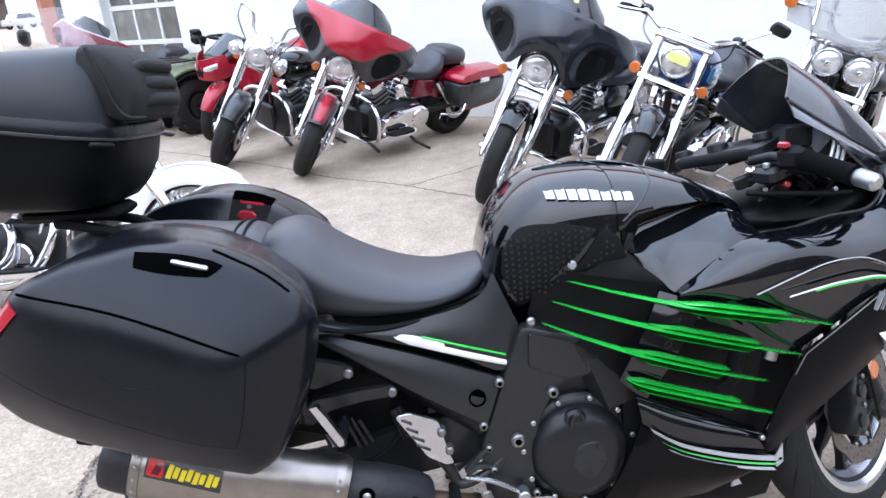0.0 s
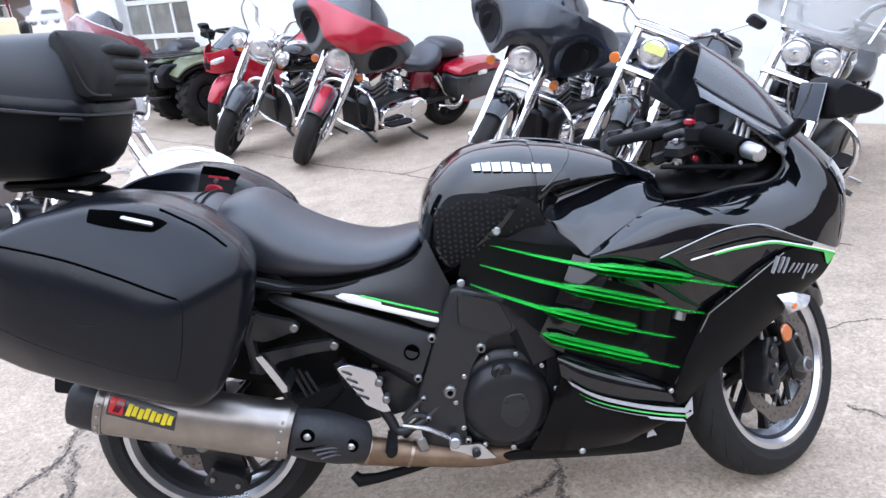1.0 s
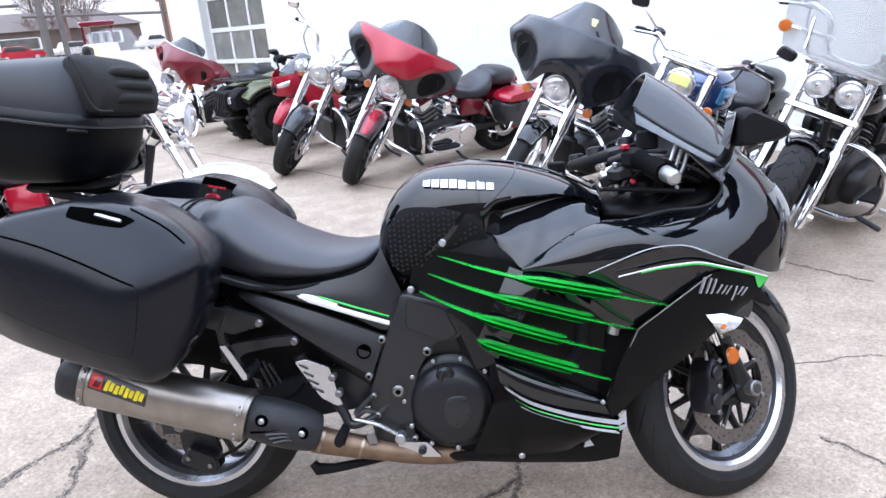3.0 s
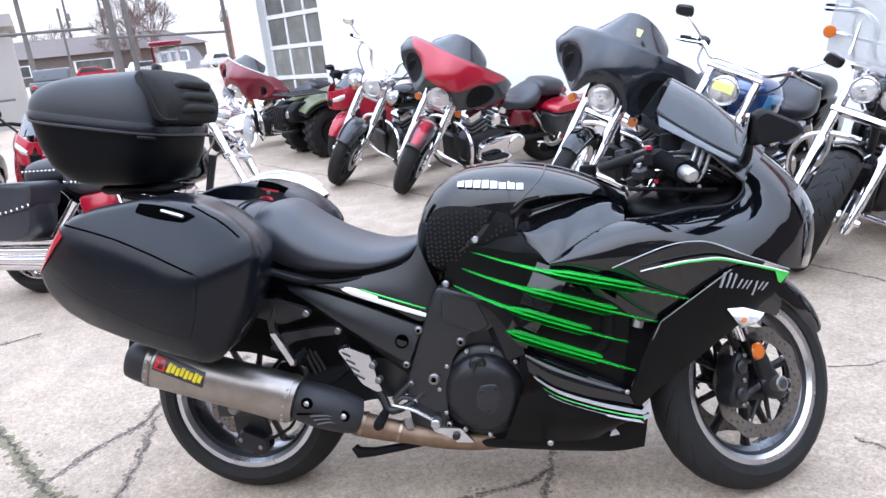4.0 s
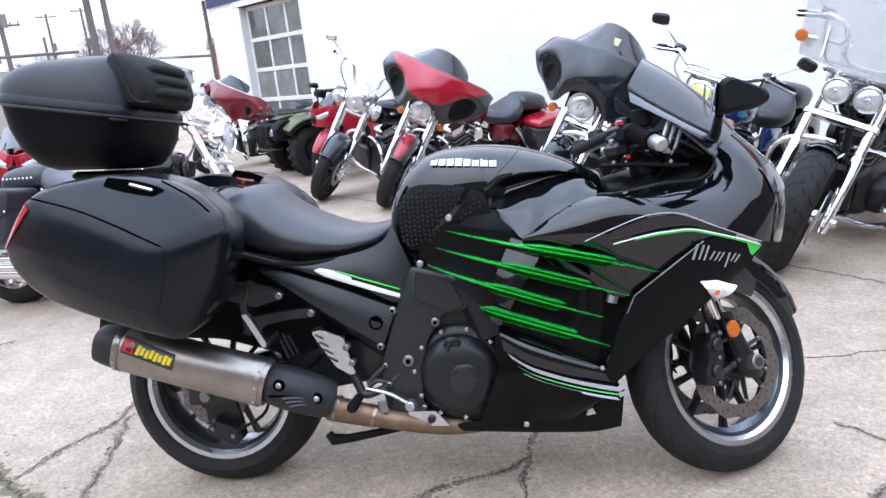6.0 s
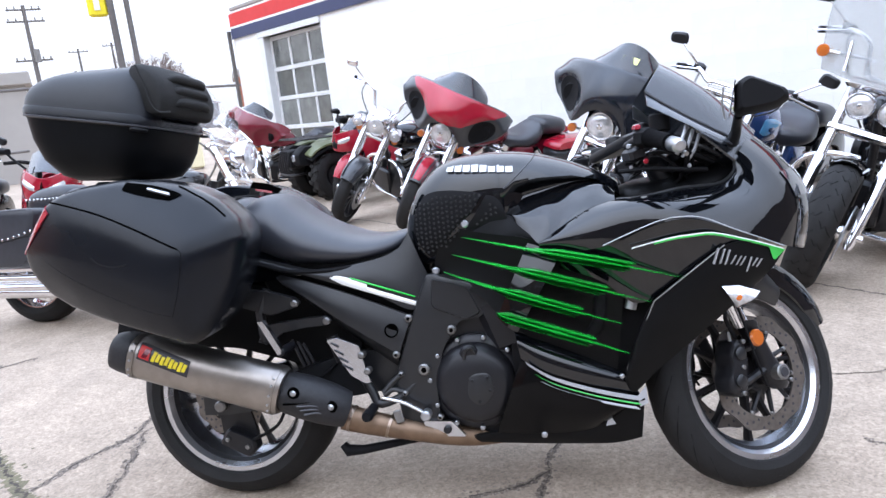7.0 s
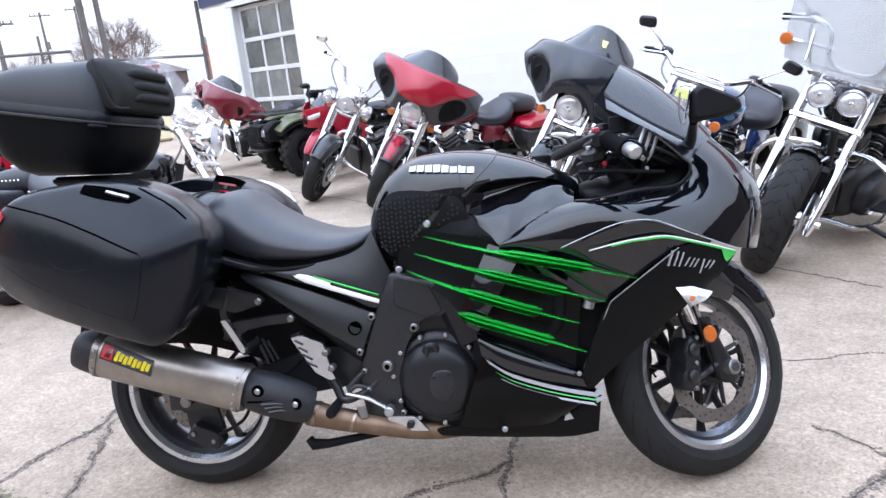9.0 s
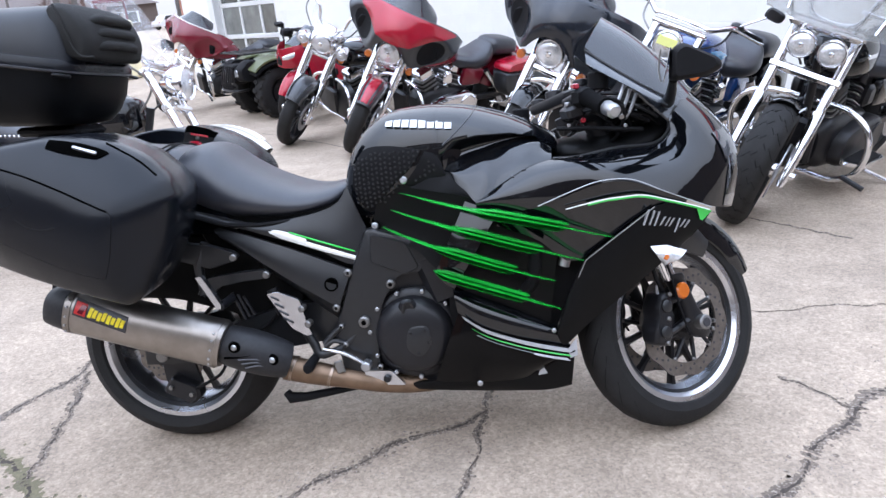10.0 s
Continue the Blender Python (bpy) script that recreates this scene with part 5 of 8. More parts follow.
for f in np.linspace(0, 1, 12):
    ring = []
    for a in np.linspace(-1, 1, 21):
        w = 0.150 + 0.02 * f
        # f = 0 top edge, f = 1 base
        x = 1.302 + 0.23 * f - (0.058 + 0.027 * f) * abs(a) ** 2.2
        z = 1.165 - 0.201 * f - (0.070 * (1 - f) + 0.065 * f + 0.01) * abs(a) ** 2.4
        ring.append((x, a * w, z + 0.020 * math.sin(math.pi * f) * (1 - a * a)))
    rings.append(ring)
outer = rings
inner = [[(p[0] - 0.003, p[1] * 0.985, p[2] - 0.004) for p in r] for r in rings]
gs = Geo()
gs.loft([o + i[::-1] for o, i in zip(outer, inner)])
part("windscreen", gs, SMOKE, bike, "dark smoked windscreen")
for s in (-1, 1):
    part("screen_flank", Geo().patch([(1.243, 0.156, 1.076), (1.30, 0.166, 1.034), (1.38, 0.172, 0.980), (1.452, 0.166, 0.938)], [(1.243, 0.186, 1.042), (1.30, 0.198, 1.006), (1.38, 0.202, 0.958), (1.436, 0.190, 0.927)], s, 0.004, 0.005), STRIPGREY, bike, "grey screen side strip")
    part("flank_lip", Geo().tube([(1.243, s * 0.160, 1.076), (1.30, s * 0.170, 1.034), (1.38, s * 0.176, 0.980), (1.452, s * 0.170, 0.938)], 0.004, 6, 16), SATIN, bike)
    stem = part("mirror_stem", Geo().tube([(1.445, s * 0.155, 0.935), (1.440, s * 0.215, 0.952), (1.434, s * 0.275, 0.988)], [0.016, 0.013, 0.010], 12), SATIN, bike)
    head = Geo().puff(rounded([(-0.035, -0.038), (0.055, -0.022), (0.078, -0.004), (0.070, 0.014), (-0.012, 0.050), (-0.035, 0.034)], 0.014), [(-0.10, 0.72), (-0.085, 0.9), (-0.02, 1.0), (0.05, 0.96), (0.085, 0.78)], pose(1.448, s * 0.335, 1.018, 0, 4, s * 12))
    mir = part("mirror", head, MATTE, bike, "wedge shaped black mirror")
    part("mirror_rim", Geo().tube([(1.408, s * 0.262, 1.060), (1.404, s * 0.258, 1.020), (1.408, s * 0.262, 0.985)], 0.0025, 6, 10), STEEL, mir)
    part("mirror_glass", Geo().box((0.003, 0.155, 0.075), pose(1.408, s * 0.335, 1.020, 0, 12, s * 12), 0.001), MIRRORGLASS, mir)

# swingarm, chain side parts, exhaust
for s in (-1, 1):
    sa = part("swingarm", Geo().loft([[(x, s * (y - 0.018), z - h), (x, s * (y + 0.018), z - h), (x, s * (y + 0.018), z + h), (x, s * (y - 0.018), z + h)] for x, y, z, h in ((0.56, 0.13, 0.40, 0.055), (0.40, 0.135, 0.385, 0.062), (0.2, 0.135, 0.345, 0.045), (0.02, 0.13, 0.315, 0.036), (-0.06, 0.13, 0.308, 0.028))]), SATIN, bike, "black alloy swingarm")
    part("axle_end", disc(0.017, 0.03, 16, pose(0, s * 0.158, 0.31), 0.004), STEEL, sa)
part("shock", Geo().tube([(0.42, 0, 0.42), (0.34, 0, 0.62)], 0.03, 14), STEEL, bike)
for s in (-1, 1):
    part("hugger_side", Geo().puff(rounded([(-0.10, 0.60), (0.10, 0.66), (0.32, 0.62), (0.44, 0.50), (0.42, 0.36), (0.33, 0.36), (0.22, 0.42), (0.05, 0.47), (-0.10, 0.48)], 0.03), [(s * 0.106, 0.98), (s * 0.112, 1.0), (s * 0.120, 0.98)]), DULL, bike, "black inner mudguard side")
part("rear_hugger", Geo().loft([[(0.345 * math.cos(radians(a)), y * 0.09, 0.31 + 0.345 * math.sin(radians(a)) - 0.02 * abs(y)) for y in (-1, -0.6, 0, 0.6, 1)] + [(0.335 * math.cos(radians(a)), y * 0.086, 0.31 + 0.335 * math.sin(radians(a)) - 0.02 * abs(y)) for y in (1, 0.6, 0, -0.6, -1)] for a in np.linspace(-5, 110, 16)]), MATTE, bike)
cal = part("rear_caliper", Geo().puff(rounded([(-0.055, -0.028), (0.045, -0.032), (0.060, 0.0), (0.040, 0.030), (-0.045, 0.028)], 0.012), [(-0.026, 0.85), (-0.018, 1.0), (0.02, 1.0), (0.026, 0.9)], pose(0.035, -0.125, 0.195, 0, 24, 0)), BLACKMETAL, bike, "black rear brake caliper")
for dx in (-0.03, 0.03):
    part("caliper_bolt", disc(0.007, 0.012, 10, pose(0.035 + dx, -0.153, 0.195 - dx * 0.4), 0.002), STEEL, cal)
part("caliper_bracket", Geo().puff(rounded([(-0.04, 0.33), (0.03, 0.345), (0.07, 0.27), (0.085, 0.19), (0.03, 0.165), (-0.03, 0.20)], 0.02), [(-0.112, 0.96), (-0.108, 1.0), (-0.098, 1.0)]), BLACKMETAL, cal)
part("rear_brake_hose", Geo().tube([(0.08, -0.145, 0.20), (0.17, -0.16, 0.25), (0.22, -0.165, 0.33), (0.34, -0.165, 0.40), (0.40, -0.17, 0.47)], 0.005, 8, 18), MATTE, cal)

a, b = np.array((-0.152, -0.303, 0.507)), np.array((0.250, -0.274, 0.378))
d = (b - a) / np.linalg.norm(b - a)
dn = np.array((-d[2], 0, d[0]))
dn = dn / np.linalg.norm(dn)
def oval(c, hw, hh, n=30, e=0.80):
    return [tuple(c + dn * (math.copysign(abs(math.sin(t)) ** e, math.sin(t)) * hh) + np.array((0, -1.0, 0)) * (math.copysign(abs(math.cos(t)) ** e, math.cos(t)) * hw)) for t in np.linspace(0, 2 * math.pi, n, endpoint=False)]
L = np.linalg.norm(b - a)
muf = part("silencer", Geo().loft([oval(a, 0.052, 0.056), oval(a + d * 0.01, 0.057, 0.061), oval(a + d * (L - 0.02), 0.058, 0.065), oval(a + d * L, 0.053, 0.060)]), TITAN, bike, "brushed titanium silencer")
for f in (0.008, L - 0.028):
    part("silencer_band", Geo().loft([oval(a + d * f, 0.0585, 0.0625 + 0.004 * f / L), oval(a + d * (f + 0.016), 0.0585, 0.0625 + 0.004 * f / L)]), TITAN, muf)
def skin(h, hh=0.063, hw=0.0575):
    """How far the silencer's outer side stands out at a height h across it."""
    return hw * max(0.0, 1 - abs(h / hh) ** 2.5) ** 0.4
for f in (0.016, L - 0.020):
    for h in (-0.044, -0.026, 0.0, 0.026, 0.044):
        q = a + d * f + dn * h
        part("rivet", disc(0.0034, 0.006, 8, pose(q[0], q[1] - skin(h) - 0.002, q[2]), 0.001), ALLOY, muf)
part("end_cap", Geo().loft([oval(a - d * 0.052 - dn * 0.004, 0.026, 0.030), oval(a - d * 0.058 - dn * 0.003, 0.036, 0.042), oval(a - d * 0.052 - dn * 0.002, 0.044, 0.050), oval(a - d * 0.030, 0.051, 0.056), oval(a + d * 0.004, 0.055, 0.059)]), CARBON, muf, "black carbon end cap")
part("outlet", Geo().tube([a - d * 0.061, a - d * 0.050], 0.020, 18), CARDARK, muf)
def decal(f0, f1, h0, h1, off, material, nm, parent, label="", slant=0.0):
    """A thin plate that follows the silencer's curved side."""
    g_ = Geo()
    top_, n_ = [], 6
    for k in range(n_ + 1):
        for f in (f0 + slant * (h1 - h0) * k / n_, f1 + slant * (h1 - h0) * k / n_):
            h = h0 + (h1 - h0) * k / n_ - 0.115 * (f - 0.10)
            q = a + d * f + dn * h
            top_.append((q[0], q[1] - skin(h) - off, q[2]))
    low_ = [(x, y + 0.0016, z) for x, y, z in top_]
    m_ = len(top_)
    fs = []
    for k in range(n_):
        e = 2 * k
        fs += [(e, e + 1, e + 3, e + 2), (m_ + e, m_ + e + 2, m_ + e + 3, m_ + e + 1), (e, e + 2, m_ + e + 2, m_ + e), (e + 1, m_ + e + 1, m_ + e + 3, e + 3)]
    fs += [(0, m_, m_ + 1, 1), (m_ - 2, m_ - 1, 2 * m_ - 1, 2 * m_ - 2)]
    return part(nm, g_.add(top_ + low_, fs), material, parent, label)
lab = decal(0.034, 0.178, 0.002, 0.045, 0.0022, CARDARK, "maker_plate", muf, "black maker plate with red and yellow marks")
decal(0.038, 0.068, 0.008, 0.040, 0.0034, LABELRED, "red_mark", lab)
decal(0.046, 0.060, 0.012, 0.036, 0.0040, CRIMSON, "red_mark", lab, slant=0.35)
for k in range(8):
    decal(0.073 + 0.0125 * k, 0.0825 + 0.0125 * k, 0.010 + 0.003 * (k % 2), 0.036 - 0.002 * (k % 3), 0.0034, YELLOW, "yellow_block", lab, slant=0.18)
shield = part("heat_shield", Geo().tube([(0.243, -0.266, 0.379), (0.262, -0.265, 0.372), (0.305, -0.262, 0.357), (0.355, -0.250, 0.335), (0.390, -0.238, 0.318), (0.405, -0.232, 0.311)], [0.050, 0.056, 0.060, 0.058, 0.052, 0.048], 24, 20), CARBON, bike, "black carbon exhaust heat shield")
for q in ((0.293, -0.320, 0.385), (0.384, -0.297, 0.338)):
    part("bolt_recess", disc(0.0165, 0.010, 18, pose(q[0], q[1] + 0.001, q[2]), 0.004), HOLE, shield)
    part("shield_bolt", disc(0.0085, 0.016, 14, pose(q[0], q[1], q[2]), 0.004), ALLOY, shield)
part("shield_crease", Geo().tube([(0.262, -0.3215, 0.356), (0.300, -0.3205, 0.357), (0.342, -0.3085, 0.360), (0.376, -0.268, 0.369)], 0.0028, 6, 20), HOLE, shield)
for k in range(3):
    part("shield_slot", Geo().tube([(0.300 + 0.008 * k, -0.3245 + 0.002 * k, 0.350 - 0.012 * k), (0.345 + 0.004 * k, -0.312 + 0.002 * k, 0.346 - 0.010 * k), (0.383, -0.292 + 0.005 * k, 0.326 - 0.012 * k)], 0.0028, 6, 10), CARDARK, shield)
pipe = part("exhaust_pipe", Geo().tube([(0.39, -0.222, 0.288), (0.46, -0.205, 0.262), (0.55, -0.195, 0.240), (0.66, -0.180, 0.215), (0.76, -0.150, 0.198), (0.88, -0.10, 0.195)], [0.036, 0.033, 0.029, 0.028, 0.026, 0.024], 16, 26), BRONZE, bike, "bronze heat-tinted exhaust pipe")
for q, r in (((0.412, -0.217, 0.280), 0.0375), ((0.512, -0.199, 0.249), 0.0335)):
    part("pipe_clamp", Geo().tube([(q[0] - 0.0035, q[1], q[2] + 0.0013), (q[0] + 0.0035, q[1], q[2] - 0.0013)], r, 18), CLAMPBRONZE, pipe)
part("pipe_bracket", Geo().box((0.024, 0.006, 0.036), pose(0.544, -0.222, 0.282, 0, -15, 0), 0.003), STEEL, pipe)

# foot controls
heel = part("heel_guard", Geo().puff(rounded([(0.360, 0.502), (0.391, 0.507), (0.453, 0.481), (0.469, 0.405), (0.479, 0.378), (0.463, 0.375), (0.423, 0.399)], 0.008), [(-0.224, 0.97), (-0.221, 1.0), (-0.216, 1.0)]), POLISHED, bike, "silver slotted heel guard")
for k in range(4):
    part("guard_slot", Geo().box((0.026 + 0.003 * k, 0.004, 0.006), pose(0.385 + 0.010 * k, -0.2245, 0.487 - 0.021 * k, 0, 30, 0), 0.002), CARDARK, heel)
for q in ((0.457, 0.455), (0.470, 0.411)):
    part("guard_bolt", disc(0.0095, 0.030, 12, pose(q[0], -0.218, q[1]), 0.003), STEEL, heel)
hanger = part("footrest_hanger", Geo().tube([(0.43, -0.19, 0.42), (0.47, -0.195, 0.345), (0.49, -0.20, 0.312), (0.55, -0.195, 0.33), (0.60, -0.188, 0.37)], [0.013, 0.013, 0.012, 0.010, 0.011], 10, 16), SATIN, bike)
part("footrest", Geo().tube([(0.472, -0.19, 0.305), (0.472, -0.275, 0.302), (0.472, -0.285, 0.302)], [0.012, 0.015, 0.012], 10), MATTE, hanger, "ribbed black footrest")
lever = part("brake_pedal", Geo().tube([(0.50, -0.205, 0.330), (0.56, -0.215, 0.318), (0.618, -0.222, 0.288)], [0.006, 0.006, 0.005], 8, 10), POLISHED, bike, "silver brake pedal")
part("pedal_tip", disc(0.014, 0.035, 12, pose(0.622, -0.228, 0.287), 0.003), ALLOY, lever)
part("master_cylinder", Geo().tube([(0.36, -0.17, 0.50), (0.385, -0.175, 0.43)], 0.016, 10), BLACKMETAL, bike)
for s in (-1, 1):
    arm_l = [(s * 0.176, 0.97), (s * 0.182, 1.0), (s * 0.194, 1.0), (s * 0.199, 0.96)]
    han = part("passenger_hanger", Geo().puff(rounded([(0.287, 0.603), (0.272, 0.617), (0.20, 0.640), (0.12, 0.650), (0.11, 0.60), (0.20, 0.572), (0.268, 0.590)], 0.008), arm_l), SATIN, bike)
    part("hanger_arm", Geo().puff(rounded([(0.374, 0.550), (0.360, 0.563), (0.30, 0.560), (0.19, 0.548), (0.15, 0.50), (0.18, 0.49), (0.225, 0.522), (0.30, 0.535), (0.356, 0.538)], 0.008), arm_l), SATIN, han)
    part("hanger_strut", Geo().tube([(0.19, s * 0.186, 0.645), (0.165, s * 0.19, 0.58), (0.17, s * 0.19, 0.50)], [0.012, 0.014, 0.012], 8), SATIN, han)
    for q in ((0.274, 0.603), (0.361, 0.550)):
        part("hanger_bolt", disc(0.0105, 0.016, 14, pose(q[0], s * 0.203, q[1]), 0.003), STEEL, han)
    part("passenger_footrest", Geo().loft([[(0.197, s * y, 0.571), (0.212, s * y, 0.573), (0.227, s * y, 0.549), (0.257, s * y, 0.494), (0.256, s * y, 0.482), (0.246, s * y, 0.480), (0.220, s * y, 0.528)] for y in (0.266, 0.268, 0.284, 0.286)]), POLISHED, han, "folded silver passenger footrest")
    part("footrest_pivot", disc(0.012, 0.09, 12, pose(0.250, s * 0.235, 0.485), 0.003), BLACKMETAL, han)
    for k in range(3):
        part("footrest_link", Geo().tube([(0.250 + 0.016 * k, s * 0.19, 0.500 - 0.006 * k), (0.278 + 0.014 * k, s * 0.185, 0.420 + 0.006 * k)], 0.0045, 6), BLACKMETAL, han)
part("sump_bracket", Geo().puff(rounded([(0.607, 0.261), (0.684, 0.259), (0.722, 0.216), (0.619, 0.220)], 0.006), [(-0.205, 1), (-0.196, 1)]), POLISHED, bike, "small silver lower bracket")
part("bracket_bolt", disc(0.011, 0.016, 12, pose(0.672, -0.208, 0.238), 0.003), BLACKMETAL, bike)
part("centre_stand", Geo().tube([(0.360, -0.16, 0.186), (0.374, -0.165, 0.170), (0.42, -0.165, 0.172), (0.51, -0.16, 0.186), (0.625, -0.13, 0.200)], [0.012, 0.017, 0.013, 0.011, 0.012], 12), MATTE, bike)
part("side_stand", Geo().tube([(0.60, 0.15, 0.26), (0.53, 0.22, 0.13), (0.47, 0.285, 0.046)], [0.014, 0.012, 0.012], 10), BLACKMETAL, bike)
# dark plug added so that no bright ground shows through the tail
part("subframe_cover", Geo().puff(rounded([(0.12, 0.76), (0.34, 0.70), (0.52, 0.715), (0.60, 0.74), (0.645, 0.62), (0.60, 0.53), (0.40, 0.57), (0.18, 0.63)], 0.02), [(-0.148, 0.97), (-0.142, 1.0), (0.142, 1.0), (0.148, 0.97)]), DULL, bike)
part("tail_unit", Geo().puff(rounded([(-0.36, 0.84), (-0.30, 0.74), (0.10, 0.66), (0.30, 0.66), (0.20, 0.83), (-0.2, 0.85)], 0.03), [(-0.158, 0.94), (-0.14, 1.0), (0.14, 1.0), (0.158, 0.94)]), GLOSS, bike)
part("mudflap", Geo().puff(rounded([(-0.30, 0.74), (-0.20, 0.74), (-0.33, 0.45), (-0.37, 0.46)], 0.01), [(-0.09, 1), (0.09, 1)]), MATTE, bike)
ind = part("luggage_rack", Geo().box((0.20, 0.15, 0.028), pose(-0.29, 0, 0.976, 0, 3, 0), 0.01), MATTE, bike)
for s in (-1, 1):
    part("rack_arm", Geo().tube([(-0.32, s * 0.06, 0.962), (-0.24, s * 0.07, 0.945), (-0.18, s * 0.075, 0.925), (-0.12, s * 0.08, 0.88)], 0.012, 8, 14), MATTE, ind)
    part("pannier_rail", Geo().tube([(-0.25, s * 0.17, 0.86), (0.10, s * 0.18, 0.84), (0.14, s * 0.18, 0.62), (-0.15, s * 0.18, 0.60), (-0.25, s * 0.17, 0.86)], 0.009, 8), BLACKMETAL, ind)

# panniers
PAN = [(-0.190, 0.925), (-0.155, 0.944), (-0.105, 0.960), (-0.02, 0.970), (0.05, 0.962), (0.11, 0.945), (0.185, 0.905), (0.245, 0.848), (0.264, 0.805), (0.260, 0.772), (0.243, 0.705), (0.215, 0.645), (0.180, 0.588), (0.140, 0.562), (0.09, 0.577), (-0.02, 0.610), (-0.09, 0.633), (-0.19, 0.668), (-0.242, 0.702), (-0.274, 0.76), (-0.289, 0.822)]
SEAM = [(-0.165, 0.927), (-0.137, 0.922), (-0.045, 0.893), (0.037, 0.856), (0.096, 0.825), (0.150, 0.795)]
CREASE = [(-0.262, 0.838), (-0.19, 0.792), (-0.128, 0.750), (-0.045, 0.706), (0.045, 0.665), (0.12, 0.642)]


def reach(x, z, P=np.array(PAN)):
    """How far a place lies out from the pannier's middle towards its outline, 0 to 1."""
    c = (P.max(0) + P.min(0)) / 2
    v = np.array((x, z)) - c
    k = 99.0
    for p, q in zip(P, np.roll(P, -1, 0)):
        e = q - p
        det = v[0] * -e[1] + v[1] * e[0]
        if abs(det) > 1e-9:
            t = ((p - c)[0] * -e[1] + (p - c)[1] * e[0]) / det
            u = (v[0] * (p - c)[1] - v[1] * (p - c)[0]) / det
            if t > 0 and -1e-6 <= u <= 1 + 1e-6:
                k = min(k, t)
    return 1 / k


def pan_w(x, z):
    """Half width of the pannier's outer face: a flat panel that falls away above the seam, in front, below the crease and behind."""
    zs = float(np.interp(x, [p[0] for p in SEAM] + [0.28], [p[1] for p in SEAM] + [0.71]))
    zc = float(np.interp(x, [p[0] for p in CREASE] + [0.28], [p[1] for p in CREASE] + [0.60]))
    faces = (0.572, 0.568 - 0.98 * (z - zs), 0.570 - 0.98 * (x - 0.150) + 0.10 * (z - 0.77), 0.568 - 0.62 * (zc - z), 0.568 - 0.55 * (-0.175 - x + 0.30 * (z - 0.83)))
    w = -math.log(sum(math.exp(-62 * f) for f in faces)) / 62
    return w - 0.030 * max(0.0, (min(1.0, reach(x, z)) - 0.90) / 0.10) ** 2.5


def seam(pts, s, o, n=26):
    return [(x, s * (pan_w(x, z) + o), z) for x, z in spline(pts, n)]


OUT = [p for p in rounded(PAN, 0.03, 5)]
MID = (np.array(PAN).max(0) + np.array(PAN).min(0)) / 2
for s in (-1, 1):
    rings = []
    for y, k, sx, sz in ((0.225, 0.87, -0.028, 0.016), (0.235, 0.93, -0.026, 0.012), (0.30, 0.965, -0.014, 0.006), (0.37, 0.985, -0.006, 0.002)):
        rings.append([(MID[0] + (p[0] - MID[0]) * k + sx, s * y, MID[1] + (p[1] - MID[1]) * k + sz) for p in OUT])
    for k in (1.0, 0.99, 0.975, 0.955, 0.93, 0.90, 0.86, 0.81, 0.75, 0.68, 0.60, 0.52, 0.43, 0.34, 0.25, 0.15, 0.05):
        Q = [MID + (p - MID) * k for p in OUT]
        rings.append([(q[0], s * pan_w(q[0], q[1]), q[1]) for q in Q])
    pan = part("pannier", Geo().loft(rings), CASE, bike, "black hard plastic pannier", sharp=70, m=pose(-0.045, -0.02, -0.010) if s > 0 else None)
    part("lid_seam", Geo().tube(seam(SEAM, s, -0.0004), 0.0024, 6), HOLE, pan)
    part("side_seam", Geo().tube(seam([(0.150, 0.795), (0.157, 0.780), (0.150, 0.73), (0.138, 0.68), (0.122, 0.642)], s, -0.0010), 0.0011, 6), DULL, pan)
    part("lower_crease", Geo().tube(seam(CREASE, s, -0.0010), 0.0012, 6), DULL, pan)
    part("rear_reflector", Geo().patch([(-0.180 + 0.63 * q, pan_w(-0.180 + 0.63 * q, 0.921 - 0.77 * q) + 0.004, 0.921 - 0.77 * q) for q in (0.0, 0.009, 0.017, 0.026)], [(-0.287 + 0.63 * q, pan_w(-0.287 + 0.63 * q, 0.828 - 0.77 * q) + 0.004, 0.828 - 0.77 * q) for q in (0.0, 0.008, 0.016, 0.024)], s, 0.005, 0.014, 9, 10), REDLENS, pan, "red pannier reflector")
    part("top_groove", Geo().tube(seam([(0.105, 0.942), (0.14, 0.922), (0.18, 0.897), (0.222, 0.860)], s, -0.0004), 0.0026, 6), HOLE, pan)
    EP = lambda pts, o: [(x, pan_w(x, z) + o, z) for x, z in pts]
    part("latch_recess", Geo().patch(EP([(-0.005, 0.961), (0.05, 0.950), (0.10, 0.933), (0.124, 0.920)], 0.004), EP([(-0.002, 0.943), (0.035, 0.929), (0.075, 0.917), (0.104, 0.910)], 0.003), s, 0.002, 0.010, 14, 6), HOLE, pan)
    part("latch", Geo().box((0.060, 0.008, 0.009), pose(0.078, s * (pan_w(0.078, 0.930) + 0.007), 0.931, s * 42, 18, 0), 0.002), ALLOY if s < 0 else REDLENS, pan, "latch with bright strip" if s < 0 else "red pannier latch")
    part("brand_oval", Geo().tube(seam([(-0.055, 0.792), (-0.035, 0.775), (0.0, 0.766), (0.032, 0.770)], s, -0.0006), 0.0014, 6), DULL, pan)

    if s < 0:
        continue
    # lock on the inner side: a dark slot, a small panel and a red release
    EDGE = [(0.040, 0.226, 0.953), (0.090, 0.226, 0.941), (0.136, 0.224, 0.926)]
    part("handle_slot", Geo().patch([(0.048, 0.238, 0.972), (0.100, 0.238, 0.960), (0.148, 0.232, 0.940)], EDGE, s, 0.0, 0.009, 10, 4), HOLE, pan, "dark handle slot")
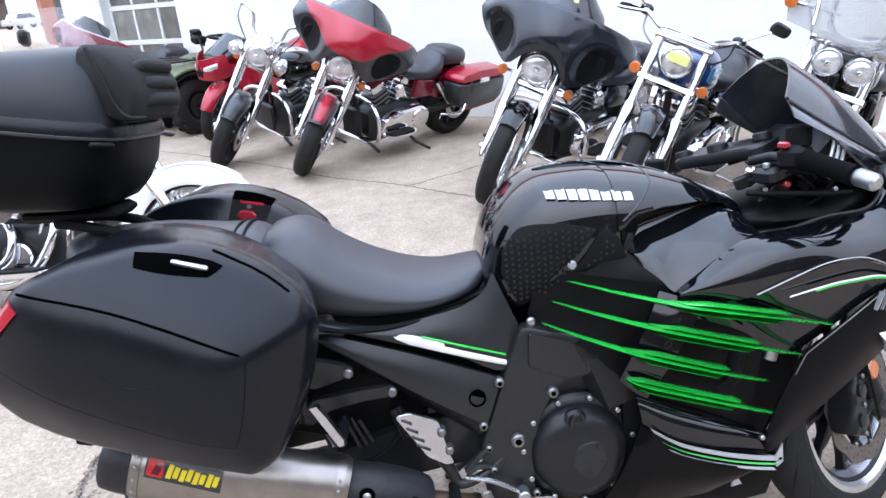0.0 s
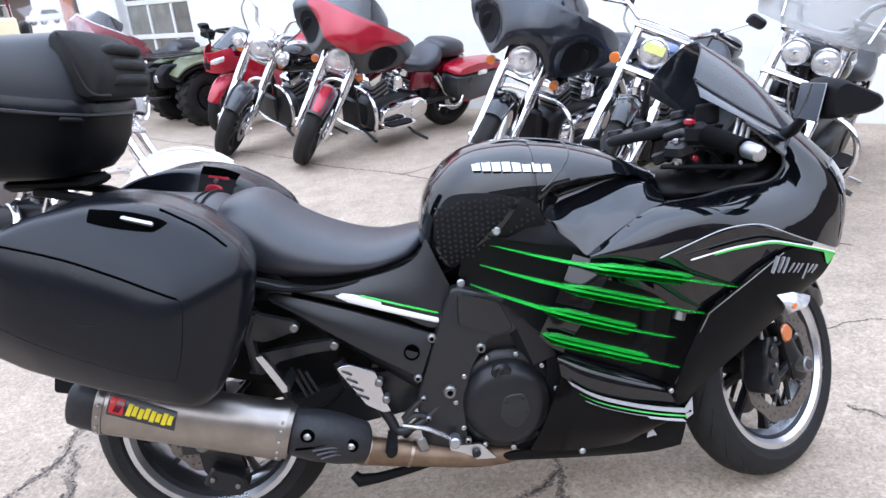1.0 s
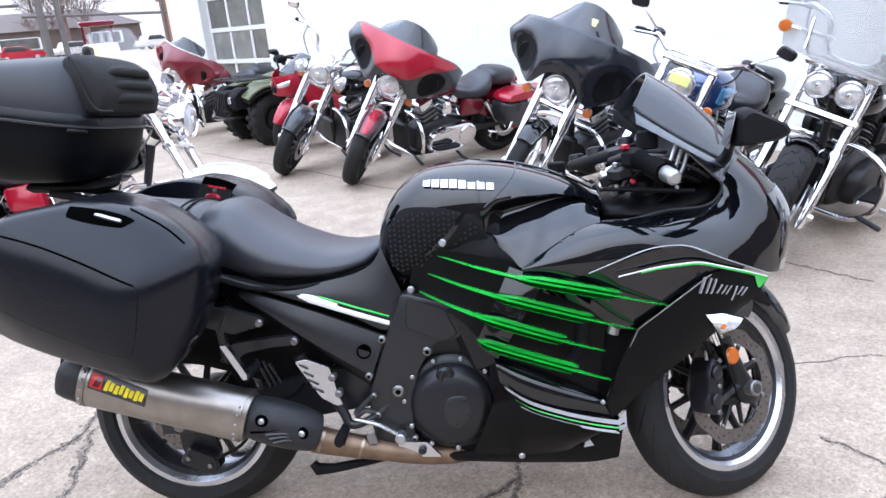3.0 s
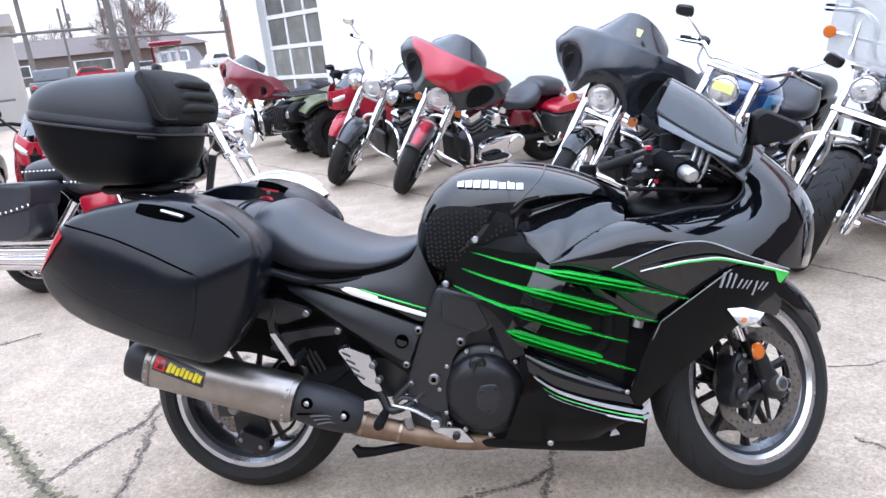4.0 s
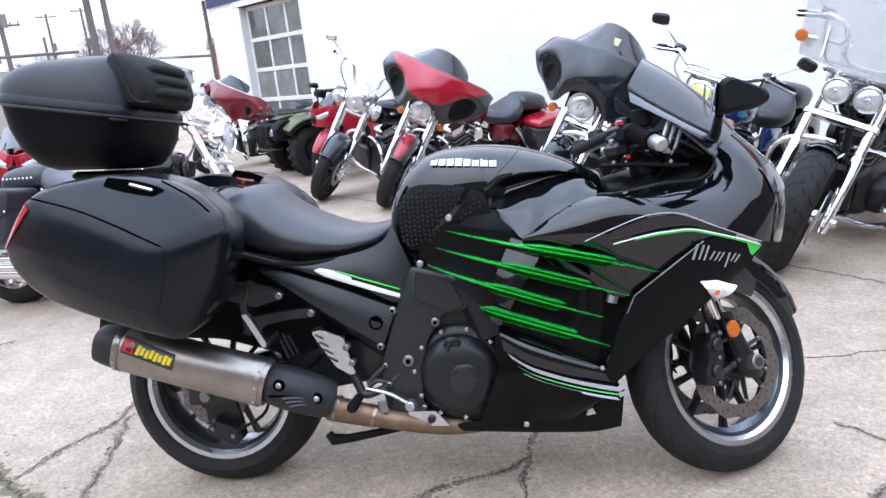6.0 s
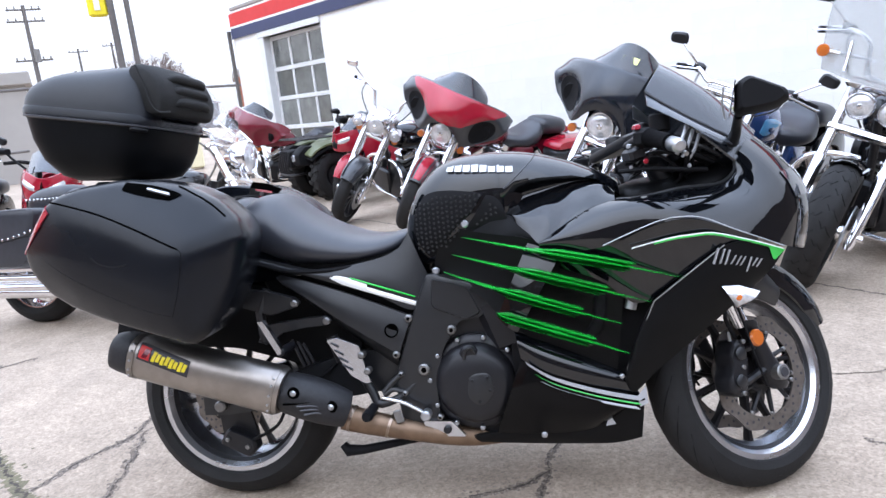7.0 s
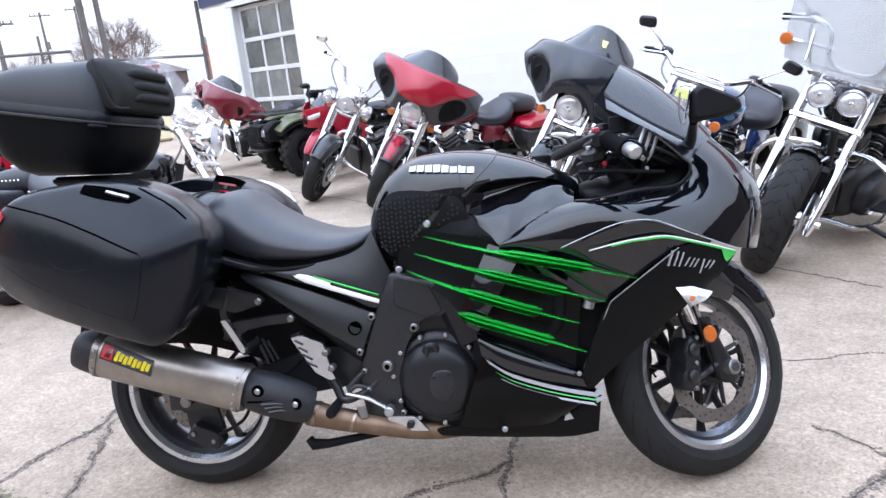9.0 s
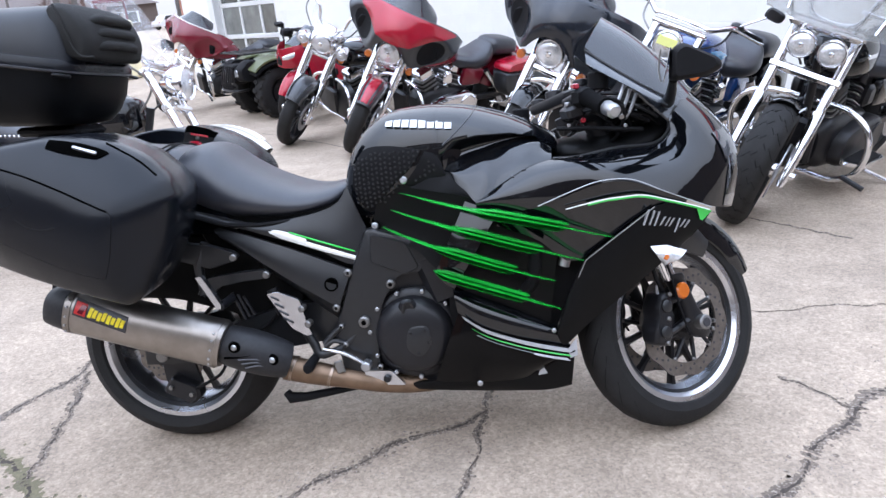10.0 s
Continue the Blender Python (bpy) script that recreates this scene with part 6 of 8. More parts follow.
    part("lock_panel", Geo().patch(EDGE, [(0.022, 0.225, 0.901), (0.070, 0.225, 0.890), (0.110, 0.224, 0.877)], s, 0.0, 0.005, 10, 4), SATIN, pan, "lock panel")
    part("handle_edge", Geo().patch([(0.061, 0.227, 0.948), (0.118, 0.226, 0.935)], [(0.061, 0.226, 0.941), (0.118, 0.225, 0.928)], s, 0.0, 0.013, 6, 3), REDLENS, pan, "red handle edge")
    part("release_latch", Geo().puff(rounded([(0.044, 0.906), (0.054, 0.923), (0.086, 0.919), (0.098, 0.904), (0.088, 0.893), (0.054, 0.897)], 0.009), [(0.210, 0.78), (0.213, 0.95), (0.223, 1.0)]), REDLENS, pan, "red release latch")
    part("key_lock", disc(0.007, 0.008, 14, pose(0.080, 0.217, 0.929), 0.002), STEEL, pan)

# top case
def case_ring(x0, x1, w, z, tilt, e=0.50, n=56):
    """A rounded rectangle seen from above, tilted down towards the front."""
    ring = []
    for t in np.linspace(0, 2 * math.pi, n, endpoint=False):
        c, s = math.cos(t), math.sin(t)
        x = (x0 + x1) / 2 + math.copysign(abs(c) ** e, c) * (x1 - x0) / 2
        ring.append((x, math.copysign(abs(s) ** e, s) * w, z - tilt * (x + 0.25)))
    return ring


LOWER = [(-0.42, -0.22, 0.12, 0.992, 0.06), (-0.460, -0.185, 0.155, 1.002, 0.10), (-0.500, -0.158, 0.184, 1.037, 0.14), (-0.523, -0.134, 0.198, 1.087, 0.17), (-0.533, -0.120, 0.205, 1.148, 0.19)]
LID = [(-0.535, -0.113, 0.207, 1.183, 0.19), (-0.528, -0.115, 0.204, 1.212, 0.18), (-0.508, -0.120, 0.196, 1.246, 0.15), (-0.472, -0.128, 0.180, 1.278, 0.11), (-0.422, -0.138, 0.152, 1.302, 0.07), (-0.36, -0.150, 0.110, 1.316, 0.04), (-0.28, -0.18, 0.05, 1.322, 0.03)]
# base and lid take shaded and sky-lit copies of the case plastic
case = part("top_case", Geo().loft([case_ring(*r) for r in LOWER]), CASESHADE, bike, "black top case with padded backrest", sharp=60)
part("case_lid", Geo().loft([case_ring(*r) for r in spline(LID, 18)]), LIDSHEEN, case, sharp=60)
part("case_rim", Geo().loft([case_ring(-0.531, -0.119, 0.204, 1.146, 0.19), case_ring(-0.539, -0.111, 0.212, 1.154, 0.19), case_ring(-0.540, -0.109, 0.213, 1.172, 0.19), case_ring(-0.535, -0.113, 0.207, 1.184, 0.19)]), CASE, case, "raised case rim")
part("case_seam", Geo().loft([case_ring(-0.5385, -0.1115, 0.2116, 1.1495, 0.19), case_ring(-0.5400, -0.1100, 0.2131, 1.151, 0.19), case_ring(-0.5400, -0.1100, 0.2131, 1.155, 0.19), case_ring(-0.5385, -0.1115, 0.2116, 1.1565, 0.19)]), CARDARK, case)
for x, y, rz in ((-0.145, -0.178, 52), (-0.123, 0.15, -35)):
    part("case_latch", Geo().box((0.05, 0.016, 0.010), pose(x, y, 1.122, 0, 8, rz), 0.004), SATIN, case)
pad = part("backrest", Geo().puff(rounded([(-0.158, 1.322), (-0.112, 1.316), (-0.080, 1.290), (-0.058, 1.256), (-0.050, 1.21), (-0.066, 1.162), (-0.10, 1.162), (-0.122, 1.19), (-0.138, 1.25)], 0.018, 5), [(-0.154, 0.82, -0.024, -0.006), (-0.147, 0.91, -0.020, -0.005), (-0.130, 0.98, -0.016, -0.003), (-0.07, 1.0, -0.010, -0.002), (0.07, 1.0, -0.010, -0.002), (0.130, 0.98, -0.016, -0.003), (0.147, 0.91, -0.020, -0.005), (0.154, 0.82, -0.024, -0.006)]), PADDED, case, "padded cloth backrest", sharp=60)
for k, (z, q) in enumerate(((1.268, 0.012), (1.232, 0.006), (1.198, 0.004))):
    part("backrest_fold", Geo().tube([(-0.086 - q, -0.112, z - 0.010), (-0.072 - q, -0.094, z - 0.003), (-0.062 - q, -0.06, z + 0.003), (-0.060 - q, 0.06, z + 0.003), (-0.072 - q, 0.094, z - 0.003), (-0.086 - q, 0.112, z - 0.010)], [0.004, 0.011, 0.014, 0.014, 0.011, 0.004], 12, 24), PADDED, pad, "soft stitched fold")
part("backrest_border", Geo().tube([(-0.150, -0.153, 1.308), (-0.128, -0.156, 1.25), (-0.112, -0.156, 1.195), (-0.092, -0.154, 1.170), (-0.060, -0.148, 1.166)], 0.0035, 8, 20), PADDED, pad)


# ---- the cruisers parked in the row ----
def cruiser_wheel(parent, m, r, w, rim_r, style, name):
    """A cruiser wheel round the y axis: tyre, rim, spokes, hub, disc."""
    hub = part(name, Geo().lathe([(0.012, -w * 0.6), (0.04, -w * 0.6), (0.045, -w * 0.25), (0.035, 0), (0.045, w * 0.25), (0.04, w * 0.6), (0.012, w * 0.6)], None, 20, "y", shut=True), CHROME, parent, m=m)
    part("tyre", tyre_geo(r, w, rim_r + 0.002, 44, 0.9), RUBBER, hub)
    lip = w * 0.38
    part("rim", Geo().lathe([(rim_r - 0.02, -lip * 0.5), (rim_r - 0.002, -lip), (rim_r + 0.012, -lip), (rim_r - 0.004, -lip * 0.5), (rim_r - 0.008, 0), (rim_r - 0.004, lip * 0.5), (rim_r + 0.012, lip), (rim_r - 0.002, lip), (rim_r - 0.02, lip * 0.5), (rim_r - 0.024, 0)], None, 44, "y", shut=True), CHROME if style != "black" else BLACKMETAL, hub)
    if style == "wire":
        for k in range(30):
            a, b = radians(12 * k), radians(12 * k + (26 if k % 2 else -26))
            s = -1 if k % 4 < 2 else 1
            part("wire_spoke", Geo().tube([(0.04 * math.cos(b), s * w * 0.3, 0.04 * math.sin(b)), (rim_r * math.cos(a), s * 0.008, rim_r * math.sin(a))], 0.003, 5), CHROME, hub)
    else:
        first = None
        for k in range(9):
            mm = pose(0, 0, 0, 0, 40 * k, 0)
            if first is None:
                L = rim_r - 0.012
                first = part("spoke", Geo().loft([[(q, -w * wd, -h), (q, w * wd, -h), (q, w * wd, h), (q, -w * wd, h)] for q, wd, h in ((0.03, 0.25, 0.016), (L * 0.5, 0.16, 0.010), (L, 0.22, 0.014))]), ALLOY if style == "cast" else BLACKMETAL, hub, m=mm)
            else:
                part("spoke", first.data, None, hub, m=mm)
    part("brake_disc", Geo().lathe([(0.09, w * 0.62), (0.145, w * 0.62), (0.145, w * 0.62 + 0.005), (0.09, w * 0.62 + 0.005)], None, 36, "y", shut=True), ALLOY, hub)
    return hub


def arc_fender(cx, cz, r, half, a0, a1, skirt, drop=0.0):
    """A fender: an arched blade with rounded crown and side skirts, from angle a0 to a1."""
    rings = []
    for a in np.linspace(a0, a1, 20):
        ca, sa = math.cos(radians(a)), math.sin(radians(a))
        q = (a - a0) / (a1 - a0)
        f = 0.75 + 0.25 * math.sin(math.pi * min(1, max(0, q)))
        ring = [(y * half * f, d) for y, d in ((-1, skirt), (-0.99, skirt * 0.4), (-0.82, 0.02), (-0.45, 0.004), (0, 0), (0.45, 0.004), (0.82, 0.02), (0.99, skirt * 0.4), (1, skirt))]
        pts = [(cx + (r - d) * ca, y, cz + (r - d) * sa) for y, d in ring] + [(cx + (r - d - 0.006) * ca, y * 0.95, cz + (r - d - 0.006) * sa) for y, d in ring[::-1]]
        rings.append(pts)
    return Geo().loft(rings)


def body_loft(rows, e=0.6, up=0.8, n=24, seg=28):
    """A smooth body along x from rows of (x, half width, bottom, top)."""
    rings = []
    for x, w, zb, zt in spline(rows, n):
        zc = zb + (zt - zb) * 0.45
        ring = []
        for a in np.linspace(-90, 270, seg, endpoint=False):
            c, s = math.cos(radians(a)), math.sin(radians(a))
            ring.append((x, math.copysign(abs(c) ** e, c) * max(w, 0.002), zc + math.copysign(abs(s) ** up, s) * ((zt - zc) if s > 0 else (zc - zb))))
        rings.append(ring)
    return Geo().loft(rings)


def headlamp(parent, centre, r, m, shell=CHROME, sticker=None, label="round chrome headlight"):
    """A round lamp facing +x: bowl, ring, lens."""
    x, y, z = centre
    bowl = part("headlight", Geo().lathe([(0.0001, -0.13), (r * 0.55, -0.115), (r * 0.92, -0.06), (r * 1.02, -0.01), (r * 1.04, 0.012), (r * 0.96, 0.022), (r * 0.92, 0.012)], pose(x, y, z), 32, "x"), shell, parent, label, m=m)
    part("lens", Geo().lathe([(r * 0.92, 0.010), (r * 0.7, 0.026), (r * 0.35, 0.033), (0.0001, 0.035)], pose(x, y, z), 28, "x"), CLEARLENS, bowl)
    part("bulb_shield", Geo().lathe([(r * 0.20, 0.0345), (r * 0.15, 0.040), (0.0001, 0.042)], pose(x, y, z), 20, "x"), CHROME, bowl)
    if sticker:
        part("sticker", Geo().box((0.004, r * 1.35, r * 0.62), pose(x + 0.050, y, z + r * 0.38), 0.001), sticker, bowl, "pale yellow sticker")
    return bowl


def cruiser(label, hl, heading, cfg):
    """A heavy cruiser on its side stand, its headlight at the place hl. Local x points ahead, the front axle stands over x = 0."""
    wb, lean, steer = cfg.get("wb", 1.60), cfg.get("lean", 13.0), cfg.get("steer", 30.0)
    fr, fw = cfg.get("fr", 0.325), cfg.get("fw", 0.13)
    rr = cfg.get("rr", 0.32)
    rake = radians(cfg.get("rake", 28.0))
    tr = math.tan(rake)
    paint, paint2 = cfg["paint"], cfg.get("paint2", cfg["paint"])
    hz = cfg.get("hz", hl[2] / math.cos(radians(lean)) + 0.01)
    hx = -(hz - fr) * tr + cfg.get("hfwd", 0.13)
    axis_o, axis_d = Vector((-0.07, 0, fr)), Vector((-math.sin(rake), 0, math.cos(rake)))
    turn = Matrix.Translation(axis_o) @ Matrix.Rotation(radians(steer), 4, axis_d) @ Matrix.Translation(-axis_o)
    R = pose(0, 0, 0, 0, 0, heading) @ pose(0, 0, 0, -lean)
    off = R @ (turn @ Vector((hx, 0, hz)))
    root = thing("cruiser_motorcycle", label, "motorcycle", Matrix.Translation((hl[0] - off.x, hl[1] - off.y, 0)) @ R, "motorcycles in the row")
    cruiser_wheel(root, turn @ pose(0, 0, fr), fr, fw, cfg.get("rimf", fr - 0.085), cfg.get("wheel", "cast"), "front_wheel")
    cruiser_wheel(root, pose(-wb, 0, rr), rr, cfg.get("rw", 0.17), rr - 0.10, cfg.get("wheel", "cast"), "rear_wheel")
    if cfg.get("tread"):
        fwheel = root.children[0]
        tm = None
        for k in range(24):
            for t in (-1, 1):
                mm = pose(0, 0, 0, 0, 15 * k + 7.5 * (t > 0), 0) @ Matrix.Diagonal((1, t, 1, 1))
                if tm is None:
                    pts = [((fr - 0.083 * q ** 3.8 * 0.62 - 0.001) * math.sin(radians(b)), q * fw / 2, (fr - 0.083 * q ** 3.8 * 0.62 - 0.001) * math.cos(radians(b))) for q, b in ((0.05, 0.0), (0.30, 5.0), (0.42, 2.5), (0.66, 7.0), (0.86, 10.0))]
                    tm = part("tread_groove", Geo().tube(pts, 0.003, 5), DULL, fwheel, m=mm).data
                else:
                    part("tread_groove", tm, None, fwheel, m=mm)
    # fork
    span = cfg.get("span", 0.115)
    ztop = cfg.get("ztop", hz + 0.06)
    for s in (-1, 1):
        zm = fr + (ztop - fr) * 0.46
        P = lambda z: (-(z - fr) * tr, s * span, z)
        leg = part("fork_slider", Geo().tube([P(fr - 0.06), P(fr - 0.03), P(fr + 0.06), P(zm), P(zm + 0.01)], [q * cfg.get("slim", 1.0) for q in (0.022, 0.032, 0.033, 0.036, 0.028)], 14), CHROME, root, "chrome fork slider", m=turn)
        part("fork_tube", Geo().tube([P(zm - 0.02), P(ztop)], 0.024 if not cfg.get("covers", True) else 0.040, 14), CHROME if cfg.get("chromefork", True) else BLACKMETAL, leg)
        part("axle_cap", disc(0.02, 0.03, 12, pose(0, s * (span + 0.028), fr), 0.003), CHROME, leg)
        part("caliper", Geo().box((0.09, 0.045, 0.11), pose(-0.14, s * 0.10, fr + 0.04, 0, 20, 0), 0.015), CHROME if s > 0 and not cfg.get("slim") else BLACKMETAL, leg)
    part("lower_clamp", Geo().box((0.06, 2 * span + 0.06, 0.045), pose(-(ztop - 0.20 - fr) * tr, 0, ztop - 0.20, 0, -28, 0), 0.012), CHROME, root, m=turn)
    part("upper_clamp", Geo().box((0.07, 2 * span + 0.06, 0.03), pose(-(ztop - fr) * tr, 0, ztop, 0, -28, 0), 0.01), CHROME, root, m=turn)
    # front fender
    if cfg.get("fender") == "full":
        f = part("front_fender", arc_fender(0, fr, fr + 0.035, fw * 0.5 + 0.026, *cfg.get("farc", (47, 142)), cfg.get("skirt", 0.085)), paint2, root, "painted front fender", m=turn)
        part("fender_crown", arc_fender(0, fr, fr + 0.040, fw * 0.5 + 0.005, 50, 136, 0.012), paint, f)
        for s in (-1, 1):
            part("fender_strut", Geo().tube([(0.0, s * (fw * 0.5 + 0.034), fr + 0.20), (0.10, s * (fw * 0.5 + 0.034), fr + 0.25)], 0.006, 6), CHROME, f)
    else:
        f = part("front_fender", arc_fender(0, fr, fr + 0.025, fw * 0.5 + 0.012, *cfg.get("short", (55, 140)), 0.05), cfg.get("fpaint", paint2), root, "short front fender", m=turn)
    # lamps
    if cfg.get("dual"):
        for s in (-1, 1):
            headlamp(root, (hx, s * 0.072, hz), 0.064, turn, label="one of two round headlights")
        part("lamp_bracket", Geo().box((0.05, 0.36, 0.05), pose(hx - 0.06, 0, hz + 0.085, 0, -20, 0), 0.015), CHROME, root, m=turn)
    else:
        headlamp(root, (hx, 0, hz), cfg.get("hr", 0.095), turn, sticker=cfg.get("sticker"))
    if cfg.get("aux"):
        for s in (-1, 1):
            headlamp(root, (hx - 0.03, s * 0.20, hz - 0.035), 0.055, turn, label="chrome passing lamp")
        part("lamp_bar", Geo().tube([(hx - 0.1, -0.22, hz - 0.10), (hx - 0.06, 0, hz - 0.12), (hx - 0.1, 0.22, hz - 0.10)], 0.012, 8, 12), CHROME, root, m=turn)
        part("nacelle", body_loft([(hx - 0.30, 0.07, hz - 0.05, hz + 0.08), (hx - 0.18, 0.11, hz - 0.10, hz + 0.12), (hx - 0.06, 0.115, hz - 0.10, hz + 0.11), (hx - 0.03, 0.10, hz - 0.09, hz + 0.09)]), CHROME, root, "chrome headlight nacelle", m=turn)
    sigy, sigz = cfg.get("sig", (0.19, hz - 0.12))
    for s in (() if cfg.get("nosig") else (-1, 1)):
        st = part("signal_stalk", Geo().tube([(hx - 0.13, s * 0.10, sigz), (hx - 0.10, s * (sigy - 0.02), sigz)], 0.009, 8), CHROME, root, m=turn)
        part("turn_signal", Geo().lathe([(0.0001, -0.05), (0.024, -0.04), (0.031, 0.0), (0.028, 0.008), (0.0001, 0.014)], pose(hx - 0.08, s * sigy, sigz), 18, "x"), ORANGE, st, "amber turn signal")
    # handlebar
    bz, bw, bx = cfg.get("bar", (hz + (0.20 if cfg.get("fairing") else 0.28), 0.42, -0.42))
    top = (-(ztop - fr) * tr, 0.0, ztop + 0.03)
    bar = part("handlebar", Geo().tube([(bx - 0.10, -bw, bz - 0.04), (bx - 0.03, -bw + 0.12, bz), (top[0] - 0.01, -0.16, bz - 0.02), (top[0], -0.10, top[2] + 0.02), (top[0], 0.10, top[2] + 0.02), (top[0] - 0.01, 0.16, bz - 0.02), (bx - 0.03, bw - 0.12, bz), (bx - 0.10, bw, bz - 0.04)], 0.0145, 10, 40), CHROME, root, "chrome handlebar", m=turn)
    for s in (-1, 1):
        part("grip", Geo().tube([(bx - 0.105, s * (bw + 0.01), bz - 0.042), (bx - 0.05, s * (bw - 0.10), bz - 0.012)], 0.019, 10), MATTE, bar)
        part("control_box", Geo().box((0.05, 0.07, 0.055), pose(bx - 0.03, s * (bw - 0.135), bz, 0, 0, s * 20), 0.012), BLACKMETAL if not cfg.get("chromectl") else CHROME, bar)
        part("lever", Geo().tube([(bx + 0.015, s * (bw - 0.14), bz), (bx - 0.03, s * (bw - 0.02), bz - 0.03), (bx - 0.05, s * (bw + 0.03), bz - 0.04)], 0.007, 6, 8), CHROME, bar)
        part("cable", Geo().tube([(bx - 0.02, s * (bw - 0.15), bz), (bx + 0.10, s * (bw - 0.17), bz - 0.08), (top[0] + 0.03, s * 0.12, hz - 0.02), (top[0] - 0.08, s * 0.05, hz - 0.15)], 0.006, 6, 14), BLACKMETAL if s > 0 else STEEL, bar)
        if cfg.get("mirrors", not cfg.get("fairing")):
            mr = part("mirror", Geo().puff(rounded([(-0.055, -0.032), (0.05, -0.036), (0.06, 0.02), (-0.04, 0.036)], 0.03), [(-0.016, 0.75), (-0.006, 1.0), (0.008, 1.0), (0.02, 0.7)], pose(bx + 0.01, s * (bw + 0.02), bz + 0.14, 0, 0, s * 75)), CHROME if cfg.get("chromectl") else BLACKMETAL, bar, "rounded bar mirror")
            part("mirror_stem", Geo().tube([(bx - 0.01, s * (bw - 0.12), bz + 0.02), (bx + 0.01, s * (bw - 0.05), bz + 0.08), (bx + 0.01, s * (bw), bz + 0.12)], 0.006, 6), CHROME, mr)
    # fork mounted fairing
    if cfg.get("fairing"):
        W, nu, nv = 0.495, 48, 16

        def shell_point(a, v, lift=0.0):
            """A place on the batwing shell: a runs across it, v from its top edge down; the wings are hollowed."""
            b = abs(a)
            zt = hz + 0.370 - 0.130 * b ** 2 - 0.040 * max(0.0, (b - 0.80) / 0.20) ** 2
            zb = hz + float(np.interp(b, (0, 0.10, 0.18, 0.25, 0.33, 0.42, 0.55, 0.70, 0.85, 0.95, 1.0), (0.118, 0.112, 0.085, 0.045, -0.010, -0.036, -0.024, 0.018, 0.062, 0.10, 0.145)))
            z = zt * (1 - v) + zb * v
            x = hx + 0.075 - 0.31 * b ** 1.8 - 0.13 * (1 - v) ** 1.7 + 0.045 * math.sin(math.pi * v)
            r2 = ((b - 0.63) / 0.30) ** 2 + ((v - 0.66) / 0.44) ** 2
            return (x + lift - 0.085 * max(0.0, 1 - r2), a * W, z)

        def shell_patch(cells, lift, th):
            """A closed thin panel over a grid of (a, v) places on the shell."""
            n, m_ = len(cells[0]), len(cells)
            o_ = [shell_point(a, v, lift) for row in cells for a, v in row]
            i_ = [(x - th, y, z) for x, y, z in o_]
            k = len(o_)
            fs = []
            for p in range(m_ - 1):
                for q in range(n - 1):
                    e = p * n + q
                    fs += [(e, e + 1, e + n + 1, e + n), (k + e, k + e + n, k + e + n + 1, k + e + 1)]
            rim = [p * n for p in range(m_)] + [(m_ - 1) * n + q for q in range(1, n)] + [p * n + n - 1 for p in range(m_ - 2, -1, -1)] + list(range(n - 2, 0, -1))
            for p, q in zip(rim, rim[1:] + rim[:1]):
                fs.append((p, q, k + q, k + p))
            return Geo().add(o_ + i_, fs)

        fa = part("fairing", shell_patch([[(2 * p / nu - 1, q / nv) for q in range(nv + 1)] for p in range(nu + 1)], 0.0, 0.014), paint2, root, "painted batwing fairing", m=turn, sharp=60)
        if paint2 is not paint:
            rows_ = []
            for a in np.linspace(-0.88, 0.88, 45):
                vm = float(np.interp(abs(a), (0, 0.10, 0.22, 0.36, 0.55, 0.75, 0.88), (0.97, 0.95, 0.74, 0.52, 0.36, 0.22, 0.06)))
                rows_.append([(a, 0.01 + vm * q / 10) for q in range(11)])
            part("fairing_panel", shell_patch(rows_, 0.004, 0.003), paint, fa, "coloured fairing front", sharp=60)
        for s in (-1, 1):
            part("fairing_well", body_loft([(hx - 0.30, 0.05, hz + 0.02, hz + 0.17), (hx - 0.20, 0.10, hz + 0.0, hz + 0.18), (hx - 0.12, 0.09, hz + 0.04, hz + 0.16)]), MATTE, fa, m=pose(0, s * 0.27, 0))
            if not cfg.get("vents", True):
                continue
            # the dark of the wing's hollow is laid on as a matte black sheet
            rows_ = [[(s * (0.63 + 0.19 * (q / 5) * math.copysign(abs(math.cos(t)) ** 0.7, math.cos(t))), min(0.975, 0.66 + (0.30 if math.sin(t) > 0 else 0.30) * (q / 5) * math.sin(t))) for q in range(6)] for t in np.linspace(0, 2 * math.pi, 41)]
            part("wing_vent", shell_patch(rows_, 0.0045, 0.003), MATTE, fa, "black sheet shading the hollow of the fairing wing", sharp=60)
        part("dash", Geo().box((0.10, 0.50, 0.14), pose(hx - 0.20, 0, hz + 0.15, 0, -25, 0), 0.03), MATTE, fa)
        if cfg.get("piping"):
            part("piping", Geo().tube([shell_point(a, 0.0, 0.002) for a in np.linspace(-0.7, 0.7, 25)], 0.007, 6), cfg["piping"], fa, "white line along the fairing's top")
        rings = []
        hs = cfg.get("screen", 0.10) + 0.03
        for f_ in np.linspace(0, 1, 10):
            ring = [(hx - 0.050 - 0.14 * f_ - 0.14 * b_ * b_, b_ * (0.255 - 0.07 * f_ * f_), hz + 0.350 - 0.040 * b_ * b_ + f_ * hs * (1 - 0.62 * abs(b_) ** 2.2)) for b_ in np.linspace(-1, 1, 21)]
            rings.append(ring + [(p[0] - 0.004, p[1], p[2]) for p in ring[::-1]])
        part("windscreen", Geo().loft(rings), SMOKE, fa, "low smoked windscreen")
        if cfg.get("tag"):
            part("sticker", Geo().box((0.004, 0.11, 0.045), pose(hx - 0.125 if cfg.get("tagz") else hx - 0.018, 0.02, hz + 0.425 if cfg.get("tagz") else hz + 0.285, 0, -38, 0), 0.001), cfg["tag"], fa, "pale paper sticker")
    if cfg.get("shield"):
        sw, sh, sz0 = cfg["shield"]
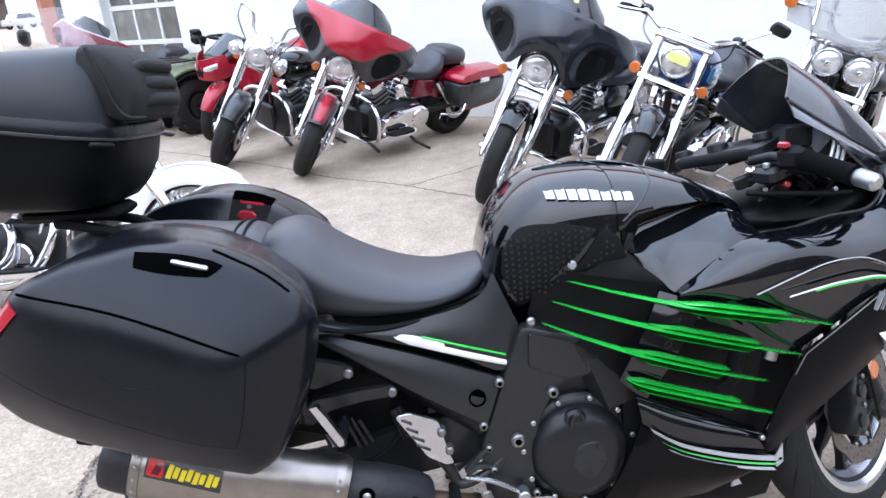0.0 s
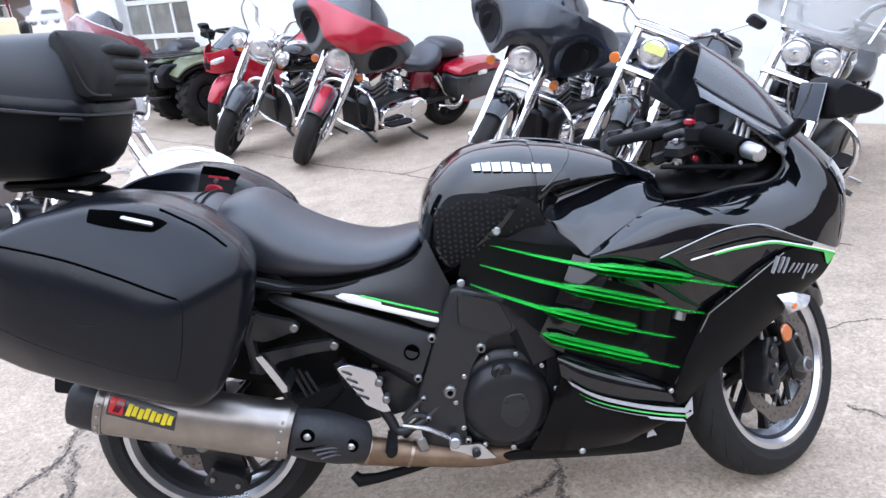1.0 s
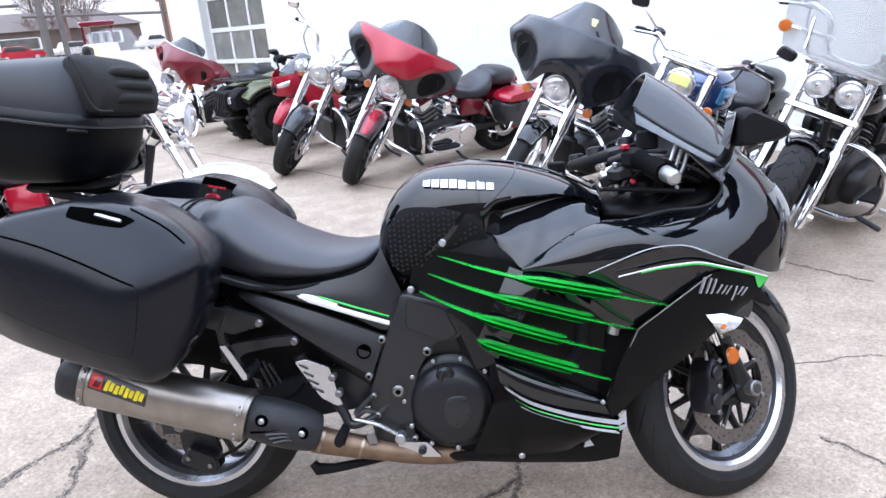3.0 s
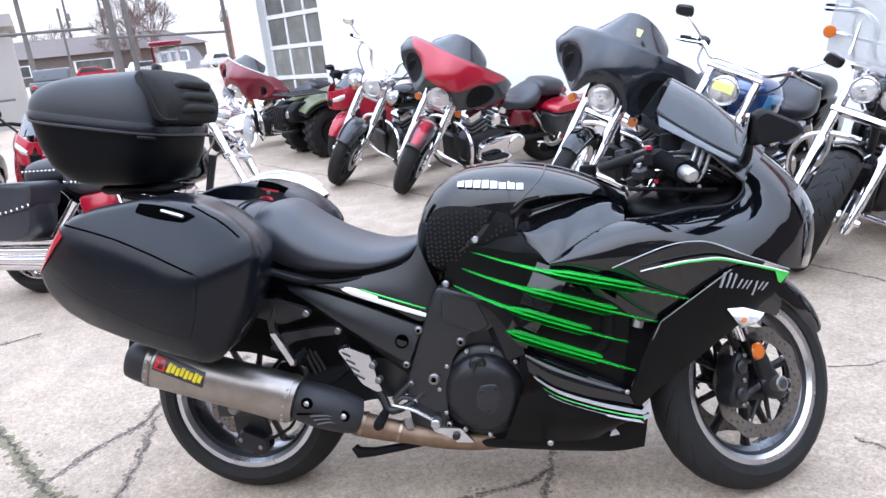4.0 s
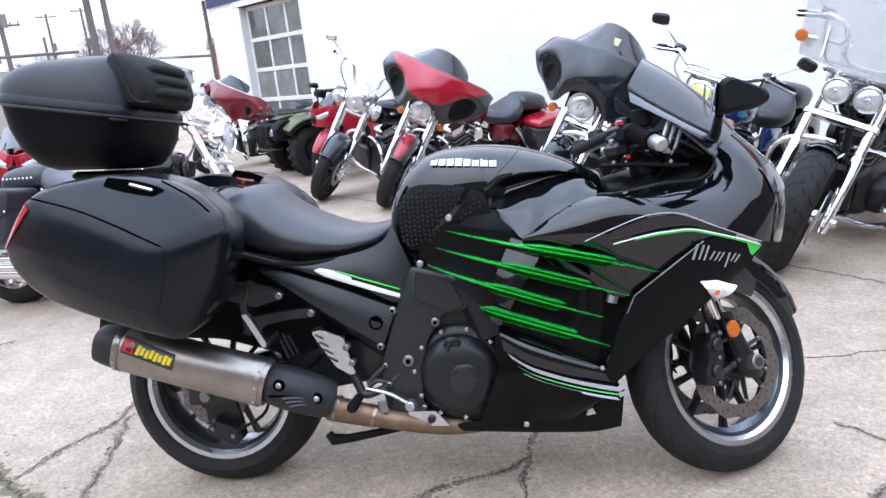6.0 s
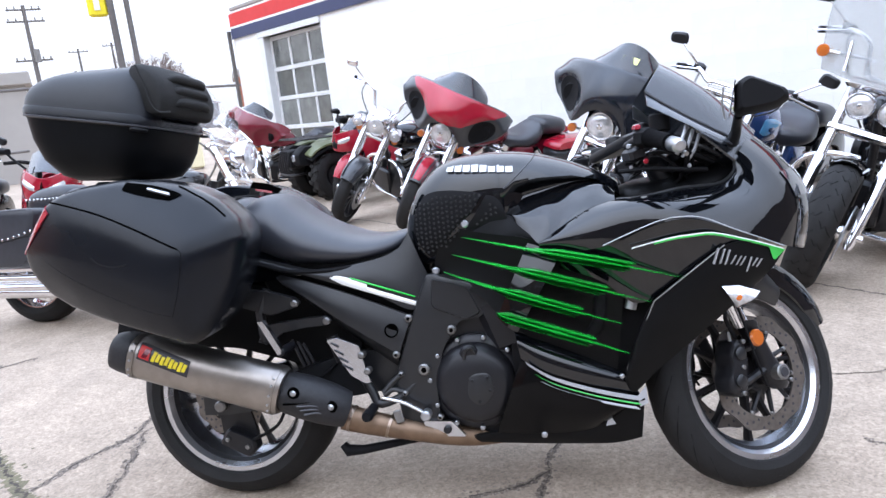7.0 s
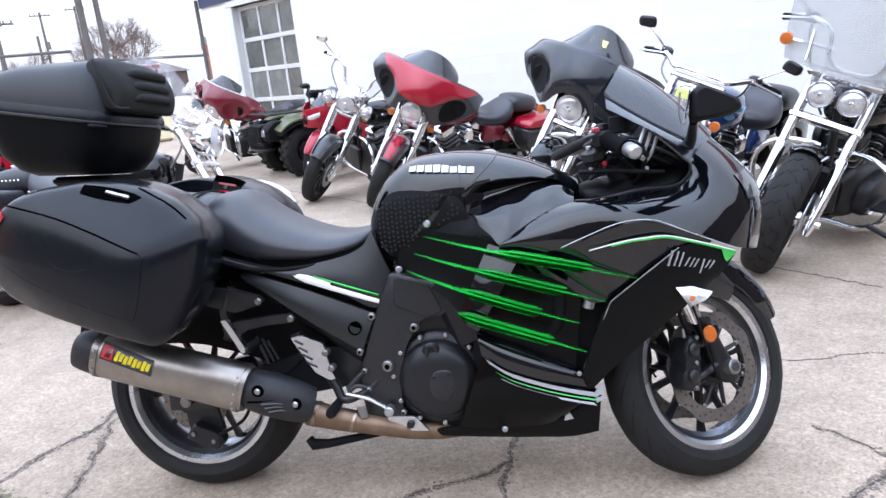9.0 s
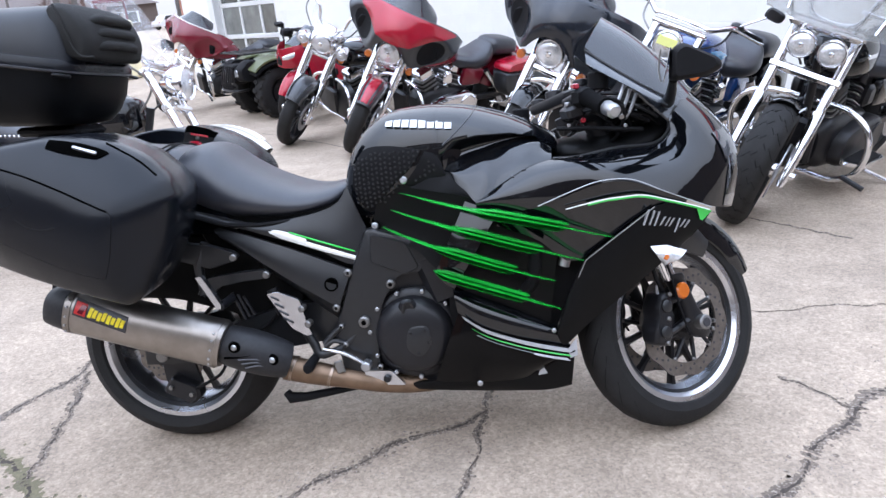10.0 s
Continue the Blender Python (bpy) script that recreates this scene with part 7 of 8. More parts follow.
        rings = []
        for f_ in np.linspace(0, 1, 10):
            ring = [(hx + 0.02 - 0.30 * f_ - 0.12 * b_ * b_, b_ * sw * (0.72 + 0.5 * math.sin(1.9 * f_ + 0.2) * 0.55), sz0 + f_ * sh * (1 - 0.18 * b_ * b_)) for b_ in np.linspace(-1, 1, 15)]
            rings.append(ring + [(p[0] - 0.004, p[1], p[2]) for p in ring[::-1]])
        shd = part("windshield", Geo().loft(rings), cfg.get("glass", CLEARSHIELD), root, "tall clear windshield", m=turn)
        for s in (-1, 1):
            part("shield_bracket", Geo().tube([(hx - 0.02, s * sw * 0.5, sz0 + 0.03), (hx - 0.10, s * sw * 0.56, sz0 + sh * 0.25)], 0.006, 8), CHROME, shd)
        if cfg.get("shieldtag"):
            part("sticker", Geo().box((0.004, 0.16, 0.06), pose(hx - 0.165, 0.02, sz0 + sh * 0.66, 0, -30, 0), 0.001), PALEYELLOW, shd, "pale yellow sticker")
    # tank, dash, seat
    tz = cfg.get("tz", 0.80)
    tk = part("fuel_tank", body_loft([(-0.46, 0.05, tz - 0.06, tz + 0.06), (-0.50, 0.11, tz - 0.10, tz + 0.10), (-0.62, 0.155, tz - 0.13, tz + 0.125), (-0.78, 0.15, tz - 0.14, tz + 0.11), (-0.93, 0.105, tz - 0.13, tz + 0.05), (-1.0, 0.05, tz - 0.12, tz - 0.01)]), cfg.get("tank", paint), root, "painted teardrop fuel tank")
    part("tank_console", body_loft([(-0.55, 0.03, tz + 0.08, tz + 0.125), (-0.65, 0.05, tz + 0.09, tz + 0.142), (-0.80, 0.045, tz + 0.06, tz + 0.122), (-0.93, 0.02, tz, tz + 0.06)]), CHROME, tk)
    for s in (-1, 1):
        part("tank_badge", Geo().puff(rounded([(-0.06, -0.012), (0.06, -0.012), (0.06, 0.012), (-0.06, 0.012)], 0.01), [(0, 1), (0.006, 0.9)], pose(-0.68, s * 0.153, tz + 0.005, 0, 0, 0) @ Matrix.Diagonal((1, s, 1, 1))), CHROME if not cfg.get("badge") else cfg["badge"], tk)
    st = part("rider_seat", body_loft([(-0.93, 0.06, 0.63, 0.72), (-1.0, 0.13, 0.62, 0.735), (-1.12, 0.175, 0.61, 0.735), (-1.25, 0.18, 0.61, 0.775), (-1.33, 0.15, 0.64, 0.82), (-1.37, 0.10, 0.68, 0.83)]), VINYL, root, "black leather seat")
    part("passenger_seat", body_loft([(-1.32, 0.08, 0.70, 0.80), (-1.38, 0.14, 0.69, 0.85), (-1.52, 0.145, 0.68, 0.845), (-1.64, 0.12, 0.68, 0.82), (-1.70, 0.06, 0.69, 0.78)]), VINYL, root, "black leather passenger seat")
    rf = part("rear_fender", arc_fender(-wb, rr, rr + 0.045, 0.115, 20, 172, 0.14), cfg.get("rpaint", paint2), root, "painted rear fender")
    part("tail_lamp", Geo().box((0.05, 0.09, 0.06), pose(-wb - rr - 0.01, 0, rr + 0.22, 0, 20, 0), 0.015), REDLENS, rf)
    if cfg.get("flame"):
        for s in (-1, 1):
            part("tank_flame", Geo().puff(rounded([(-0.56, tz - 0.03), (-0.60, tz + 0.05), (-0.70, tz + 0.045), (-0.82, tz + 0.0), (-0.70, tz - 0.02), (-0.64, tz - 0.06)], 0.02), [(0.10, 0.9), (0.150, 1.0), (0.157, 0.8)], Matrix.Diagonal((1, s, 1, 1))), cfg["flame"], tk, "light blue flame on the tank")
    # engine: crankcase, two finned cylinders, covers
    en = part("engine_case", body_loft([(-0.55, 0.08, 0.22, 0.40), (-0.62, 0.12, 0.17, 0.46), (-0.80, 0.13, 0.16, 0.48), (-0.98, 0.13, 0.18, 0.47), (-1.12, 0.11, 0.20, 0.42), (-1.18, 0.06, 0.24, 0.36)], 0.5, 0.6), BLACKMETAL if cfg.get("darkengine", True) else ALLOY, root, "V-twin engine")
    shine = BLACKMETAL if cfg.get("blackout") else CHROME
    for ang, cx in ((22, -0.72), (-22, -0.90)):
        M = pose(cx, 0, 0.42, 0, ang, 0)
        cyl_ = part("cylinder", Geo().lathe([(0.06, 0.0), (0.06, 0.20)], M, 20), BLACKMETAL, en)
        for k in range(8):
            part("cooling_fin", Geo().puff(rounded([(-0.085, -0.085), (0.085, -0.085), (0.085, 0.085), (-0.085, 0.085)], 0.03), [(0.015 + 0.02 * k, 1.0), (0.022 + 0.02 * k, 1.0)], M, "xy"), ALLOY if k % 2 else BLACKMETAL, cyl_)
        part("rocker_cover", Geo().puff(rounded([(-0.08, -0.09), (0.08, -0.09), (0.08, 0.09), (-0.08, 0.09)], 0.03), [(0.18, 0.95), (0.19, 1.0), (0.235, 0.95), (0.25, 0.75)], M, "xy"), shine, cyl_, "rocker cover")
        part("pushrod_tube", Geo().tube([(cx, -0.11, 0.36), (cx + ang * 0.0045, -0.10, 0.60)], 0.012, 8), shine, cyl_)
    part("primary_cover", Geo().puff(rounded([(-0.62, 0.25), (-0.68, 0.19), (-1.0, 0.20), (-1.16, 0.24), (-1.18, 0.36), (-1.08, 0.43), (-0.80, 0.42), (-0.64, 0.38)], 0.06), [(0.11, 1.0), (0.16, 1.0), (0.185, 0.93), (0.195, 0.78), (0.198, 0.5)]), cfg.get("covers_in", CHROME), en, "smooth primary cover")
    part("derby_cover", disc(0.085, 0.016, 28, pose(-1.03, 0.200, 0.315), 0.005), shine, en)
    part("air_cleaner", disc(0.09, 0.06, 26, pose(-0.80, -0.19, 0.56), 0.015), shine, en)
    part("timing_cover", disc(0.075, 0.03, 24, pose(-0.80, -0.145, 0.31), 0.008), shine, en)
    part("horn", Geo().puff(rounded([(-0.05, -0.06), (0.05, -0.06), (0.04, 0.06), (-0.04, 0.06)], 0.03), [(0.14, 0.85), (0.16, 1.0), (0.18, 0.7)], pose(-0.81, 0, 0.58)), shine, en, "horn cover")
    for k, z in enumerate((0.20, 0.27)):
        part("exhaust_pipe", Geo().tube([(-0.66 - 0.25 * k, -0.09, 0.52), (-0.60 - 0.2 * k, -0.16, 0.42), (-0.75 - 0.1 * k, -0.19, z + 0.02), (-1.1, -0.20, z), (-1.9, -0.22, z + 0.02)], [0.022, 0.022, 0.024, 0.036, 0.042], 12, 22), shine, root, "exhaust pipe")
    part("frame_downtube", Geo().tube([(-0.40, 0, 0.80), (-0.46, 0, 0.55), (-0.52, 0, 0.20), (-0.75, 0, 0.14), (-1.20, 0, 0.16)], 0.022, 10, 18), BLACKMETAL, root)
    part("oil_cooler", Geo().box((0.06, 0.20, 0.26), pose(-0.43, 0, 0.36, 0, 8, 0), 0.02), BLACKMETAL, root)
    if cfg.get("guard", True):
        g_ = part("engine_guard", Geo().tube([(-0.44, 0.05, 0.58), (-0.42, 0.20, 0.58), (-0.40, 0.32, 0.53), (-0.40, 0.37, 0.42), (-0.42, 0.34, 0.28), (-0.48, 0.22, 0.19), (-0.52, 0.06, 0.17), (-0.52, -0.06, 0.17), (-0.48, -0.22, 0.19), (-0.42, -0.34, 0.28), (-0.40, -0.37, 0.42), (-0.40, -0.32, 0.53), (-0.42, -0.20, 0.58), (-0.44, -0.05, 0.58)], 0.016, 10, 64), CHROME, root, "chrome engine guard")
        for s in (-1, 1):
            part("leg_shield", Geo().puff(rounded([(0.07, 0.22), (0.22, 0.24), (0.335, 0.34), (0.345, 0.46), (0.30, 0.55), (0.16, 0.60), (0.07, 0.58)], 0.04), [(-0.485, 0.92), (-0.475, 1.0), (-0.445, 1.0), (-0.425, 0.9)], Matrix.Diagonal((1, s, 1, 1)), "yz"), SATIN, g_, "black leg shield") if cfg.get("lowers") else None
            part("highway_peg", Geo().tube([(-0.38, s * 0.30, 0.26), (-0.36, s * 0.42, 0.24)], 0.014, 8), BLACKMETAL, g_)
    for s in (-1, 1):
        fb = part("floorboard", Geo().puff(rounded([(-0.58, 0.20), (-0.90, 0.20), (-0.93, 0.27), (-0.88, 0.33), (-0.62, 0.32)], 0.03), [(0.245, 0.97), (0.25, 1.0), (0.268, 1.0)], Matrix.Diagonal((1, s, 1, 1)), "xy"), CHROME, root, "chrome edged floorboard")
        part("board_mat", Geo().puff(rounded([(-0.60, 0.212), (-0.89, 0.212), (-0.90, 0.26), (-0.87, 0.315), (-0.63, 0.308)], 0.03), [(0.269, 1), (0.275, 0.97)], Matrix.Diagonal((1, s, 1, 1)), "xy"), MATTE, fb)
        part("shock", Geo().tube([(-1.28, s * 0.13, 0.58), (-1.46, s * 0.13, 0.36)], 0.028, 10), CHROME, root)
        part("swingarm", Geo().box((0.52, 0.035, 0.06), pose(-wb + 0.27, s * 0.115, rr + 0.01), 0.012), BLACKMETAL, root)
        part("side_panel", Geo().puff(rounded([(-0.98, 0.48), (-1.22, 0.46), (-1.26, 0.60), (-1.02, 0.64)], 0.04), [(0.11, 1.0), (0.14, 0.96), (0.15, 0.8)], Matrix.Diagonal((1, s, 1, 1))), cfg.get("side", cfg.get("tank", paint)), root)
    part("side_stand", Geo().tube([(-0.92, 0.15, 0.20), (-0.96, 0.24, 0.13), (-1.02, 0.36, 0.092)], 0.014, 8), CHROME if cfg.get("chromestand") else BLACKMETAL, root)
    if cfg.get("bags"):
        for s in (-1, 1):
            O_ = rounded([(-1.33, 0.60), (-1.36, 0.42), (-1.45, 0.34), (-1.85, 0.36), (-1.97, 0.44), (-1.98, 0.60)], 0.05)
            bg = part("saddlebag", Geo().puff(O_, [(0.155, 0.94), (0.165, 0.99), (0.30, 1.0), (0.345, 0.96), (0.365, 0.86)], Matrix.Diagonal((1, s, 1, 1))), paint2, root, "painted hard saddlebag")
            part("bag_lid", Geo().puff(rounded([(-1.33, 0.603), (-1.36, 0.665), (-1.60, 0.69), (-1.93, 0.675), (-1.985, 0.603)], 0.04), [(0.155, 0.96), (0.165, 1.0), (0.32, 1.0), (0.36, 0.9)], Matrix.Diagonal((1, s, 1, 1))), paint, bg)
            part("bag_stripe", Geo().puff(rounded([(-1.45, 0.345), (-1.85, 0.365), (-1.95, 0.43), (-1.40, 0.40)], 0.03), [(0.28, 1.0), (0.352, 0.99), (0.362, 0.9)], Matrix.Diagonal((1, s, 1, 1))), paint, bg)
            part("bag_latch", Geo().box((0.12, 0.012, 0.045), pose(-1.66, s * 0.364, 0.595), 0.006), CHROME, bg, "chrome bag latch")
            part("bag_guard", Geo().tube([(-1.30, s * 0.20, 0.30), (-1.36, s * 0.36, 0.34), (-1.42, s * 0.37, 0.42)], 0.011, 8, 10), CHROME, bg)
    return root


HEAD = -138.0
cruiser("red and charcoal touring cruiser with batwing fairing and saddlebags", (0.041, 4.132, 0.853), HEAD, dict(paint=REDPAINT, paint2=CHARCOAL, tank=CRIMSON, fairing=True, fender="full", bags=True, tag=WHITE, lowers=False, steer=44, badge=YELLOW, rpaint=CRIMSON, screen=0.110, wheel="black"))
cruiser("blue-black cruiser with batwing fairing and spoked front wheel", (1.295, 2.888, 0.839), HEAD, dict(paint=BLACKBLUE, fairing=True, wheel="wire", fr=0.335, fw=0.115, steer=26, tag=PALEYELLOW, tagz=True, screen=0.130, fpaint=GLOSS, sig=(0.22, 0.76)))
cruiser("chrome laden cruiser with charcoal fender and clear windshield", (-0.675, 4.735, 0.945), HEAD, dict(paint=CHARCOAL, paint2=CHARCOAL, tank=GLOSS, fender="full", aux=True, shield=(0.24, 0.24, 1.06), steer=42, lowers=True, wheel="black", chromectl=True, bags=True))
cruiser("dark blue cruiser with long chrome fork and wire wheel", (1.90, 2.27, 0.88), HEAD + 6, dict(paint=BLUE, tank=BLUE, wheel="wire", fr=0.35, fw=0.10, rake=33, wb=1.72, steer=20, sticker=PALEYELLOW, guard=False, hr=0.08, bar=(1.04, 0.40, -0.56), covers=False, fpaint=GLOSS, span=0.13, badge=LIGHTBLUE, flame=LIGHTBLUE, rpaint=GLOSS, chromestand=True))
cruiser("black cruiser with twin round headlights and grey windshield", (2.50, 1.80, 0.85), HEAD + 4, dict(paint=GLOSS, dual=True, fr=0.325, fw=0.16, wheel="black", rake=30, steer=18, span=0.145, bar=(1.16, 0.42, -0.50), shield=(0.40, 0.62, 0.98), shieldtag=True, glass=GREYSHIELD, short=(84, 140), covers_in=BLACKMETAL, tread=True, covers=False, slim=0.8, blackout=True, chromestand=True, sig=(0.33, 1.07)))
cruiser("black cruiser with fairing at the end of the row", (3.72, 0.95, 0.86), HEAD + 2, dict(paint=GLOSS, fairing=True, wheel="wire", fr=0.33, steer=20, tag=YELLOW))
cruiser("dark red touring cruiser with batwing fairing beside a quad", (-3.30, 7.55, 0.85), HEAD + 4, dict(paint=CRIMSON, fairing=True, wheel="cast", fender="full", steer=30, fpaint=WHITEPAINT, bags=True, screen=0.10, piping=WHITE, vents=False))


# ---- sport bikes, quad, the studded cruiser behind ----
def sport_bike(label, at, heading, paint, lean=10.0, steer=24.0):
    """A faired sport bike; its front axle stands over the place at. Local x points ahead."""
    root = thing("sport_motorcycle", label, "motorcycle", pose(at[0], at[1], 0, 0, 0, heading) @ pose(0, 0, 0, -lean), "motorcycles in the row")
    tr = math.tan(radians(24))
    ax_o, ax_d = Vector((-0.04, 0, 0.30)), Vector((-math.sin(radians(24)), 0, math.cos(radians(24))))
    turn = Matrix.Translation(ax_o) @ Matrix.Rotation(radians(steer), 4, ax_d) @ Matrix.Translation(-ax_o)
    cruiser_wheel(root, turn @ pose(0, 0, 0.30), 0.30, 0.12, 0.222, "black", "front_wheel")
    cruiser_wheel(root, pose(-1.40, 0, 0.31), 0.31, 0.18, 0.222, "black", "rear_wheel")
    part("front_mudguard", arc_fender(0, 0.30, 0.328, 0.075, 20, 150, 0.08), paint, root, "painted front mudguard", m=turn)
    for s in (-1, 1):
        part("fork_leg", Geo().tube([(0, s * 0.10, 0.28), (-0.30 * tr, s * 0.10, 0.58), (-0.62 * tr, s * 0.10, 0.92)], [0.026, 0.028, 0.026], 12), BLACKMETAL, root, m=turn)
        part("handlebar", Geo().tube([(-0.30, s * 0.10, 0.92), (-0.36, s * 0.24, 0.92), (-0.42, s * 0.36, 0.89)], 0.016, 10), MATTE, root, m=turn)
        f = part("side_fairing", Geo().patch([(-0.05, 0.13, 0.80), (-0.25, 0.215, 0.78), (-0.45, 0.225, 0.74), (-0.60, 0.20, 0.68)], [(-0.16, 0.17, 0.46), (-0.30, 0.20, 0.30), (-0.55, 0.195, 0.22), (-0.85, 0.17, 0.26)], s, 0.03, 0.01), paint, root, "painted side fairing")
        part("fairing_vent", Geo().patch([(-0.30, 0.236, 0.62), (-0.42, 0.24, 0.62)], [(-0.34, 0.232, 0.48), (-0.44, 0.232, 0.50)], s, 0.012, 0.01, 6, 4), MATTE, f)
        n_ = part("nose_half", Geo().patch([(-0.02, 0.16, 0.90), (0.08, 0.12, 0.88), (0.16, 0.05, 0.85), (0.18, 0.0, 0.84)], [(-0.05, 0.17, 0.68), (0.06, 0.14, 0.66), (0.15, 0.06, 0.65), (0.17, 0.0, 0.66)], s, 0.025, 0.01, 16, 8), paint, root, "painted nose fairing")
        part("headlight", Geo().patch([(0.075, 0.145, 0.825), (0.135, 0.098, 0.800), (0.17, 0.055, 0.775)], [(0.085, 0.140, 0.765), (0.14, 0.098, 0.745), (0.172, 0.055, 0.740)], s, 0.012, 0.008, 10, 5), CLEARLENS, n_, "slanted clear headlight")
        part("mirror", Geo().puff(rounded([(-0.04, -0.03), (0.07, -0.02), (0.07, 0.02), (-0.03, 0.03)], 0.02), [(-0.06, 0.8), (0.0, 1.0), (0.06, 0.8)], pose(-0.10, s * 0.33, 1.03, 0, 0, s * 20)), MATTE, root)
        part("mirror_stem", Geo().tube([(0.0, s * 0.14, 0.90), (-0.05, s * 0.25, 0.98), (-0.10, s * 0.30, 1.02)], 0.01, 8), MATTE, root)
    part("air_intake", Geo().box((0.05, 0.10, 0.10), pose(0.155, 0, 0.715, 0, 10, 0), 0.02), MATTE, root)
    rings = []
    for f_ in np.linspace(0, 1, 7):
        ring = [(0.07 - 0.28 * f_ - 0.10 * b_ * b_, b_ * 0.15, 0.89 + 0.17 * f_ - 0.05 * b_ * b_) for b_ in np.linspace(-1, 1, 13)]
        rings.append(ring + [(p[0], p[1], p[2] - 0.004) for p in ring[::-1]])
    part("windscreen", Geo().loft(rings), SMOKE, root, "smoked windscreen")
    part("fuel_tank", body_loft([(-0.30, 0.08, 0.74, 0.85), (-0.42, 0.16, 0.68, 0.93), (-0.58, 0.175, 0.66, 0.94), (-0.74, 0.12, 0.66, 0.86), (-0.82, 0.07, 0.68, 0.80)]), paint, root, "painted fuel tank")
    part("seat", body_loft([(-0.76, 0.08, 0.74, 0.81), (-0.90, 0.14, 0.73, 0.815), (-1.10, 0.13, 0.74, 0.84), (-1.18, 0.08, 0.78, 0.86)]), VINYL, root, "black seat")
    part("tail", body_loft([(-0.95, 0.13, 0.66, 0.76), (-1.15, 0.13, 0.70, 0.88), (-1.40, 0.10, 0.80, 0.93), (-1.58, 0.04, 0.86, 0.94)]), paint, root, "painted tail")
    part("engine", body_loft([(-0.30, 0.10, 0.30, 0.60), (-0.45, 0.15, 0.22, 0.66), (-0.75, 0.15, 0.22, 0.62), (-0.92, 0.10, 0.28, 0.50)]), BLACKMETAL, root)
    part("side_stand", Geo().tube([(-0.70, 0.14, 0.24), (-0.74, 0.26, 0.062)], 0.012, 8), BLACKMETAL, root)
    return root


sport_bike("red faired sport motorcycle between a quad and a cruiser", (-1.43, 5.98), -128, REDPAINT)
sport_bike("red faired sport motorcycle behind a studded cruiser", (-3.25, 3.25), -62, REDPAINT, 10, 10)


def quad(label, at, heading, paint=OLIVE):
    """An all-terrain vehicle; the middle of its front axle stands over the place at."""
    root = thing("quad_bike", label, "quad", pose(at[0], at[1], 0, 0, 0, heading))
    for x in (0.0, -1.22):
        for s in (-1, 1):
            hub = part("wheel", Geo().lathe([(0.02, -0.05), (0.13, -0.08), (0.15, 0.0), (0.13, 0.08), (0.02, 0.05)], None, 24, "y", shut=True), ALLOY if x else BLACKMETAL, root, m=pose(x, s * 0.40, 0.30, 0, 0, 14 if x == 0 else 0))
            part("tyre", tyre_geo(0.30, 0.24 if x else 0.21, 0.15, 40, 2.0), RUBBER, hub)
            lug = Geo().box((0.05, 0.075, 0.022), None, 0.006)
            first = None
            for k in range(18):
                for t in (-1, 1):
                    mm = pose(0, 0, 0, 0, 20 * k + 10 * (t > 0), 0) @ pose(0, t * 0.055, 0.302, 0, 0, 25 * t)
                    first = part("tread_lug", lug if first is None else first, RUBBER, hub, m=mm).data
    for s in (-1, 1):
        rings = []
        for a in np.linspace(42, 150, 16):
            ca, sa = math.cos(radians(a)), math.sin(radians(a))
            rings.append([(0.42 * ca, s * 0.18, 0.34 + 0.38 * sa), (0.43 * ca, s * 0.34, 0.345 + 0.39 * sa), (0.41 * ca, s * 0.53, 0.325 + 0.375 * sa), (0.40 * ca, s * 0.53, 0.315 + 0.365 * sa), (0.415 * ca, s * 0.34, 0.33 + 0.378 * sa), (0.41 * ca, s * 0.18, 0.33 + 0.37 * sa)])
        part("front_fender", Geo().loft(rings), paint, root, "painted front fender")
        flare = [[(p[0] * 1.02 - 0.01, p[1] * 1.03, p[2] - 0.045) for p in r] for r in rings]
        part("fender_flare", Geo().loft(flare), MATTE, root, "black fender flare")
        part("fender_flare", Geo().loft(flare), MATTE, root, "black fender flare", m=pose(-1.22, 0, 0.0))
        part("front_cheek", Geo().puff(rounded([(0.06, 0.44), (0.40, 0.46), (0.42, 0.60), (0.30, 0.70), (0.05, 0.68)], 0.04), [(s * 0.13, 0.96), (s * 0.16, 1.0), (s * 0.33, 1.0), (s * 0.36, 0.9)]), MATTE, root)
        part("rear_fender", Geo().loft([[(p[0] * 1.02, p[1], p[2]) for p in r] for r in rings]), paint, root, "painted rear fender", m=pose(-1.22, 0, 0.0))
        lamp = part("headlight", Geo().puff(rounded([(0.14, 0.50), (0.27, 0.52), (0.25, 0.61), (0.15, 0.60)], 0.03), [(0.34, 1.0), (0.40, 0.96), (0.42, 0.8)], Matrix.Diagonal((1, s, 1, 1)), "yz"), CLEARLENS, root, "clear quad headlight")
        part("handlebar", Geo().tube([(-0.42, s * 0.02, 0.88), (-0.42, s * 0.15, 0.98), (-0.50, s * 0.40, 0.98)], 0.013, 8, 10), BLACKMETAL, root)
        part("grip", Geo().tube([(-0.47, s * 0.30, 0.985), (-0.505, s * 0.42, 0.98)], 0.02, 8), MATTE, root)
        part("running_board", Geo().box((0.60, 0.16, 0.03), pose(-0.62, s * 0.34, 0.27), 0.01), MATTE, root)
        for k in range(2):
            part("suspension_arm", Geo().tube([(0.0, s * 0.12, 0.30 + 0.08 * k), (0.0, s * 0.33, 0.28 + 0.05 * k)], 0.015, 8), BLACKMETAL, root)
    part("front_grille", Geo().puff(rounded([(-0.14, 0.42), (0.14, 0.42), (0.16, 0.66), (-0.16, 0.66)], 0.04), [(0.30, 1.0), (0.40, 0.92), (0.42, 0.8)], None, "yz"), MATTE, root)
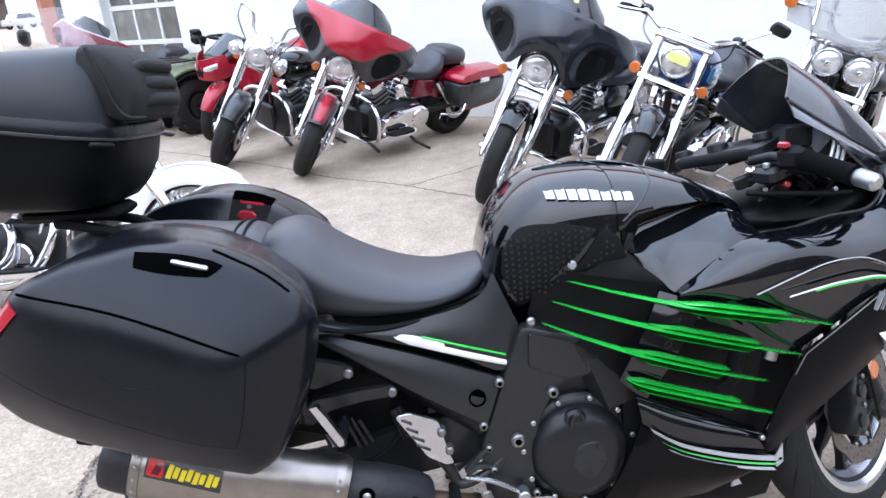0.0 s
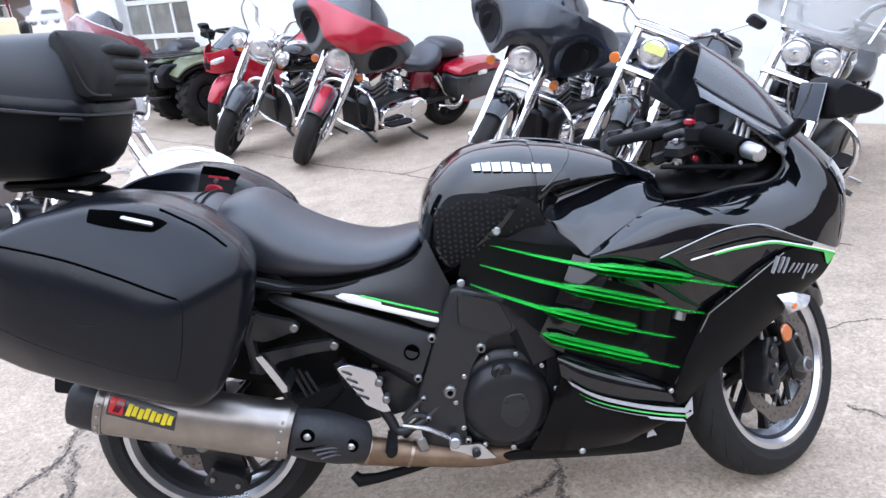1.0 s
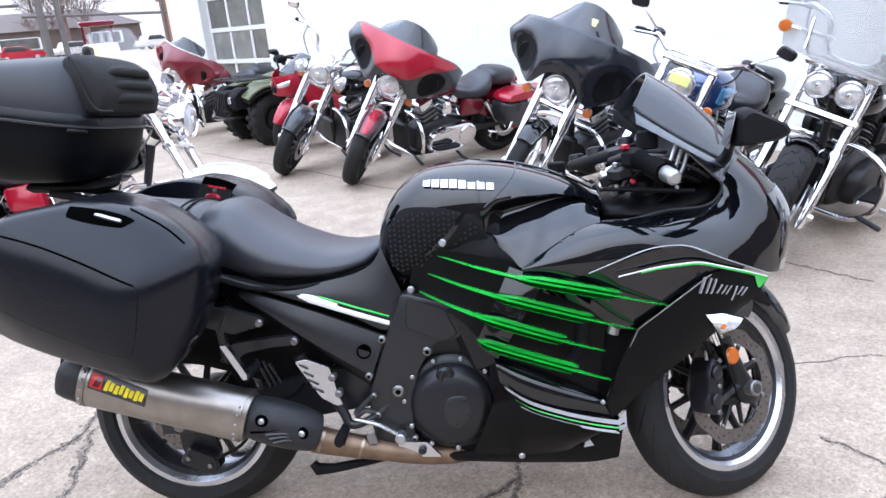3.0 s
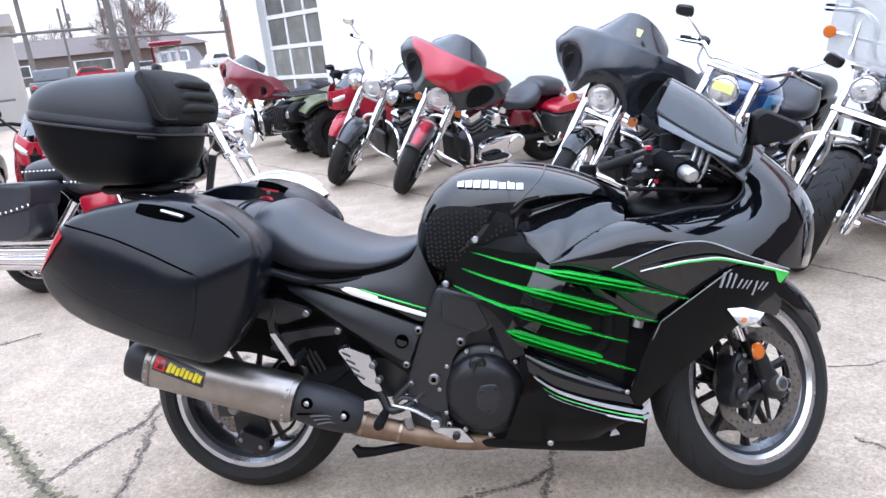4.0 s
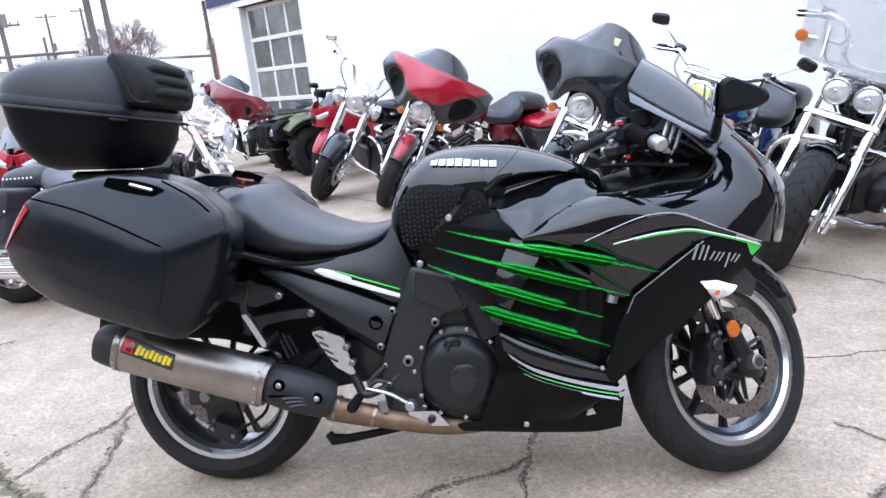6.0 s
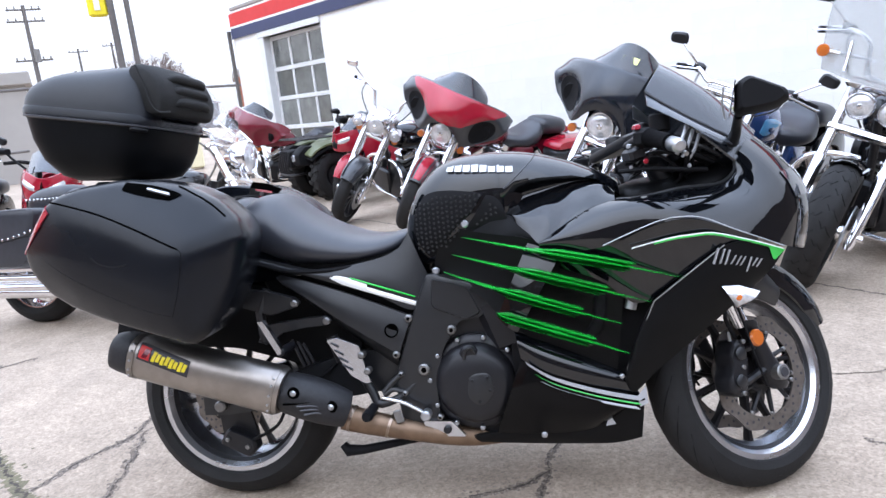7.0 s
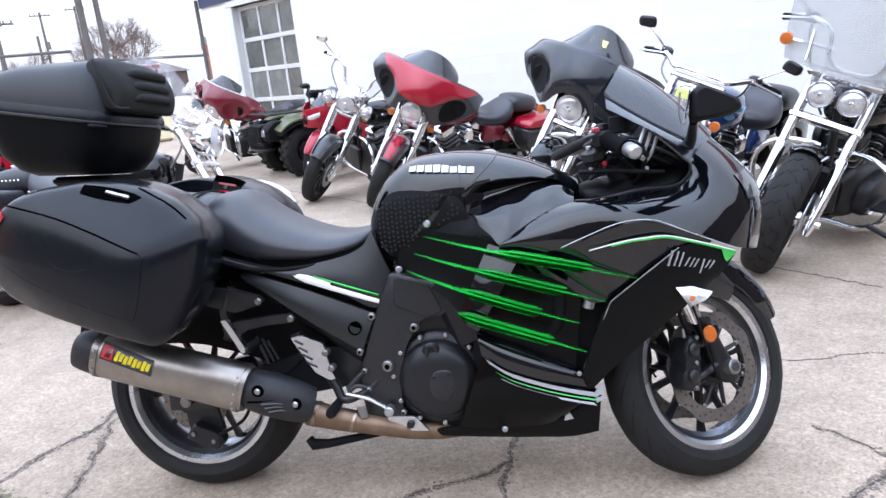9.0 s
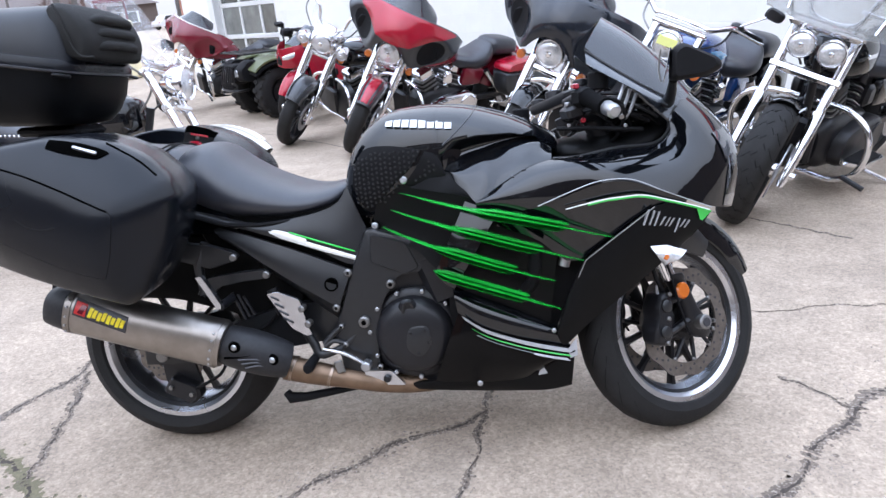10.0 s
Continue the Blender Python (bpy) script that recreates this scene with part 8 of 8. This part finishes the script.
    for k in range(5):
        part("bumper_bar", Geo().tube([(0.46, -0.16 + 0.08 * k, 0.34), (0.49, -0.16 + 0.08 * k, 0.46), (0.44, -0.15 + 0.075 * k, 0.64)], 0.012, 8), BLACKMETAL, root)
    part("bumper_hoop", Geo().tube([(0.30, -0.24, 0.36), (0.46, -0.22, 0.36), (0.47, 0.22, 0.36), (0.30, 0.24, 0.36)], 0.014, 8, 16), BLACKMETAL, root)
    for k in range(6):
        part("front_rack_bar", Geo().tube([(0.34 - 0.11 * k, -0.40, 0.775), (0.34 - 0.11 * k, 0.40, 0.775)], 0.009, 8), BLACKMETAL, root)
        part("rear_rack_bar", Geo().tube([(-0.95 - 0.12 * k, -0.40, 0.80), (-0.95 - 0.12 * k, 0.40, 0.80)], 0.009, 8), BLACKMETAL, root)
    for s in (-1, 1):
        part("rack_side", Geo().tube([(0.36, s * 0.40, 0.775), (-0.22, s * 0.40, 0.775)], 0.011, 8), BLACKMETAL, root)
        part("rack_side", Geo().tube([(-0.93, s * 0.40, 0.80), (-1.58, s * 0.40, 0.80)], 0.011, 8), BLACKMETAL, root)
    part("body", body_loft([(0.10, 0.15, 0.42, 0.66), (0.0, 0.19, 0.40, 0.72), (-0.3, 0.17, 0.36, 0.82), (-0.6, 0.15, 0.34, 0.72), (-1.2, 0.20, 0.36, 0.74), (-1.5, 0.18, 0.45, 0.70)]), paint, root, "painted body")
    part("seat", body_loft([(-0.50, 0.10, 0.70, 0.80), (-0.65, 0.15, 0.68, 0.80), (-1.0, 0.17, 0.70, 0.84), (-1.15, 0.12, 0.72, 0.82)]), VINYL, root, "black quad seat")
    part("engine", Geo().box((0.5, 0.30, 0.26), pose(-0.6, 0, 0.36), 0.04), BLACKMETAL, root)
    part("headlight_pod", Geo().box((0.12, 0.20, 0.10), pose(-0.38, 0, 0.95), 0.03), MATTE, root)
    return root


quad("olive green quad bike with black front rack", (-2.02, 6.86), -140)

stud = cruiser("cruiser with white front fender, red side panels and studded black saddlebags", (-0.76, 2.02, 0.90), -6.0, dict(paint=WHITEPAINT, paint2=WHITEPAINT, tank=GLOSS, side=REDPAINT, slim=0.75, covers=False, fender="full", wb=1.70, steer=8, lean=10, wheel="wire", shield=(0.24, 0.42, 1.0), rpaint=GLOSS, guard=True, bar=(1.08, 0.40, -0.48), nosig=True, farc=(38, 165), skirt=0.10, tz=0.76))
for s in (-1, 1):
    O_ = rounded([(-1.36, 0.70), (-1.40, 0.42), (-1.50, 0.36), (-1.90, 0.38), (-2.02, 0.50), (-2.02, 0.68)], 0.05)
    bg = part("leather_saddlebag", Geo().puff(O_, [(0.155, 0.94), (0.165, 0.99), (0.32, 1.0), (0.36, 0.95), (0.372, 0.8)], Matrix.Diagonal((1, s, 1, 1))), VINYL, stud, "black leather saddlebag with studs")
    part("bag_flap", Geo().puff(rounded([(-1.35, 0.71), (-1.38, 0.55), (-1.70, 0.50), (-2.02, 0.55), (-2.035, 0.70)], 0.05), [(0.15, 1.0), (0.37, 1.0), (0.382, 0.94)], Matrix.Diagonal((1, s, 1, 1))), VINYL, bg)
    for k in range(16):
        part("stud", disc(0.008, 0.008, 8, pose(-1.38 - 0.041 * k, s * 0.382, 0.575 - 0.05 * math.sin(math.pi * k / 15), 0, 0, 0), 0.003), CHROME, bg)
for s in (-1, 1):
    for k in range(13):
        x_ = -0.99 - 0.029 * k
        w_ = float(np.interp(-x_, (0.93, 1.0, 1.12, 1.25, 1.33, 1.37), (0.06, 0.13, 0.175, 0.18, 0.15, 0.10)))
        part("seat_stud", disc(0.008, 0.010, 8, pose(x_, s * (w_ + 0.001), 0.682 + 0.05 * max(0.0, -x_ - 1.12)), 0.003), CHROME, stud)
    for k in range(9):
        part("seat_stud", disc(0.008, 0.010, 8, pose(-1.40 - 0.029 * k, s * 0.1455, 0.765), 0.003), CHROME, stud)
for k in range(3):
    part("heat_shield", Geo().tube([(-1.15, -0.235, 0.24 + 0.055 * k), (-2.05, -0.25, 0.25 + 0.055 * k)], 0.026, 10), CHROME, stud, "chrome exhaust shield")
black_far = cruiser("black cruiser parked behind the red sport motorcycle", (-3.95, 3.0, 0.88), -70.0, dict(paint=GLOSS, fender="full", wheel="cast", steer=10))

# ---- the far side of the street ----
def far_box(root, name, size, at, rz, material, bevel=0.02, label=""):
    return part(name, Geo().box(size, pose(at[0], at[1], at[2], 0, 0, rz), bevel), material, root, label)


posts = thing("sign_post", "two tall weathered posts carrying a yellow sign", "sign post")
for x, y, r in ((-7.0, 10.82, 0.062), (-6.76, 10.97, 0.05)):
    part("post", Geo().tube([(x, y, 0), (x, y, 5.2)], r, 12), POLEGREY, posts)
sgn = part("sign_box", Geo().box((0.34, 0.12, 0.42), pose(-7.22, 10.75, 3.42, 0, 0, 35), 0.04), YELLOW, posts, "yellow sign box")
part("sign_mark", Geo().box((0.10, 0.01, 0.20), pose(-7.18, 10.68, 3.42, 0, 0, 35), 0.003), WHITE, sgn)
fence = thing("fence", "thin pipe rail fence on steel posts", "fence")
F = [(-13.2, 7.4), (-9.1, 10.5), (-7.8, 11.5), (-5.65, 12.75), (-3.2, 14.2)]
part("top_rail", Geo().tube([(x, y, 2.08) for x, y in F[:3]], 0.028, 8), POLEGREY, fence)
part("top_rail", Geo().tube([(F[2][0], F[2][1], 1.88), (F[3][0], F[3][1], 1.78), (F[4][0], F[4][1], 1.68)], 0.026, 8), POLEGREY, fence)
part("lower_rail", Geo().tube([(x, y, 0.92) for x, y in F[:2]], 0.024, 8), POLEGREY, fence)
for x, y in (F[0],):
    part("fence_post", Geo().tube([(x, y, 0), (x, y, 2.1)], 0.03, 8), POLEGREY, fence)
thin = thing("utility_pole", "thin grey pole across the street", "pole", group="utility poles")
part("pole_shaft", Geo().tube([(-38.0, 53.0, 0), (-38.0, 53.0, 6.2)], 0.10, 8), POLEGREY, thin)


def utility_pole(x, y, h, arms):
    root = thing("utility_pole", "wooden utility pole with crossarms", "pole", group="utility poles")
    part("pole_shaft", Geo().tube([(x, y, 0), (x, y, h)], [0.20, 0.13], 10), POLEGREY, root)
    for z, L in arms:
        arm = part("crossarm", Geo().box((L, 0.12, 0.12), pose(x, y, z, 0, 0, 38), 0.01), POLEGREY, root)
        for t in (-0.45, -0.25, 0.25, 0.45):
            part("insulator", Geo().tube([(x + t * L * 0.79, y + t * L * 0.61, z + 0.05), (x + t * L * 0.79, y + t * L * 0.61, z + 0.25)], 0.05, 6), STEEL, arm)
    part("transformer", Geo().tube([(x + 0.3, y, h * 0.62), (x + 0.3, y, h * 0.62 + 0.9)], 0.22, 12), STEEL, root)


utility_pole(-35.7, 45.5, 10.4, ((10.1, 2.2), (9.3, 2.4), (6.6, 2.4)))
utility_pole(-60.5, 86, 12.0, ((11.6, 2.4),))
utility_pole(-57.5, 89, 12.6, ((12.2, 2.4),))


def building(label, at, size, rz, wallm, roofm, storeys, cols, pitched=False):
    """A far building: wall, roof, windows with panes and frames. size is width, depth, height."""
    w, d, h = size
    root = thing("building", label, "building", pose(at[0], at[1], 0, 0, 0, rz))
    part("wall", Geo().box((w, d, h), None, 0.0, (0, 0, h / 2)), wallm, root)
    if pitched:
        part("roof", Geo().add([(-w / 2 - 0.4, -d / 2 - 0.4, h), (w / 2 + 0.4, -d / 2 - 0.4, h), (w / 2 + 0.4, d / 2 + 0.4, h), (-w / 2 - 0.4, d / 2 + 0.4, h), (-w / 2 + 4.0, 0, h + 2.1), (w / 2 - 4.0, 0, h + 2.1)], [(0, 1, 5, 4), (1, 2, 5), (2, 3, 4, 5), (3, 0, 4), (3, 2, 1, 0)]), roofm, root)
    else:
        part("roof", Geo().box((w + 0.3, d + 0.3, 0.35), None, 0.03, (0, 0, h + 0.176)), roofm, root)
    for k in range(storeys):
        for c in range(cols):
            x = -w / 2 + w * (c + 0.5) / cols
            z = h * (k + 0.55) / storeys
            win = part("window", Geo().box((w / cols * 0.5, 0.10, h / storeys * 0.45), None, 0.01, (x, -d / 2 - 0.03, z)), DOORFRAME, root)
            part("pane", Geo().box((w / cols * 0.44, 0.04, h / storeys * 0.38), None, 0.0, (x, -d / 2 - 0.085, z)), WINDOW, win)
    return root


building("low brown house with a shallow roof beyond the fence", (-55.0, 81.0), (26, 10, 3.0), 36, ROOFBROWN, ROOFBROWN, 1, 3, True)
building("beige clad shed with a dark lower wall", (-17.4, 15.6), (7, 6, 2.55), 38, TAUPE, TAUPE, 1, 2)
building("red brick building across the street", (-13.5, 34.9), (4.2, 5, 3.0), 26, BRICKFAR, TAUPE, 1, 2)
# three unseen blocks, added to close the yard and darken what the paint reflects
building("unseen dark block behind the viewer, added to darken reflections", (2, -26), (70, 10, 9.5), 180, ROOFBROWN, ROOFBROWN, 2, 12)
building("unseen dark block across the yard, added to darken reflections", (22, -6), (36, 10, 7.0), 90, ROOFBROWN, ROOFBROWN, 2, 8)
building("unseen brown block on the yard's other side, added to darken reflections", (-34, -8), (30, 10, 6.0), -90, BRICKFAR, ROOFBROWN, 2, 8)


def bare_tree(x, y, h, seed):
    """A leafless tree: trunk, limbs and many fine twigs."""
    rng = random.Random(seed)
    root = thing("tree", "leafless tree with fine reddish twigs", "tree", pose(x, y, 0), "bare trees")
    part("trunk", Geo().tube([(0, 0, 0), (0.1, 0, h * 0.25), (0, 0.1, h * 0.5)], [h * 0.03, h * 0.022, h * 0.014], 8), BARK, root)
    g = Geo()
    def grow(p, d, L, r, depth):
        q = p + d * L
        g.tube([p, (p + q) / 2 + np.array([rng.uniform(-1, 1) for _ in range(3)]) * L * 0.06, q], [r, r * 0.8, r * 0.55], 4 if depth else 3)
        if depth == 0:
            return
        for _ in range(5 if depth > 1 else 8):
            nd = d + np.array([rng.uniform(-1, 1), rng.uniform(-1, 1), rng.uniform(-0.5, 0.8)]) * 0.75
            nd = nd / np.linalg.norm(nd)
            grow(p + d * L * rng.uniform(0.5, 1.0), nd, L * rng.uniform(0.55, 0.75), r * 0.5, depth - 1)
    for k in range(6):
        a = k * 1.05 + rng.uniform(-0.3, 0.3)
        d = np.array((math.cos(a) * 0.7, math.sin(a) * 0.7, 0.75))
        grow(np.array((0, 0, h * rng.uniform(0.25, 0.5))), d / np.linalg.norm(d), h * 0.27, h * 0.006, 3)
    tagged(part("crown", g, BARK, root, sharp=180), kind="stuff")


for k, (x, y, h) in enumerate(((-62, 84, 8.5), (-57, 90, 8.0), (-49.5, 80, 9.5), (-46.0, 76.5, 10.5), (-44.5, 77.5, 9.5), (-43.0, 75.5, 8.8), (-47.5, 74, 5.0), (-33, 80, 6.8), (-30, 84, 6.0), (-27, 82, 6.5), (-70, 80, 8.5), (-29.5, 39.0, 1.9))):
    bare_tree(x, y, h, 40 + k)


def far_car(label, at, rz, paint):
    """A parked car: body with cabin, glass, wheels, lamps."""
    root = thing("car", label, "car", pose(at[0], at[1], 0, 0, 0, rz), "parked cars")
    part("body", Geo().puff(rounded([(-2.15, 0.35), (2.1, 0.35), (2.2, 0.62), (2.05, 0.86), (1.1, 0.95), (-2.0, 0.98), (-2.2, 0.70)], 0.12), [(-0.88, 0.96), (-0.82, 1.0), (0.82, 1.0), (0.88, 0.96)]), paint, root)
    part("cabin", Geo().puff(rounded([(-1.75, 0.95), (1.05, 0.94), (0.35, 1.48), (-1.35, 1.50)], 0.15), [(-0.74, 0.93), (-0.66, 1.0), (0.66, 1.0), (0.74, 0.93)]), paint, root)
    for s in (-1, 1):
        part("side_window", Geo().puff(rounded([(-1.5, 1.0), (0.75, 0.99), (0.25, 1.40), (-1.25, 1.42)], 0.1), [(s * 0.742, 1.0), (s * 0.752, 0.97)]), CARDARK, root)
        for x in (-1.35, 1.35):
            w_ = part("wheel", Geo().lathe([(0.02, 0.02), (0.20, 0.02), (0.22, -0.02), (0.02, -0.05)], pose(x, s * 0.86, 0.33) @ Matrix.Diagonal((1, -s, 1, 1)), 20, "y", shut=True), ALLOY, root)
            part("tyre", tyre_geo(0.33, 0.20, 0.21, 28, 2.0), RUBBER, w_, m=pose(x, s * 0.78, 0.33))
        part("headlight", Geo().box((0.12, 0.30, 0.14), pose(2.10, s * 0.62, 0.70), 0.04), CLEARLENS, root)
        part("tail_light", Geo().box((0.10, 0.22, 0.16), pose(-2.12, s * 0.66, 0.78), 0.03), REDLENS, root)
    part("windscreen", Geo().loft([[(1.06, y, 0.96), (0.42, y * 0.9, 1.44), (0.40, y * 0.9, 1.44), (1.04, y, 0.96)] for y in (-0.64, 0.64)]), CARDARK, root)


far_car("white parked car beyond the yard", (-36.5, 77.3), 62, CARWHITE)
far_car("silver parked car beside the house", (-39.0, 66.0), 62, POLISHED)
far_car("red parked car beyond the fence", (-46.5, 68.5), 36, REDPAINT)
far_car("white parked car beyond the fence", (-58.0, 68.0), 38, CARWHITE)
quad("dark green quad bike beyond the pipe fence", (-51.8, 69.6), -60, mat("dark_green_plastic", (0.012, 0.03, 0.018), 0.35, vary=0.15, scale=20))
far_car("dark parked car near the house", (-21.8, 29.0), 118, CHARCOAL)

cart = thing("forecourt_cart", "cream service cart with a red framed canopy", "cart", pose(-7.75, 13.9, 0, 0, 0, 35))
part("cabinet", Geo().box((0.70, 0.50, 1.25), None, 0.04, (0, 0, 0.66)), mat("cream_panel", (0.72, 0.66, 0.45), 0.5, vary=0.08, scale=6), cart)
for x in (-0.29, 0.29):
    part("canopy_post", Geo().box((0.05, 0.05, 0.36), None, 0.01, (x, 0, 1.465)), CRIMSON, cart)
part("canopy", Geo().box((0.70, 0.50, 0.12), None, 0.03, (0, 0, 1.705)), CRIMSON, cart)
for x in (-0.18, 0.05, 0.22):
    part("bottle", Geo().tube([(x, -0.05, 1.285), (x, -0.05, 1.46), (x, -0.05, 1.52)], [0.05, 0.05, 0.02], 10), TAUPE, cart)
for x in (-0.3, 0.3):
    part("castor", disc(0.04, 0.03, 12, pose(x, 0, 0.04)), RUBBER, cart)

# ---- painted blocks of the yard wall ----
bm_g = Geo().box((0.398, 0.034, 0.198), None, 0.002)
block_me = None
rest_blocks = Geo()
for c in range(12):
    z = 0.10 + 0.2 * c
    x = LEFT + 0.2 + (0.2 if c % 2 else 0.0)
    while x < RIGHT - 0.2:
        if not (DOOR0 - 0.2 < x < DOOR1 + 0.2):
            if -4.2 < x < 5.2:
                b_ = part("block", bm_g if block_me is None else block_me, BLOCK, wall, m=pose(x, 0.020, z))
                block_me = b_.data
            else:
                rest_blocks.box((0.398, 0.034, 0.198), pose(x, 0.020, z), 0.002)
        x += 0.4
tagged(part("outer_blockwork", rest_blocks, BLOCK, wall), kind="stuff")
